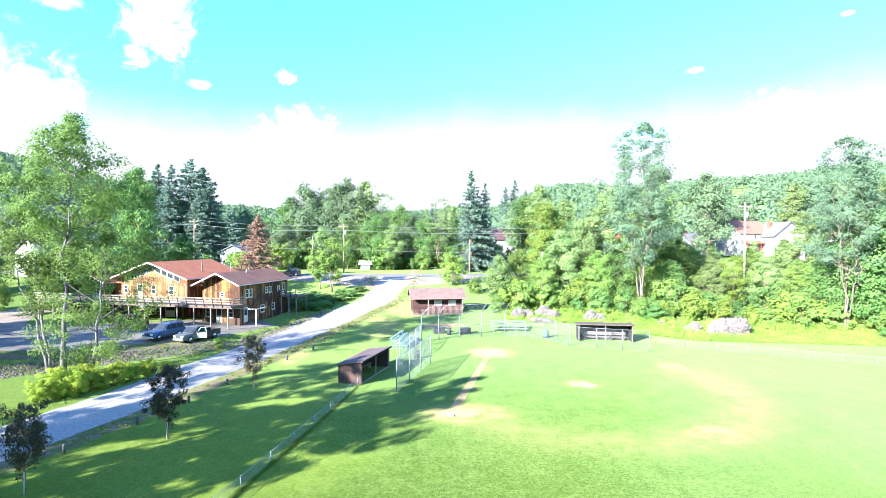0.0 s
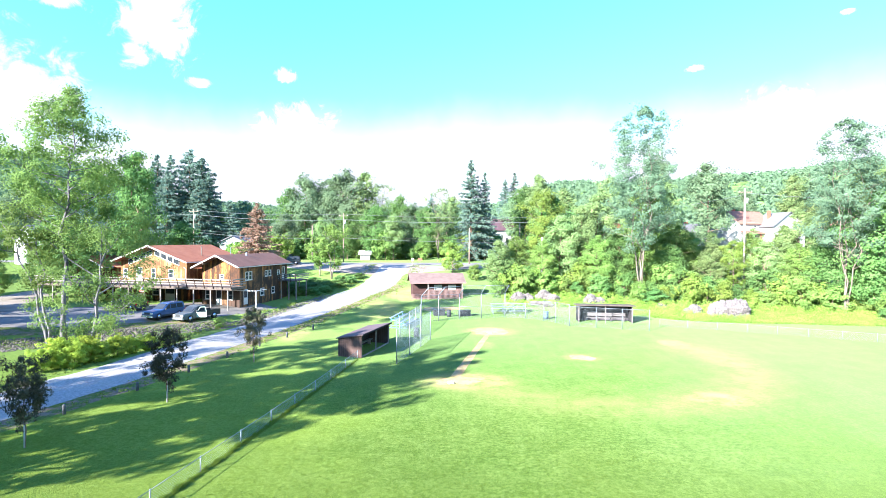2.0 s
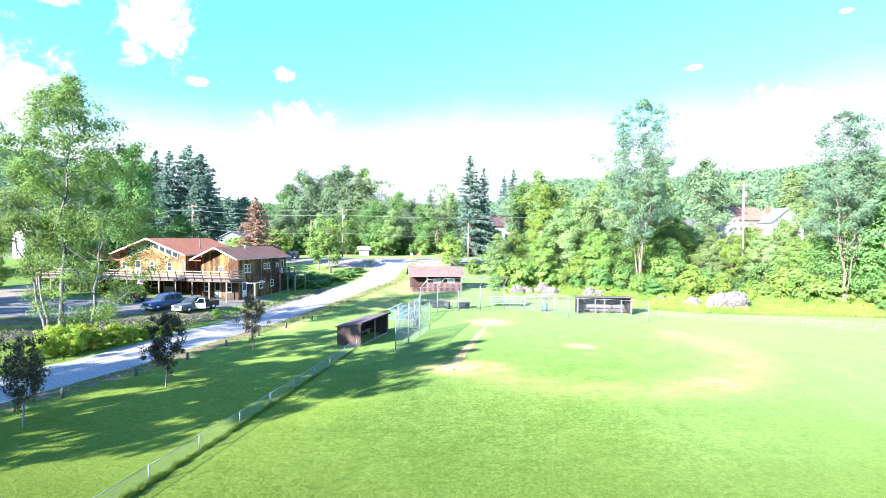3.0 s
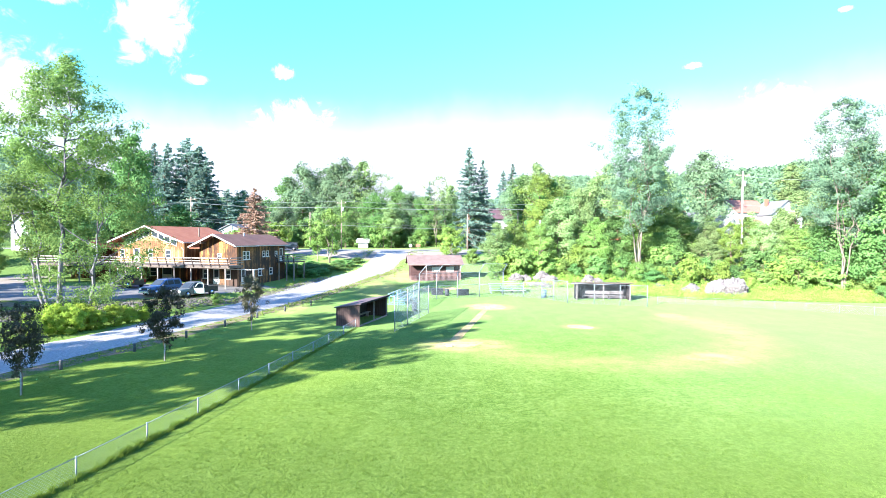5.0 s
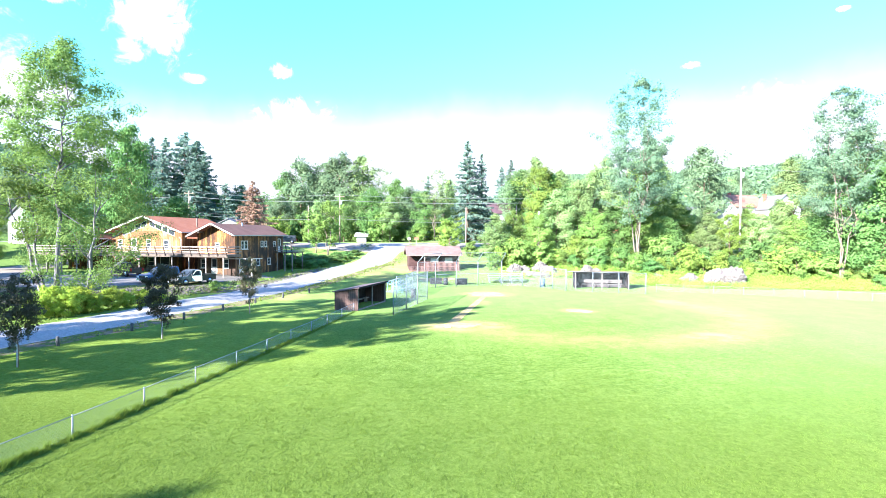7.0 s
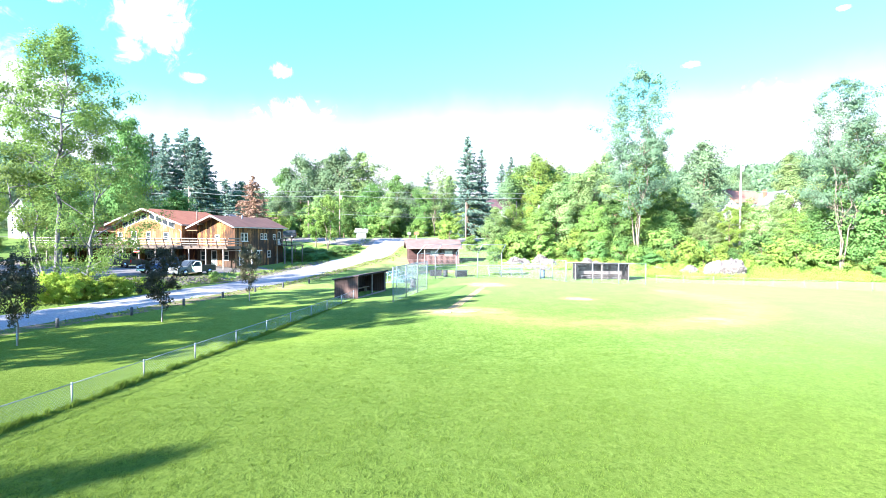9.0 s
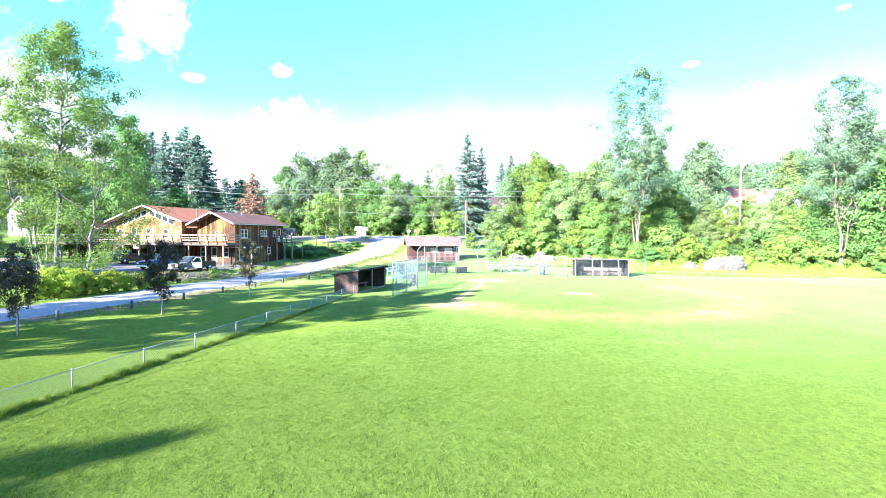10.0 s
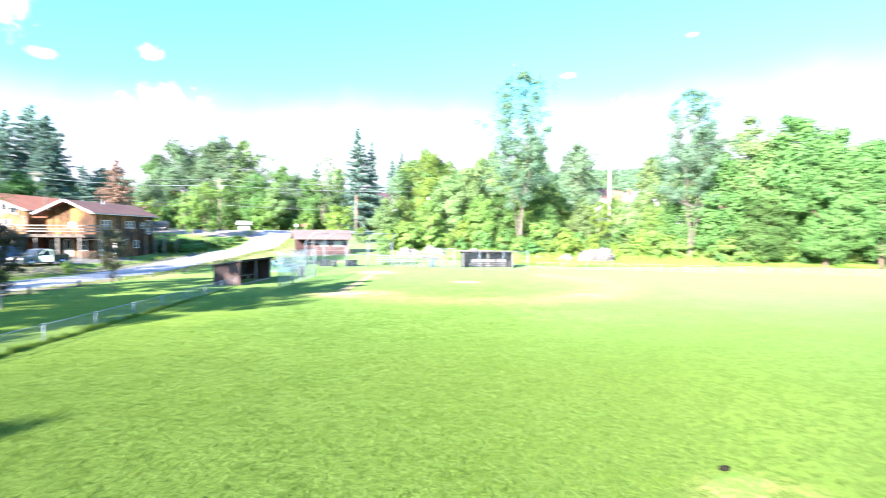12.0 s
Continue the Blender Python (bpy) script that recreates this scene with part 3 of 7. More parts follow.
road_line = spline([(-40, -30, 0), (-36, 0, 0), (-31.1, 20, 0), (-26.1, 37.3, 0), (-23.1, 53, 0), (-20.7, 66, 0), (-16.6, 80, 0), (-13.2, 93, 0), (-11.5, 105, 0), (-11.2, 116, 0)], 14)
setting("road_1", strip(road_line, lambda t: 6.9 + 5.0 * sm(0.93, 1.0, t), 0.05, 10, 0.0, 0.6), GRAVEL, "pale gravel lane with tree shade, climbing to the street", "road", True)
shoulder = [p + Vector((4.0, -0.5, 0)) for p in road_line[30:-24]]
setting("road_3", strip(shoulder, lambda t: 2.5, 0.022, 6, 21.0, 1.1), VERGE, "trampled sandy shoulder with weeds beside the lane", "road shoulder", True)
street_line = spline([(-150, 128, 0), (-70, 121, 0), (-30, 118.5, 0), (0, 119, 0), (40, 122, 0), (150, 130, 0)], 14)
setting("road_2", strip(street_line, lambda t: 11.0, 0.06, 8, 5.0), ASPHALT, "sun-bleached asphalt village street", "road", True)
apron_line = spline([(-34, 112.0, 0), (-24, 110.5, 0), (-13, 108.6, 0), (-4, 110.0, 0), (8, 112.5, 0)], 10)
setting("road_4", strip(apron_line, lambda t: 4.5 + 6.0 * sm(0.0, 0.4, t) * sm(1.0, 0.6, t), 0.03, 8, 13.0, 0.9), APRON, "dusty tan gravel apron where the lane meets the street", "road", True)
lot_line = spline([(-62, 60.5, 0), (-50, 60.0, 0), (-40, 64.2, 0), (-33, 68.8, 0), (-27.4, 76, 0)], 12)
setting("pavement_1", strip(lot_line, lambda t: 22 - 11 * t, 0.05, 10, 9.0), LOT, "worn dark grey car park in front of the lodge", "car park", True)


drive_line = spline([(-57, 62, 0), (-62, 69, 0), (-66, 78, 0), (-67, 88, 0), (-66, 99, 0)], 10)
setting("road_5", strip(drive_line, lambda t: 12 - 5 * t, 0.075, 8, 17.0, 0.9), APRON, "dusty gravel drive leading round the lodge", "road", True)
verge_line = spline([(-53, 49.0, 0), (-46, 51.0, 0), (-40, 53.2, 0), (-34, 57.6, 0), (-29, 62.8, 0)], 12)
setting("road_6", strip(verge_line, lambda t: 4.2 - 1.6 * t, 0.095, 8, 27.0, 1.0), VERGE, "dry stony verge between the car park and the bank", "road shoulder", True)


def patch(name, cx, cy, rx, ry, turn, mat, label, lift=0.03, seed=0.0, rag=0.22):
    """A flat patch of bare soil with an uneven edge, laid on the grass."""
    m = Mesh()
    n, rings = 44, (0.0, 0.45, 0.8, 1.0)
    ca, sa = math.cos(radians(turn)), math.sin(radians(turn))
    for k, r in enumerate(rings):
        for j in range(n):
            t = 2 * math.pi * j / n
            e = 1 + rag * noise.noise((math.cos(t) * 2.2, math.sin(t) * 2.2, seed)) + 0.5 * rag * noise.noise((math.cos(t) * 7, math.sin(t) * 7, seed))
            u, q = rx * r * e * math.cos(t), ry * r * e * math.sin(t)
            x, y = cx + u * ca - q * sa, cy + u * sa + q * ca
            m.v.append((x, y, height(x, y) + (lift if k < 3 else -0.02)))
    for k in range(3):
        m.f += [(k * n + j, k * n + (j + 1) % n, (k + 1) * n + (j + 1) % n, (k + 1) * n + j) for j in range(n)]
    return setting(name, m, mat, label, "infield")


HOME = (4.9, 58.1)
patch("infield_1", 5.1, 59.2, 2.2, 2.5, 0, DIRT, "sandy clay home plate circle", seed=1)
patch("infield_2", 0.9, 38.4, 1.9, 1.05, 8, DIRT, "bare clay patch at third base", seed=2, rag=0.5)
patch("infield_3", 12.2, 46.2, 0.95, 1.25, 60, DIRT, "small bare clay pitching spot", seed=3, rag=0.4)
base_line = spline([(4.5, 56.6, 0), (3.3, 51.2, 0), (2.0, 45.4, 0), (0.7, 39.5, 0)], 10)
setting("infield_6", strip(base_line, lambda t: 0.75 + 0.45 * t, 0.026, 4, 3.0, 0.18), DIRT, "narrow bare clay base path to third base", "infield", True)
patch("infield_4", -0.6, 76.3, 3.4, 1.7, 10, DIRT, "trampled bare soil before the snack shed", seed=8, rag=0.5)


patch("infield_5", 6.9, 7.6, 0.75, 0.5, 30, WORN, "small bare worn spot in the outfield turf", seed=9, rag=0.5)


def base_plate(x, y, z, turn, label, home=False):
    th = thing("home_plate" if home else "base", label, "base", "" if home else "bases of the ball field", pose(x, y, z, 0, 0, turn))
    m = Mesh()
    if home:
        m.prism([(-0.22, 0), (0.22, 0), (0.22, 0.03), (-0.22, 0.03)], -0.22, 0.22)
    else:
        m.box(-0.2, -0.2, -0.01, 0.2, 0.2, 0.09, None, 0.03)
    part("pad", m, BASEW, th)


base_plate(*HOME, 0.035, 15, "white rubber home plate set in sandy clay", True)
base_plate(0.35, 37.6, 0.035, 15, "white canvas base bag lying on bare clay")


# ---------------------------------------------------------------- plants
def kites(centre, direction, size, rng, squash=0.62, corners=4, stray=0.55):
    """Leaf-shaped four-cornered faces at each centre, their flat side turned towards direction. Returns verts, faces."""
    n = len(centre)
    nrm = direction + rng.normal(0, stray, (n, 3))
    nrm /= np.linalg.norm(nrm, axis=1, keepdims=True) + 1e-9
    t = np.cross(nrm, rng.normal(0, 1, (n, 3)))
    t /= np.linalg.norm(t, axis=1, keepdims=True) + 1e-9
    b = np.cross(nrm, t)
    s = (size * rng.uniform(0.65, 1.35, n))[:, None]
    if corners == 3:
        v = np.empty((n, 3, 3))
        v[:, 0], v[:, 1], v[:, 2] = centre - t * s * 0.5, centre + (t * 0.35 + b * 0.38) * s, centre + (t * 0.35 - b * 0.38) * s
        return v.reshape(-1, 3)
    v = np.empty((n, 4, 3))
    v[:, 0] = centre - t * s * 0.5
    v[:, 1] = centre + b * s * 0.5 * squash - nrm * s * 0.12
    v[:, 2] = centre + t * s * 0.5
    v[:, 3] = centre - b * s * 0.5 * squash - nrm * s * 0.12
    return v.reshape(-1, 3)


def leaf_data(name, verts, mat, corners=4):
    n = len(verts) // corners
    me = bpy.data.meshes.new(name)
    me.vertices.add(n * corners)
    me.vertices.foreach_set("co", np.ascontiguousarray(verts, dtype=np.float32).ravel())
    me.loops.add(n * corners)
    me.loops.foreach_set("vertex_index", np.arange(n * corners, dtype=np.int32))
    me.polygons.add(n)
    me.polygons.foreach_set("loop_start", np.arange(0, n * corners, corners, dtype=np.int32))
    me.materials.append(mat)
    me.update(calc_edges=True)
    return me


def ball(rng, n):
    d = rng.normal(0, 1, (n, 3))
    return d / (np.linalg.norm(d, axis=1, keepdims=True) + 1e-9)


def clumps(points, radii, per, size, rng, up=0.5, corners=4, heart=None, stray=0.55):
    """Leaves round each point: dense towards the outside of each clump, flatter than wide. heart: the crown's middle, from which leaves turn outwards."""
    vs = []
    for p, r in zip(points, radii):
        n = max(6, int(per * rng.uniform(0.7, 1.3)))
        d = ball(rng, n)
        c = np.array(p) + d * (rng.uniform(0.25, 1.0, n) ** 0.6)[:, None] * r * np.array([1, 1, 0.72])
        turn = d + np.array([0, 0, up])
        if heart is not None:
            away = np.array(p) - heart
            turn = turn + 0.7 * away / (np.linalg.norm(away) + 1e-6)
        vs.append(kites(c, turn, size, rng, 0.62, corners, stray))
    return np.concatenate(vs)


def profile(kind, s):
    """Crown radius at the share s of the crown's height."""
    if kind == "round":
        return math.sin(math.pi * min(1, max(0.04, s ** 0.75))) ** 0.6
    if kind == "column":
        return (0.55 + 0.45 * math.sin(math.pi * s)) * (1 - s ** 6)
    if kind == "plume":
        return (0.52 + 0.48 * math.sin(math.pi * (0.12 + 0.62 * s))) * (1 - s ** 22)
    if kind == "cone":
        return 1.02 - 0.9 * s
    return math.sin(math.pi * min(1, 0.06 + 0.9 * s ** 1.3)) ** 0.7      # vase


def broadleaf(tall, wide, low, kind, seed, leafmat, barkmat, n=70, per=70, size=0.34, clump=1.3, limbs=12, lean=(0, 0), forks=1, thick=0.016, corners=3, stray=0.40):
    """Trunk and limbs in one mesh, the crown in another."""
    rng = np.random.default_rng(seed)
    wood, tips, rads = Mesh(), [], []
    base_crown = tall * low
    for f in range(forks):
        a = 2 * math.pi * f / max(1, forks) + rng.uniform(0, 1)
        off = 0.0 if forks == 1 else wide * 0.12
        top = Vector((lean[0] + math.cos(a) * off * 1.6, lean[1] + math.sin(a) * off * 1.6, tall * (0.9 - 0.06 * f)))
        k = 9
        line = []
        for i in range(k):
            t = i / (k - 1)
            sway = tall * 0.018
            line.append(Vector((top.x * t ** 1.2 + rng.normal(0, sway) * min(1, 2 * t), top.y * t ** 1.2 + rng.normal(0, sway) * min(1, 2 * t), top.z * t)))
        r0 = tall * thick / (1 + 0.35 * (forks - 1))
        wood.tube(line, [r0 * (1.35 if i == 0 else 1) * (1 - 0.88 * i / (k - 1)) for i in range(k)], 7)
        for b in range(limbs // forks):
            t = lerp(max(0.12, low * 0.8), 0.93, (b + rng.uniform(0, 0.8)) / (limbs / forks))
            i = min(k - 2, int(t * (k - 1)))
            start = line[i].lerp(line[i + 1], t * (k - 1) - i)
            ang = b * 2.4 + rng.uniform(-0.5, 0.5)
            s = min(1, max(0, (start.z + tall * 0.08 - base_crown) / (tall - base_crown)))
            reach = wide / 2 * profile(kind, s) * rng.uniform(0.65, 1.0)
            end = start + Vector((math.cos(ang) * reach, math.sin(ang) * reach, reach * rng.uniform(0.35, 0.9)))
            mid = start.lerp(end, 0.5) + Vector((0, 0, -reach * 0.07))
            rb = r0 * 0.42 * (1 - 0.75 * t) + 0.02
            wood.tube([start, mid, end], [rb, rb * 0.6, rb * 0.2], 5, False)
            for q in (0.55, 0.78, 1.0):
                tips.append(start.lerp(end, q) + Vector(rng.normal(0, 0.35, 3))), rads.append(clump * rng.uniform(0.6, 1.1))
                tw = start.lerp(end, q - 0.2) + Vector(rng.normal(0, clump * 0.8, 3)) + Vector((0, 0, clump * 0.5))
                wood.tube([start.lerp(end, q - 0.25), tw], [rb * 0.3, rb * 0.1], 4, False)
    while len(tips) < n:
        s = rng.uniform(0.02, 1.0)
        ang = rng.uniform(0, 2 * math.pi)
        uneven = 0.75 + 0.5 * noise.noise((math.cos(ang) * 1.3, math.sin(ang) * 1.3, s * 3 + seed))
        r = wide / 2 * profile(kind, s) * uneven * math.sqrt(rng.uniform(0.25 if s < 0.7 else 0.0, 1))
        tips.append(Vector((lean[0] * s + math.cos(ang) * r, lean[1] * s + math.sin(ang) * r, base_crown + (tall - base_crown) * s * rng.uniform(0.96, 1.0))))
        rads.append(clump * rng.uniform(0.55, 1.15) * (0.75 if s > 0.85 else 1))
    heart = np.array([lean[0] * 0.6, lean[1] * 0.6, base_crown + (tall - base_crown) * 0.42])
    crown = clumps(tips, rads, per, size, rng, 0.35, corners, heart, stray)
    return wood.data("trunk", barkmat, True), leaf_data("crown", crown, leafmat, corners)


def conifer(tall, wide, low, seed, leafmat, barkmat, whorls=34, size=0.55, droop=0.35, taper=0.8):
    """A spruce: whorls of boughs of uneven length, each feathered with hanging needle sprays."""
    rng = np.random.default_rng(seed)
    wood = Mesh()
    wood.tube([(0, 0, 0), (0.05, 0, tall * 0.5), (0, 0, tall)], [tall * 0.016, tall * 0.010, 0.02], 7)
    vs = []
    for i in range(whorls):
        for b in range(7):
            if rng.uniform() < 0.1:
                continue
            s = min(0.995, max(0.0, (i + rng.uniform(-0.6, 1.2)) / whorls))
            z = tall * (low + (1 - low) * s)
            a = b * math.pi / 3.5 + i * 0.7 + rng.uniform(-0.35, 0.35)
            ln = wide / 2 * (1 - s) ** taper * rng.uniform(0.45, 1.12) + 0.2
            out = np.array([math.cos(a), math.sin(a), 0.0])
            side = np.array([-math.sin(a), math.cos(a), 0.0])
            end = Vector((out[0] * ln, out[1] * ln, z - ln * droop * (1 - 2.2 * s)))
            wood.tube([(0, 0, z), end], [0.05 * (1 - s) + 0.015, 0.01], 4, False)
            m = max(8, int(ln / size * 9))
            t = rng.uniform(0.12, 1.04, m)[:, None]
            p = np.array([0, 0, z]) * (1 - t) + np.array(end) * t + side * rng.normal(0, 0.14, (m, 1)) * ln * (1.15 - t) + np.array([0, 0, -1.0]) * np.abs(rng.normal(0, 0.24, (m, 1)))
            along = out * 0.8 + side * rng.normal(0, 0.6, (m, 1)) + np.array([0, 0, -0.45]) + rng.normal(0, 0.3, (m, 3))
            along /= np.linalg.norm(along, axis=1, keepdims=True)
            flat = np.cross(along, rng.normal(0, 1, (m, 3)))
            flat /= np.linalg.norm(flat, axis=1, keepdims=True)
            ls = size * rng.uniform(0.7, 1.5, (m, 1))
            v = np.empty((m, 3, 3))
            v[:, 0], v[:, 1], v[:, 2] = p - along * ls * 0.3 + flat * ls * 0.24, p + along * ls * 0.75, p - along * ls * 0.3 - flat * ls * 0.24
            vs.append(v.reshape(-1, 3))
    return wood.data("trunk", barkmat, True), leaf_data("crown", np.concatenate(vs), leafmat, 3)


def plant(name, data, x, y, tall_scale, turn, label, group="", wide_scale=None, z=None, category="tree"):
    ws = wide_scale or tall_scale
    zz = (height(x, y) - 0.08) if z is None else z
    th = thing(name, label, category, group, Matrix.LocRotScale((x, y, zz), Euler((0, 0, radians(turn))), (ws, ws, tall_scale)))
    part("trunk", data[0], None, th)
    part("crown", data[1], None, th)
    return th


# the three pale-barked trees beside the lane
d_big = broadleaf(23.6, 13.0, 0.52, "round", 11, L_BIRCH, BIRCH, n=205, per=125, size=0.205, clump=1.2, limbs=20, lean=(0.8, 0.3), thick=0.0098, corners=4)
plant("cottonwood_tree", d_big, -34.6, 46.6, 1.0, 20, "tall cottonwood with pale grey bark and airy bright leaves", z=0.35)
d_twin = broadleaf(15.5, 6.8, 0.52, "round", 12, L_BIRCH, BIRCH, n=56, per=75, size=0.23, clump=1.05, limbs=10, lean=(-3.4, 0.6), forks=2, thick=0.013, corners=4)
plant("cottonwood_tree", d_twin, -36.3, 47.2, 1.0, 0, "two-stemmed leaning cottonwood with pale bark and yellow-green leaves", z=0.35)
d_slim = broadleaf(13.5, 12.6, 0.10, "round", 13, L_BIRCH, BIRCH, n=190, per=105, size=0.165, clump=1.05, limbs=9, lean=(1.7, 0.0), thick=0.012, corners=4)
plant("young_birch", d_slim, -32.6, 47.4, 1.0, 0, "slender young birch with thin grey-green leaves", z=0.35)
d_willow = broadleaf(13.0, 11.0, 0.18, "round", 14, L_GREY, BARK, n=120, per=110, size=0.30, clump=1.3, limbs=14)
plant("willow_tree", d_willow, -60.5, 60.5, 0.9, 0, "wide willow with dense grey-green foliage")
plant("willow_tree", d_willow, -47.5, 46.0, 0.62, 80, "low willow with dense grey-green foliage beside the lane")

# wine-leaved ornamental maples on the lawn
d_maple = [broadleaf(4.8, 3.5, 0.34, "round", 21 + i, L_WINE, BARK, n=96, per=74, size=0.125, clump=0.44, limbs=18, thick=0.010) for i in range(3)]
for i, (x, y, s, w_, turn, lab) in enumerate(((-17.75, 32.8, 1.0, 0.80, 0, "young ornamental maple with wine-dark leaves on the lawn"), (-16.3, 43.8, 1.0, 0.68, 120, "slim ornamental maple with wine-dark leaves on the lawn"),
                                              (-20.85, 25.4, 0.97, 0.70, 220, "bushy ornamental maple with wine-dark leaves beside the lane"))):
    mp = plant("ornamental_maple", d_maple[i], x, y, s, turn, lab, "ornamental maples on the lawn", w_)
    part("trunk_guard", Mesh().tube([(0, 0, 0.02), (0, 0, 0.7), (0.01, 0, 1.45)], [0.064, 0.058, 0.052], 10), GUARD, mp, "pale plastic trunk guard", True)

# woods: a few grown trees, planted many times
d_mid = [broadleaf(18, 10.5, 0.16, "round", 31 + i, L_MID, BARK, n=125, per=125, size=0.33, clump=1.6, limbs=12) for i in range(2)]
d_grey = [broadleaf(17, 9.0, 0.14, "round", 41 + i, L_GREY, BARK, n=115, per=120, size=0.31, clump=1.45, limbs=12) for i in range(2)]
d_yel = [broadleaf(17, 8.5, 0.2, "vase", 51, L_YEL, BARK, n=88, per=120, size=0.29, clump=1.25, limbs=16)]
d_dark = [broadleaf(16, 11, 0.1, "round", 61 + i, L_DARK, BARK, n=125, per=125, size=0.34, clump=1.65, limbs=12) for i in range(2)]
d_tall = [broadleaf(28, 11.8, 0.36, "plume", 74, L_HAZE, PALEBARK, n=300, per=84, size=0.24, clump=1.15, limbs=30, forks=5, thick=0.0100)]
d_low = [broadleaf(6, 6.0, 0.05, "round", 81 + i, mt, BARK, n=52, per=52, size=0.40, clump=1.1, limbs=8) for i, mt in enumerate((L_MID, L_YEL, L_DARK))]
d_lane = broadleaf(6, 6.4, 0.03, "round", 84, L_LANE, BARK, n=95, per=120, size=0.27, clump=0.95, limbs=12, stray=0.5)
d_thick = broadleaf(6, 6.6, 0.03, "round", 85, L_DARK, BARK, n=95, per=110, size=0.30, clump=1.0, limbs=12, stray=0.5)
d_bare = [broadleaf(18, 7, 0.3, "vase", 91, L_GREY, PALEBARK, n=36, per=40, size=0.30, clump=1.2, limbs=22, forks=2, thick=0.010)]
d_fir = [conifer(26, 15.5, 0.04, 101, L_FIR, BARK, whorls=30, size=0.55, droop=0.22), conifer(26, 14.0, 0.06, 102, L_FIR, BARK, whorls=30, size=0.55, droop=0.08)]
d_pine = [conifer(26, 15.0, 0.05, 104 + i, L_FIR, BARK, whorls=26, size=0.62, droop=0.12, taper=0.52) for i in range(2)]
d_rust = [conifer(13, 8.0, 0.06, 103, L_RUST, BARK, whorls=22, size=0.30, droop=0.05)]

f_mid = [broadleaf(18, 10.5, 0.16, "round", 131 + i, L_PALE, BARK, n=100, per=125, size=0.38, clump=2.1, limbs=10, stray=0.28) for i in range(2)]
f_grey = [broadleaf(17, 9.0, 0.14, "round", 141, L_GREY, BARK, n=100, per=95, size=0.38, clump=1.6, limbs=10, stray=0.28)]
f_dark = [broadleaf(16, 11, 0.1, "round", 161, L_DARK, BARK, n=100, per=110, size=0.38, clump=2.1, limbs=10, stray=0.28)]
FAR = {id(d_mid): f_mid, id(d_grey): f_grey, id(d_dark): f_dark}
M_, G_, Y_, D_, T_, B_ = (d_mid, 18, "broad-leaved tree in full green leaf"), (d_grey, 17, "slim tree with soft grey-green leaves"), (d_yel, 17, "upright tree with bright yellow-green leaves"), \
    (d_dark, 16, "dense dark green tree"), (d_tall, 28, "very tall open-crowned tree with bare pale limbs"), (d_bare, 18, "half-dead tree with bleached bare limbs")
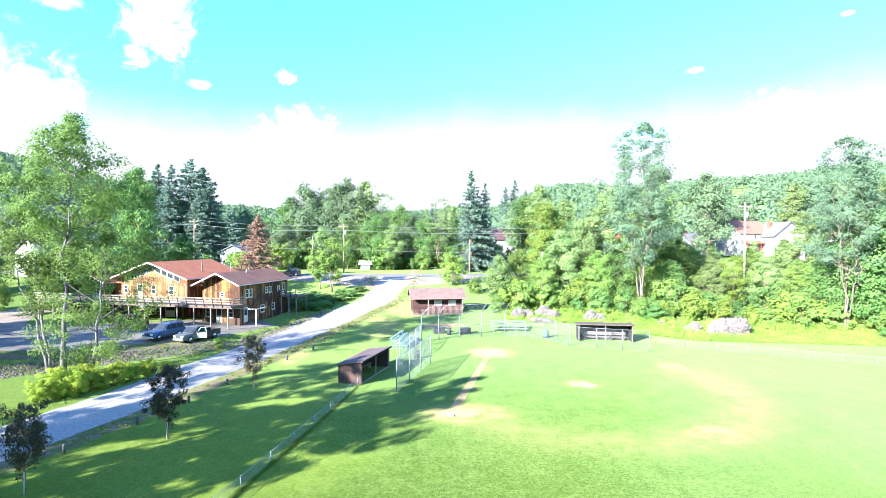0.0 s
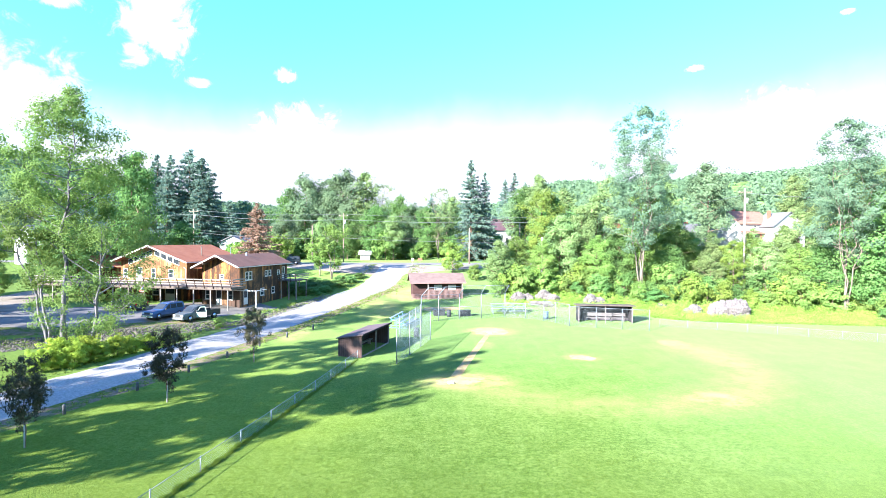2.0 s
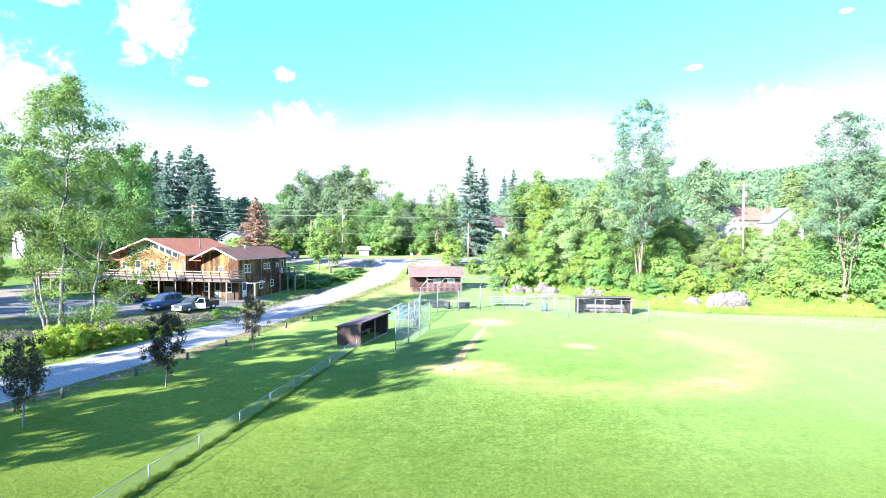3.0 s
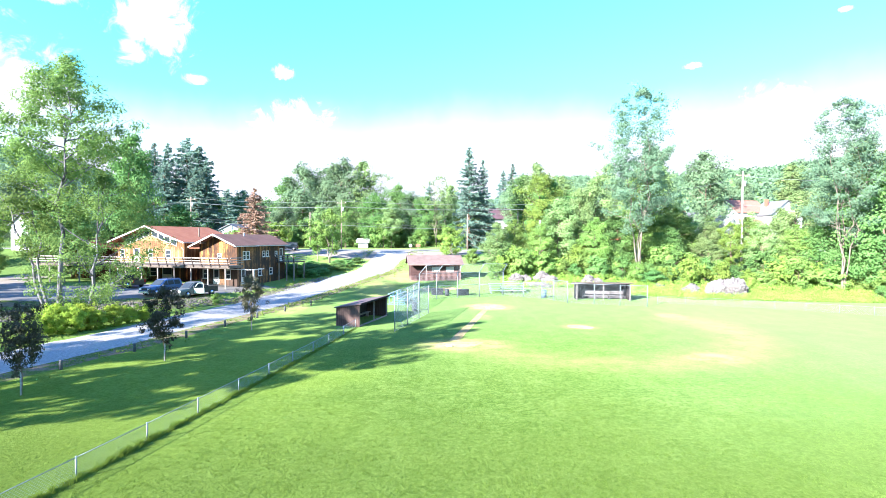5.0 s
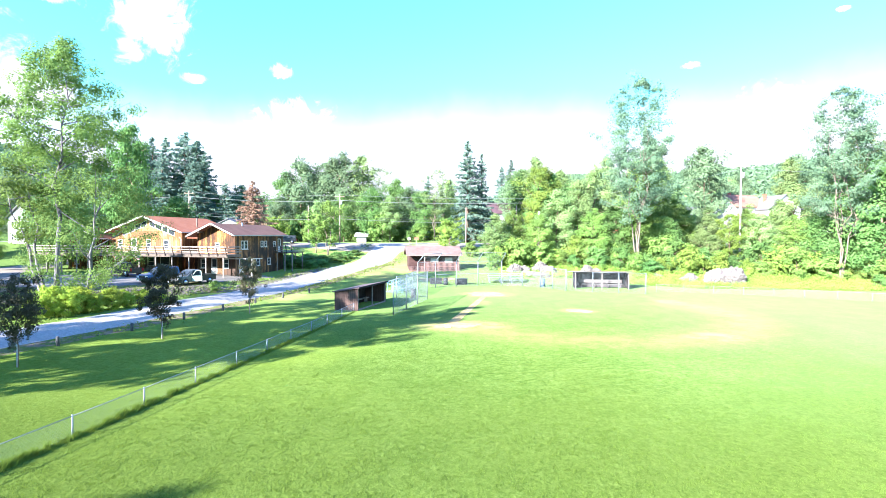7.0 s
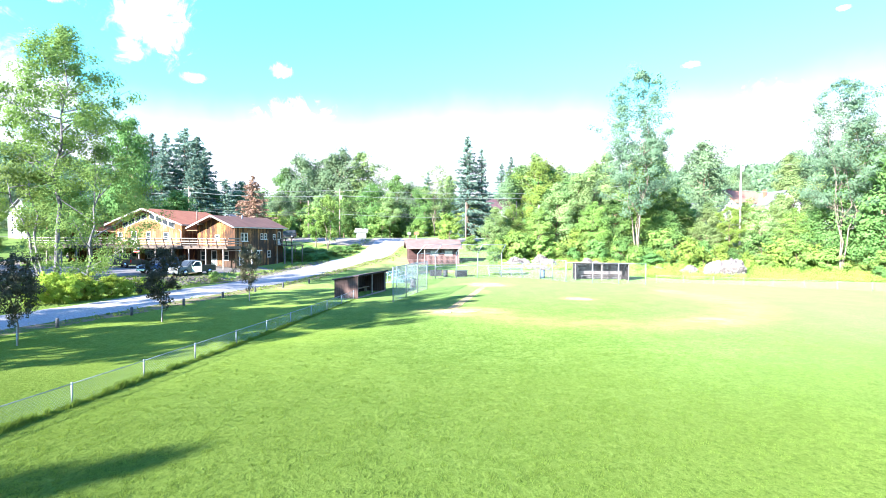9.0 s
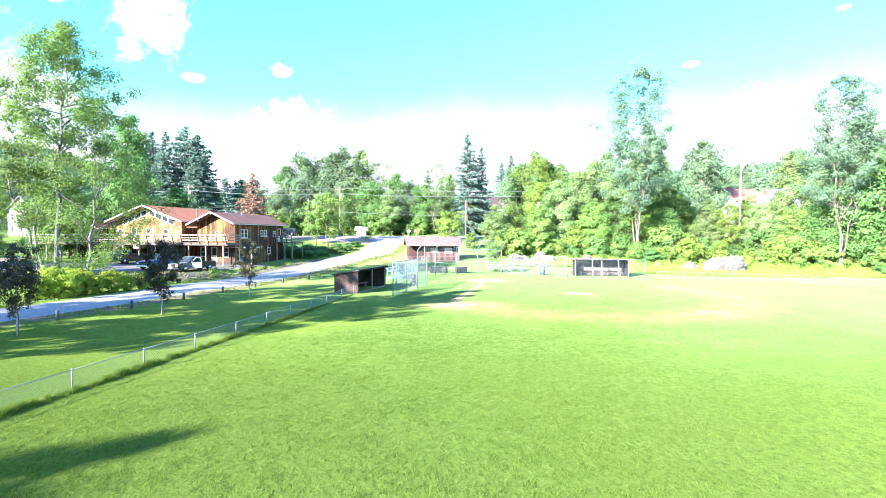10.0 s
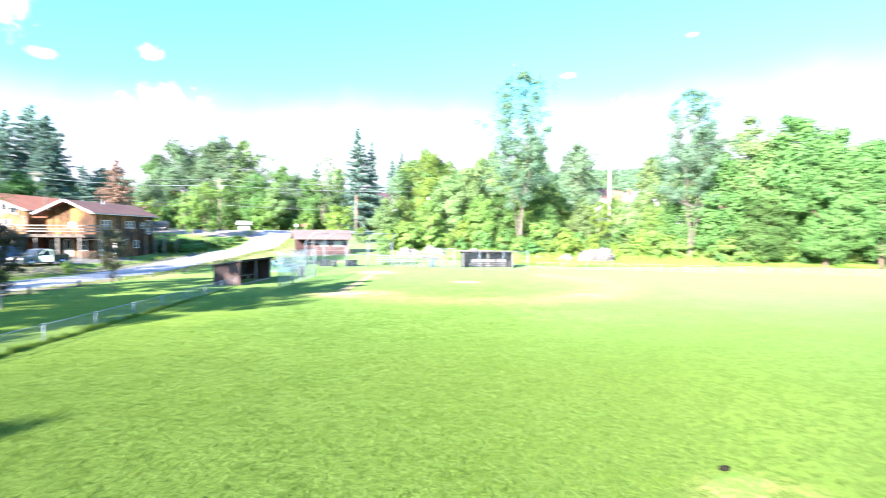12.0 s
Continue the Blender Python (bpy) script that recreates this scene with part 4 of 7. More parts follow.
WOODS = [
    # behind the ball field, from the street to the far corner
    (9.0, 88, 8.5, G_), (12.5, 92, 9.0, M_), (18.0, 97, 17.0, Y_), (16.5, 88, 8.5, M_), (20.0, 90, 12.5, G_), (20.5, 99, 15.0, D_), (24.0, 92, 14.0, G_), (25.0, 86, 9.5, M_),
    (28.0, 96, 16.0, G_), (30.8, 82, 29.0, T_), (29.0, 87, 10.5, D_), (33.5, 88, 12.0, M_), (36.5, 94, 17.5, M_), (39.5, 95, 17.0, G_), (36.5, 85, 8.5, D_), (40.5, 90, 11.0, M_), (44.0, 86, 8.5, G_), (47.0, 85, 9.0, Y_), (51.0, 83, 9.0, G_), (44.5, 96, 9.0, M_), (49.0, 96, 9.5, G_), (54.5, 93, 9.5, M_), (47.0, 101, 9.0, D_), (58.0, 98, 10.0, G_), (62.0, 95, 11.0, M_),
    (54.5, 80, 9.0, M_), (57.0, 84, 13.5, G_), (55.5, 72, 26.0, T_), (57.5, 76, 12.0, D_), (60.0, 71, 16.5, D_), (62.5, 78, 21.0, G_), (64.0, 68, 13.0, D_), (62.0, 64, 10.0, D_), (66.5, 72, 22.5, G_), (69.5, 66, 22.0, D_), (68.0, 60, 15.0, D_),
    (71.0, 62, 19.0, D_), (74.0, 57, 14.0, D_), (77.0, 60, 18.0, D_), (80.0, 53, 13.0, Y_), (84.0, 56, 16.0, G_), (88.0, 49, 12.0, D_), (93.0, 52, 17.0, T_), (75.0, 75, 20.0, M_), (86.0, 66, 18.0, D_),
    # across the street
    (73.0, 145, 24.0, M_), (67.0, 166, 26.0, M_), (62.0, 150, 20.0, G_), (48.0, 128, 19.0, G_), (42.0, 133, 20.0, G_), (54.0, 136, 16.0, M_), (36.0, 128, 16.0, M_), (30.0, 132, 17.0, G_), (26.0, 145, 20.0, G_),
    (23.0, 150, 17.0, D_), (19.5, 152, 14.0, M_), (100.0, 150, 20.0, G_), (108.0, 158, 22.0, M_), (94.0, 165, 17.0, M_), (118.0, 140, 19.0, D_), (126.0, 150, 22.0, G_), (108.0, 120, 18.0, M_), (112.0, 104, 17.0, G_),
    (-47.0, 158, 20.0, D_), (-42.5, 156, 23.5, M_), (-36.0, 158, 23.0, M_), (-30.0, 156, 25.0, M_), (-24.5, 157, 24.0, G_), (-18.0, 158, 24.0, B_), (-13.0, 150, 17.0, D_), (-9.0, 148, 15.0, M_), (-19.0, 142, 14.0, D_),
    (-14.0, 139, 11.5, G_), (-27.0, 143, 12.5, D_), (-35.0, 146, 11.0, G_), (-5.0, 143, 13.0, D_), (-2.0, 140, 20.0, B_), (0.5, 144, 16.0, B_), (2.0, 150, 15.0, G_), (-45.0, 145, 12.0, M_), (-57.0, 160, 14.0, M_),
    (-64.0, 165, 17.0, M_), (-70.0, 160, 14.0, D_), (-106.0, 130, 18.0, G_), (-98.0, 118, 15.0, M_), (-90.0, 104, 13.0, Y_), (-74.0, 97, 12.0, D_), (-87.0, 95, 11.0, D_), (-89.5, 98, 8.0, D_), (-60.0, 79, 9.0, D_), (-66.0, 76, 5.5, M_), (-80.0, 74, 15.0, M_), (-62.0, 66, 7.0, D_), (-58.0, 81, 11.0, D_), (-64.0, 88, 13.0, D_), (-48.0, 94, 11.0, D_), (-60.0, 97, 14.0, M_),
]
for i, (x, y, h, (kinds, own_h, lab)) in enumerate(WOODS):
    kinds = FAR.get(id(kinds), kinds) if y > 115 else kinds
    k = kinds[i % len(kinds)]
    s = h / own_h * 1.06
    plant("tree", k, x, y, s, (i * 67) % 360, lab, "woodland trees", s * (1.0 if s > 0.8 else 1.15))
plant("tree", d_dark[0], -52.0, 86.0, 1.5, 40, "tall dense dark green tree behind the lodge", "woodland trees", 0.95)
for i, (x, y, h) in enumerate(((-89, 150, 27), (-85, 153, 30.5), (-80, 151, 30), (-75.5, 153, 32), (-71.5, 152, 29.5), (-68.5, 150, 25), (-92, 150, 25), (-98, 152, 22), (-104, 150, 20), (-79, 147, 25), (-70.0, 147, 23), (-85, 146, 22), (-62.8, 151, 17), (-88.5, 157, 29), (-74.5, 158, 30))):
    plant("spruce_tree", (d_pine + d_fir)[i * 3 % 4], x, y, h / 26, (i * 51) % 360, "tall dark blue-green spruce with ragged drooping boughs", "spruces along the street", h / 26 * 0.95)
for i, (x, y, h) in enumerate(((6.4, 131, 25.5), (10.0, 133, 22.5), (23.5, 205, 25), (27.5, 208, 28), (31.5, 206, 24), (-4.0, 146, 18))):
    plant("spruce_tree", d_fir[i % 2], x, y, h / 26, (i * 51) % 360, "slim blue-green spruce with short dense boughs", "spruces along the street", h / 26 * (0.92, 0.80, 0.9, 0.9, 0.9, 0.9)[i])
plant("spruce_tree", d_rust[0], -40.6, 111.5, 1.06, 0, "dying spruce with rust-red needles behind the lodge", "", 1.5)
d_lawn = broadleaf(10.6, 7.2, 0.30, "round", 111, L_MID, PALEBARK, n=84, per=60, size=0.32, clump=1.0, limbs=12, forks=2)
plant("small_tree", d_lawn, -22.2, 101, 1.0, 0, "small twin-stemmed tree with pale trunks on the lawn")
plant("small_tree", d_lawn, -25.0, 103, 0.75, 110, "small leafy tree with a pale trunk on the lawn")
d_round = broadleaf(6.2, 6.0, 0.1, "round", 112, L_YEL, BARK, n=75, per=60, size=0.3, clump=0.9, limbs=10)
plant("small_tree", d_round, 1.4, 106, 1.0, 0, "round bright green tree beside the street")

# shade trees left of and behind the flight path, out of view: their shadows cross the lawn
d_airy = broadleaf(23.0, 11.0, 0.13, "column", 15, L_BIRCH, BIRCH, n=70, per=66, size=0.46, clump=1.0, limbs=16, thick=0.013)
# the last is added unseen, to shade the lodge's lower storey
for i, (x, y, h, turn) in enumerate(((-33.0, 13.0, 25, 10), (-41, 9, 22.5, 60), (-39, 16.5, 24, 100), (-45.5, 18, 25, 200), (-52, 6, 26, 150), (-37.0, -16.4, 19.4, 80), (-58, 46, 15, 10), (-66, 57, 15, 140), (-53, 40, 14, 30), (-63, 51, 14, 75), (-32.3, 10.5, 24, 20), (-29.5, 13.5, 19, 70), (-47.5, 8.5, 22, 130), (-35.2, 8.0, 25, 210), (-61.5, 43.0, 21.5, 60))):
    plant("tree", d_airy if i < 5 or i > 8 else d_mid[i % 2], x, y, h / (23 if i < 5 or i > 8 else 18), turn, "unseen broad-leaved shade tree in full green leaf along the lane", "trees along the lane", h / (23 if i < 5 or i > 8 else 18) * (0.82 if i == 5 else 1.0))

def edge_y(x):
    """Where the rough meadow under the woods begins."""
    for x0, y0, x1, y1 in ((-99, 78, 20, 78), (20, 78, 32, 67), (32, 67, 60, 63), (60, 63, 200, 10)):
        if x <= x1:
            return lerp(y0, y1, (x - x0) / (x1 - x0))


# shrubs; the thick dark ones on the bank stand in for shade
for i, (x, y, s, k) in enumerate(((-31.4, 39.9, 0.31, 3), (-30.9, 41.3, 0.42, 3), (-30.0, 41.6, 0.36, 3), (-30.3, 43.4, 0.38, 3), (-29.2, 43.6, 0.28, 3), (-28.8, 45.2, 0.33, 3), (-28.3, 46.5, 0.26, 3), (-27.6, 47.9, 0.27, 3), (-26.8, 49.5, 0.19, 3), (-26.6, 60.5, 0.22, 0),
                                  (-20.6, 90, 0.36, 2), (-19.2, 94, 0.34, 2), (-22.5, 87.5, 0.40, 2), (-18.0, 97.5, 0.30, 2), (-24.0, 91.5, 0.4, 2), (-17.0, 101, 0.26, 2),
                                  (-21.5, 84.5, 0.30, 2), (-23.5, 84.0, 0.36, 2), (-25.0, 87.0, 0.42, 2), (-20.2, 87.2, 0.28, 2), (-21.8, 93.2, 0.34, 2), (-24.5, 95.0, 0.36, 2), (-20.0, 98.0, 0.30, 2), (-27.0, 90.0, 0.40, 2), (5.5, 100, 0.5, 0), (29.6, 79.3, 0.6, 0), (31.6, 79.6, 0.55, 2))):
    plant("shrub", {2: d_thick, 3: d_lane}.get(k, d_low[0]), x, y, s * (0.75 if k == 2 else 1.0), i * 50, "low leafy shrub on the verge of the lane", "shrubs along the lane", s * (1.5 if k == 2 else 1.0), category="shrub")
for i in range(64):
    x = 8.5 + i * 1.28
    y = (86.5 if x < 26 else 86.5 - (x - 26) * 0.42) + (i * 37 % 10 - 5) * 0.45
    k = (0, 2, 1)[i % 3]
    plant("shrub", d_low[k], x, y, (0.45 + (i * 29 % 10) * 0.055), i * 73, "leafy shrub at the foot of the woods", "shrubs at the wood's edge", category="shrub")


for i in range(20):
    x = 56 + i * 2.0
    y = edge_y(x) + 2.6 + (i * 37 % 10) * 0.16
    plant("shrub", d_low[(2, 0, 2, 1)[i % 4]], x, y, 0.34 + (i * 29 % 10) * 0.04, i * 73, "leafy shrub at the foot of the woods", "shrubs at the wood's edge", category="shrub")


for i in range(34):
    x = -62 + i * 2.55
    y = 138 + (i * 41 % 11) - 0.02 * (x + 20) ** 2 * 0.1
    if -27 < x < -19.5 or -34 < x < -30:
        y += 12
    plant("shrub", d_low[(0, 2, 0, 1)[i % 4]], x, y, 0.65 + (i * 31 % 10) * 0.07, i * 61, "leafy shrub in the hedgerow across the street", "hedgerow shrubs", category="shrub")


def stuff(name, data, mat, label, category):
    return tagged(part(name, data, mat), label, category, "", "stuff")


rng = np.random.default_rng(5)
pts = []
for _ in range(7500):
    x = rng.uniform(9, 92)
    back = 11.0 * rng.uniform(0, 1) ** 1.3
    y = edge_y(x) + back
    pts.append((x, y, height(x, y) + rng.uniform(0.05, 0.3 + 0.09 * back)))
stuff("meadow_weeds", leaf_data("meadow_weeds", clumps(pts, rng.uniform(0.25, 0.65, len(pts)), 29, 0.145, rng, 0.2, 3), L_WEED, 3), None, "tall sunlit weeds and meadow herbs under the trees", "weeds")
pts = []
for _ in range(1500):
    t = rng.uniform(0.28, 0.98)
    p = road_line[int(t * (len(road_line) - 1))]
    side = rng.choice((-1, 1))
    x = p.x + side * (3.4 + abs(rng.normal(0, 1.2))) + (0.3 if side > 0 else -0.6)
    y = p.y + rng.uniform(-1.8, 1.8)
    if side > 0 and y < 60 and rng.uniform() < 0.6:
        continue
    pts.append((x, y, height(x, y) + rng.uniform(0.0, 0.18)))
stuff("verge_weeds", leaf_data("verge_weeds", clumps(pts, rng.uniform(0.10, 0.42, len(pts)), 9, 0.13, rng, 0.2), L_WEED), None, "rough weeds along the edges of the gravel lane", "weeds")

pts = []
for _ in range(420):
    t = rng.uniform(0, 1)
    px, py = (lerp(-42.5, -25.4, t / 0.55), lerp(46.3, 62.3, t / 0.55)) if t < 0.55 else (lerp(-25.4, -19.0, (t - 0.55) / 0.45), lerp(62.3, 84.2, (t - 0.55) / 0.45))
    x, y = px + rng.normal(0, 0.9), py + rng.normal(0, 0.9)
    pts.append((x, y, height(x, y) + rng.uniform(0.05, 0.25)))
stuff("bank_weeds", leaf_data("bank_weeds", clumps(pts, rng.uniform(0.15, 0.4, len(pts)), 14, 0.09, rng, 0.2), L_WEED), None, "weeds growing between the stones of the bank", "weeds")

# grass blades where the turf is seen from nearby
def lattice(x, y, cell, seed):
    """Smooth random values between 0 and 1 over the plan, one knot a cell."""
    g = np.random.default_rng(seed)
    t = g.uniform(0, 1, (256, 256))
    u, v = x / cell, y / cell
    i, j = np.floor(u).astype(int), np.floor(v).astype(int)
    a, b = u - i, v - j
    a, b = a * a * (3 - 2 * a), b * b * (3 - 2 * b)
    return (t[i % 256, j % 256] * (1 - a) + t[(i + 1) % 256, j % 256] * a) * (1 - b) + (t[i % 256, (j + 1) % 256] * (1 - a) + t[(i + 1) % 256, (j + 1) % 256] * a) * b


def blades(n, place, tall, seed, tufted=True):
    """Grass blades standing in tufts of uneven height, all leaning a little the way the mower went."""
    g = np.random.default_rng(seed)
    p = place(g, n)
    tuft = 0.60 * lattice(p[:, 0], p[:, 1], 0.15, seed + 1) + 0.25 * lattice(p[:, 0], p[:, 1], 0.5, seed + 2) + 0.15 * lattice(p[:, 0], p[:, 1], 2.4, seed + 3)
    if tufted:
        keep = g.uniform(0.12, 0.62, len(p)) < tuft
        p, tuft = p[keep], tuft[keep]
    a = g.uniform(0, 2 * np.pi, len(p))
    hgt = tall * g.uniform(0.6, 1.25, len(p)) * np.clip((44 - p[:, 1]) / 20, 0.3, 1) * np.clip((tuft - 0.40) * 7.0, 0.6, 1.9)
    wd = np.clip(hgt * g.uniform(0.20, 0.36, len(p)), 0.005, 0.012)
    lean = (g.normal(0, 0.34, (len(p), 2)) + np.array([0.03, 0.05])) * hgt[:, None]
    v = np.empty((len(p), 3, 3))
    side = np.stack([np.cos(a), np.sin(a), np.zeros(len(p))], 1) * wd[:, None]
    v[:, 0], v[:, 1] = p - side, p + side
    v[:, 2] = p + np.concatenate([lean, hgt[:, None]], 1)
    return v.reshape(-1, 3)


def field_place(g, n):
    y = 6.0 + 32 * g.uniform(0, 1, n) ** 1.6
    x = g.uniform(-0.92, 1.3, n) * (y + 3)
    keep = (x < 46) & (x > -21)
    x, y = x[keep], y[keep]
    keep = ((x - 0.6) ** 2 / 2.3 ** 2 + (y - 37.9) ** 2 / 1.6 ** 2 > 1) & ((x - 12.2) ** 2 + (y - 46.2) ** 2 > 2.2)
    return np.stack([x[keep], y[keep], np.full(keep.sum(), -0.005)], 1)


stuff("grass_blades", leaf_data("grass_blades", blades(900000, field_place, 0.025, 7), BLADE, 3), None, "short mown grass blades of the outfield", "grass")


# ---------------------------------------------------------------- fences
def wires(m, p, q, z0, z1, gap, thick, tilt=Vector((0, 0, 0))):
    """Woven diagonal wires filling a panel from p to q, from z0 to z1."""
    p, q = Vector(p), Vector(q)
    ln, h = (q - p).length, z1 - z0
    d = (q - p) / ln
    nrm = Vector((-d.y, d.x, 0)) * thick

    def at(u, s):
        return p + d * u + Vector((0, 0, z0 + s)) + tilt * (s / h)
    for sign in (1, -1):
        u = -h + gap * 0.5
        while u < ln:
            a, b = max(0.0, u), min(ln, u + h)
            s0, s1 = a - u, b - u
            if s1 - s0 > 0.02:
                if sign < 0:
                    s0, s1 = h - s0, h - s1
                A, B = at(a, s0), at(b, s1)
                off = (B - A).normalized().cross(nrm.normalized()) * thick
                o = len(m.v)
                m.v += [tuple(A - off), tuple(A + off), tuple(A + nrm), tuple(B - off), tuple(B + off), tuple(B + nrm)]
                m.f += [(o, o + 1, o + 4, o + 3), (o + 1, o + 2, o + 5, o + 4), (o + 2, o, o + 3, o + 5)]
            u += gap
    return m


def chain_fence(name, pts, tall, label, gap=0.13, wire=0.0055, post=0.035, foot=0.0, mid=False, overhang=None, ends_tall=0.0, rail=0.024):
    """A chain-link fence along pts: a post at each point, rails and woven wire between."""
    th = thing(name, label, "fence", "", pose(pts[0][0], pts[0][1], height(*pts[0])))
    o = Vector((pts[0][0], pts[0][1], height(*pts[0])))
    loc = [Vector((x, y, height(x, y))) - o for x, y in pts]
    pd = Mesh().tube([(0, 0, -0.1), (0, 0, tall + 0.05)], [post, post], 8)
    pd = pd.data("post", GALV, True)
    for l in loc:
        part("post", pd, None, th, at=Matrix.Translation(l))
        if overhang:
            i = loc.index(l)
            v = Vector(overhang(i / (len(loc) - 1)))
            part("arm", Mesh().tube([l + Vector((0, 0, tall)), l + Vector((0, 0, tall)) + v], [post, post * 0.8], 8), GALV, th, "", True)
    for a, b in zip(loc, loc[1:]):
        up = Vector((0, 0, tall))
        part("rail", Mesh().tube([a + up, b + up], [rail, rail], 6), GALV, th, "", True)
        if mid:
            part("rail", Mesh().tube([a + up * 0.5, b + up * 0.5], [rail, rail], 6), GALV, th, "", True)
        m = Mesh()
        wires(m, a, b, foot, tall, gap, wire)
        part("wire_mesh", m, WIRE, th, "galvanised woven wire")
        if overhang:
            i = loc.index(a)
            va, vb = Vector(overhang(i / (len(loc) - 1))), Vector(overhang((i + 1) / (len(loc) - 1)))
            part("rail", Mesh().tube([a + up + va, b + up + vb], [rail, rail], 6), GALV, th, "", True)
            m = Mesh()
            wires(m, a + up, b + up, 0.0, va.z, gap, wire, Vector((va.x, va.y, 0)))
            part("wire_mesh", m, WIRE, th, "galvanised woven wire")
    return th


left_line = [(-7.75, 45.3), (-8.15, 41.9), (-8.6, 38.6), (-9.0, 35.5), (-9.5, 32.4), (-9.95, 29.3), (-10.45, 26.2), (-11.0, 23.0), (-11.5, 19.9), (-12.05, 16.8), (-12.6, 13.6), (-13.1, 10.5), (-13.6, 7.4), (-14.1, 4.3), (-14.6, 1.2), (-15.1, -1.9)]
chain_fence("chain_link_fence", left_line, 0.72, "low galvanised chain-link fence along the lawn, tall grass at its foot", gap=0.11, wire=0.0022, post=0.030, rail=0.015)
right_line = [(23.75, 60.2), (26.1, 63.2), (29.0, 62.2), (31.9, 60.9), (34.6, 59.5), (37.2, 58.2), (39.8, 56.9), (42.4, 55.5), (45.0, 54.1), (47.6, 52.7), (50.2, 51.3), (52.8, 49.9), (55.4, 48.5), (58, 47.1), (60.6, 45.7), (63.2, 44.3), (65.8, 42.9), (68.4, 41.5), (71, 40.1)]
chain_fence("chain_link_fence", right_line[1:], 0.86, "low galvanised chain-link fence round the outfield", gap=0.2, wire=0.0018, post=0.018, rail=0.010)
chain_fence("tall_fence", [(-4.15, 43.5), (-3.3, 47.1), (-2.45, 50.7), (-1.6, 54.2)], 2.9, "tall chain-link screen in front of the near dugout", gap=0.11, wire=0.0048, post=0.045, mid=False)
chain_fence("tall_fence", [(-4.9, 55.2), (-4.1, 58.6), (-3.6, 62.0), (-3.15, 65.4)], 2.3, "tall chain-link screen beside the bleachers", gap=0.12, wire=0.0045, post=0.045)
chain_fence("backstop", [(-3.1, 65.6), (-0.9, 66.9), (1.85, 68.3), (4.75, 69.1), (8.05, 70.3)], 3.3, "tall chain-link backstop with a leaning top behind home plate", gap=0.16, wire=0.0028, post=0.055, mid=True,
            overhang=lambda t: (0.95 - 0.5 * t, -0.7, 1.15))
chain_fence("chain_link_fence", [(8.05, 70.3), (10.7, 69.4), (12.75, 67.3)], 2.0, "galvanised chain-link fence beside the bleachers", gap=0.15, wire=0.003, post=0.045)
chain_fence("tall_fence", [(12.75, 67.3), (13.95, 65.7), (15.1, 63.3)], 2.6, "tall chain-link screen beside the far dugout", gap=0.13, wire=0.0028, post=0.045)
chain_fence("tall_fence", [(15.1, 63.2), (18.0, 62.0), (20.8, 61.1), (23.65, 60.2)], 2.4, "chain-link fence in front of the far dugout", gap=0.2, wire=0.002, post=0.045)


def fence_grass(g, n):
    t = g.uniform(0, len(left_line) - 1.001, n)
    i = t.astype(int)
    f = (t - i)[:, None]
    l = np.array(left_line)
    p = l[i] * (1 - f) + l[i + 1] * f + g.normal(0, 0.07, (n, 2)) + np.array([0.04, 0])
    return np.concatenate([p, np.zeros((n, 1))], 1)


stuff("fence_grass", leaf_data("fence_grass", blades(70000, fence_grass, 0.145, 9, False), BLADE, 3), None, "tall unmown grass along the foot of the fence", "grass")

for i, (x, y) in enumerate(((-24.4, 25.0), (-22.5, 30.3), (-21.1, 35.2), (-20.0, 40.1), (-19.1, 45.1), (-18.1, 50.2), (-16.9, 55.0), (-15.4, 60.0))):
    th = thing("bollard", "short grey wooden post edging the gravel lane", "post", "posts along the lane", pose(x, y, height(x, y), 0, (i % 3 - 1) * 2, i * 40))
    part("post", Mesh().tube([(0, 0, -0.2), (0, 0, 0.5), (0.01, 0, 0.56)], [0.10, 0.095, 0.08], 9), BOLLARD, th, "", True)


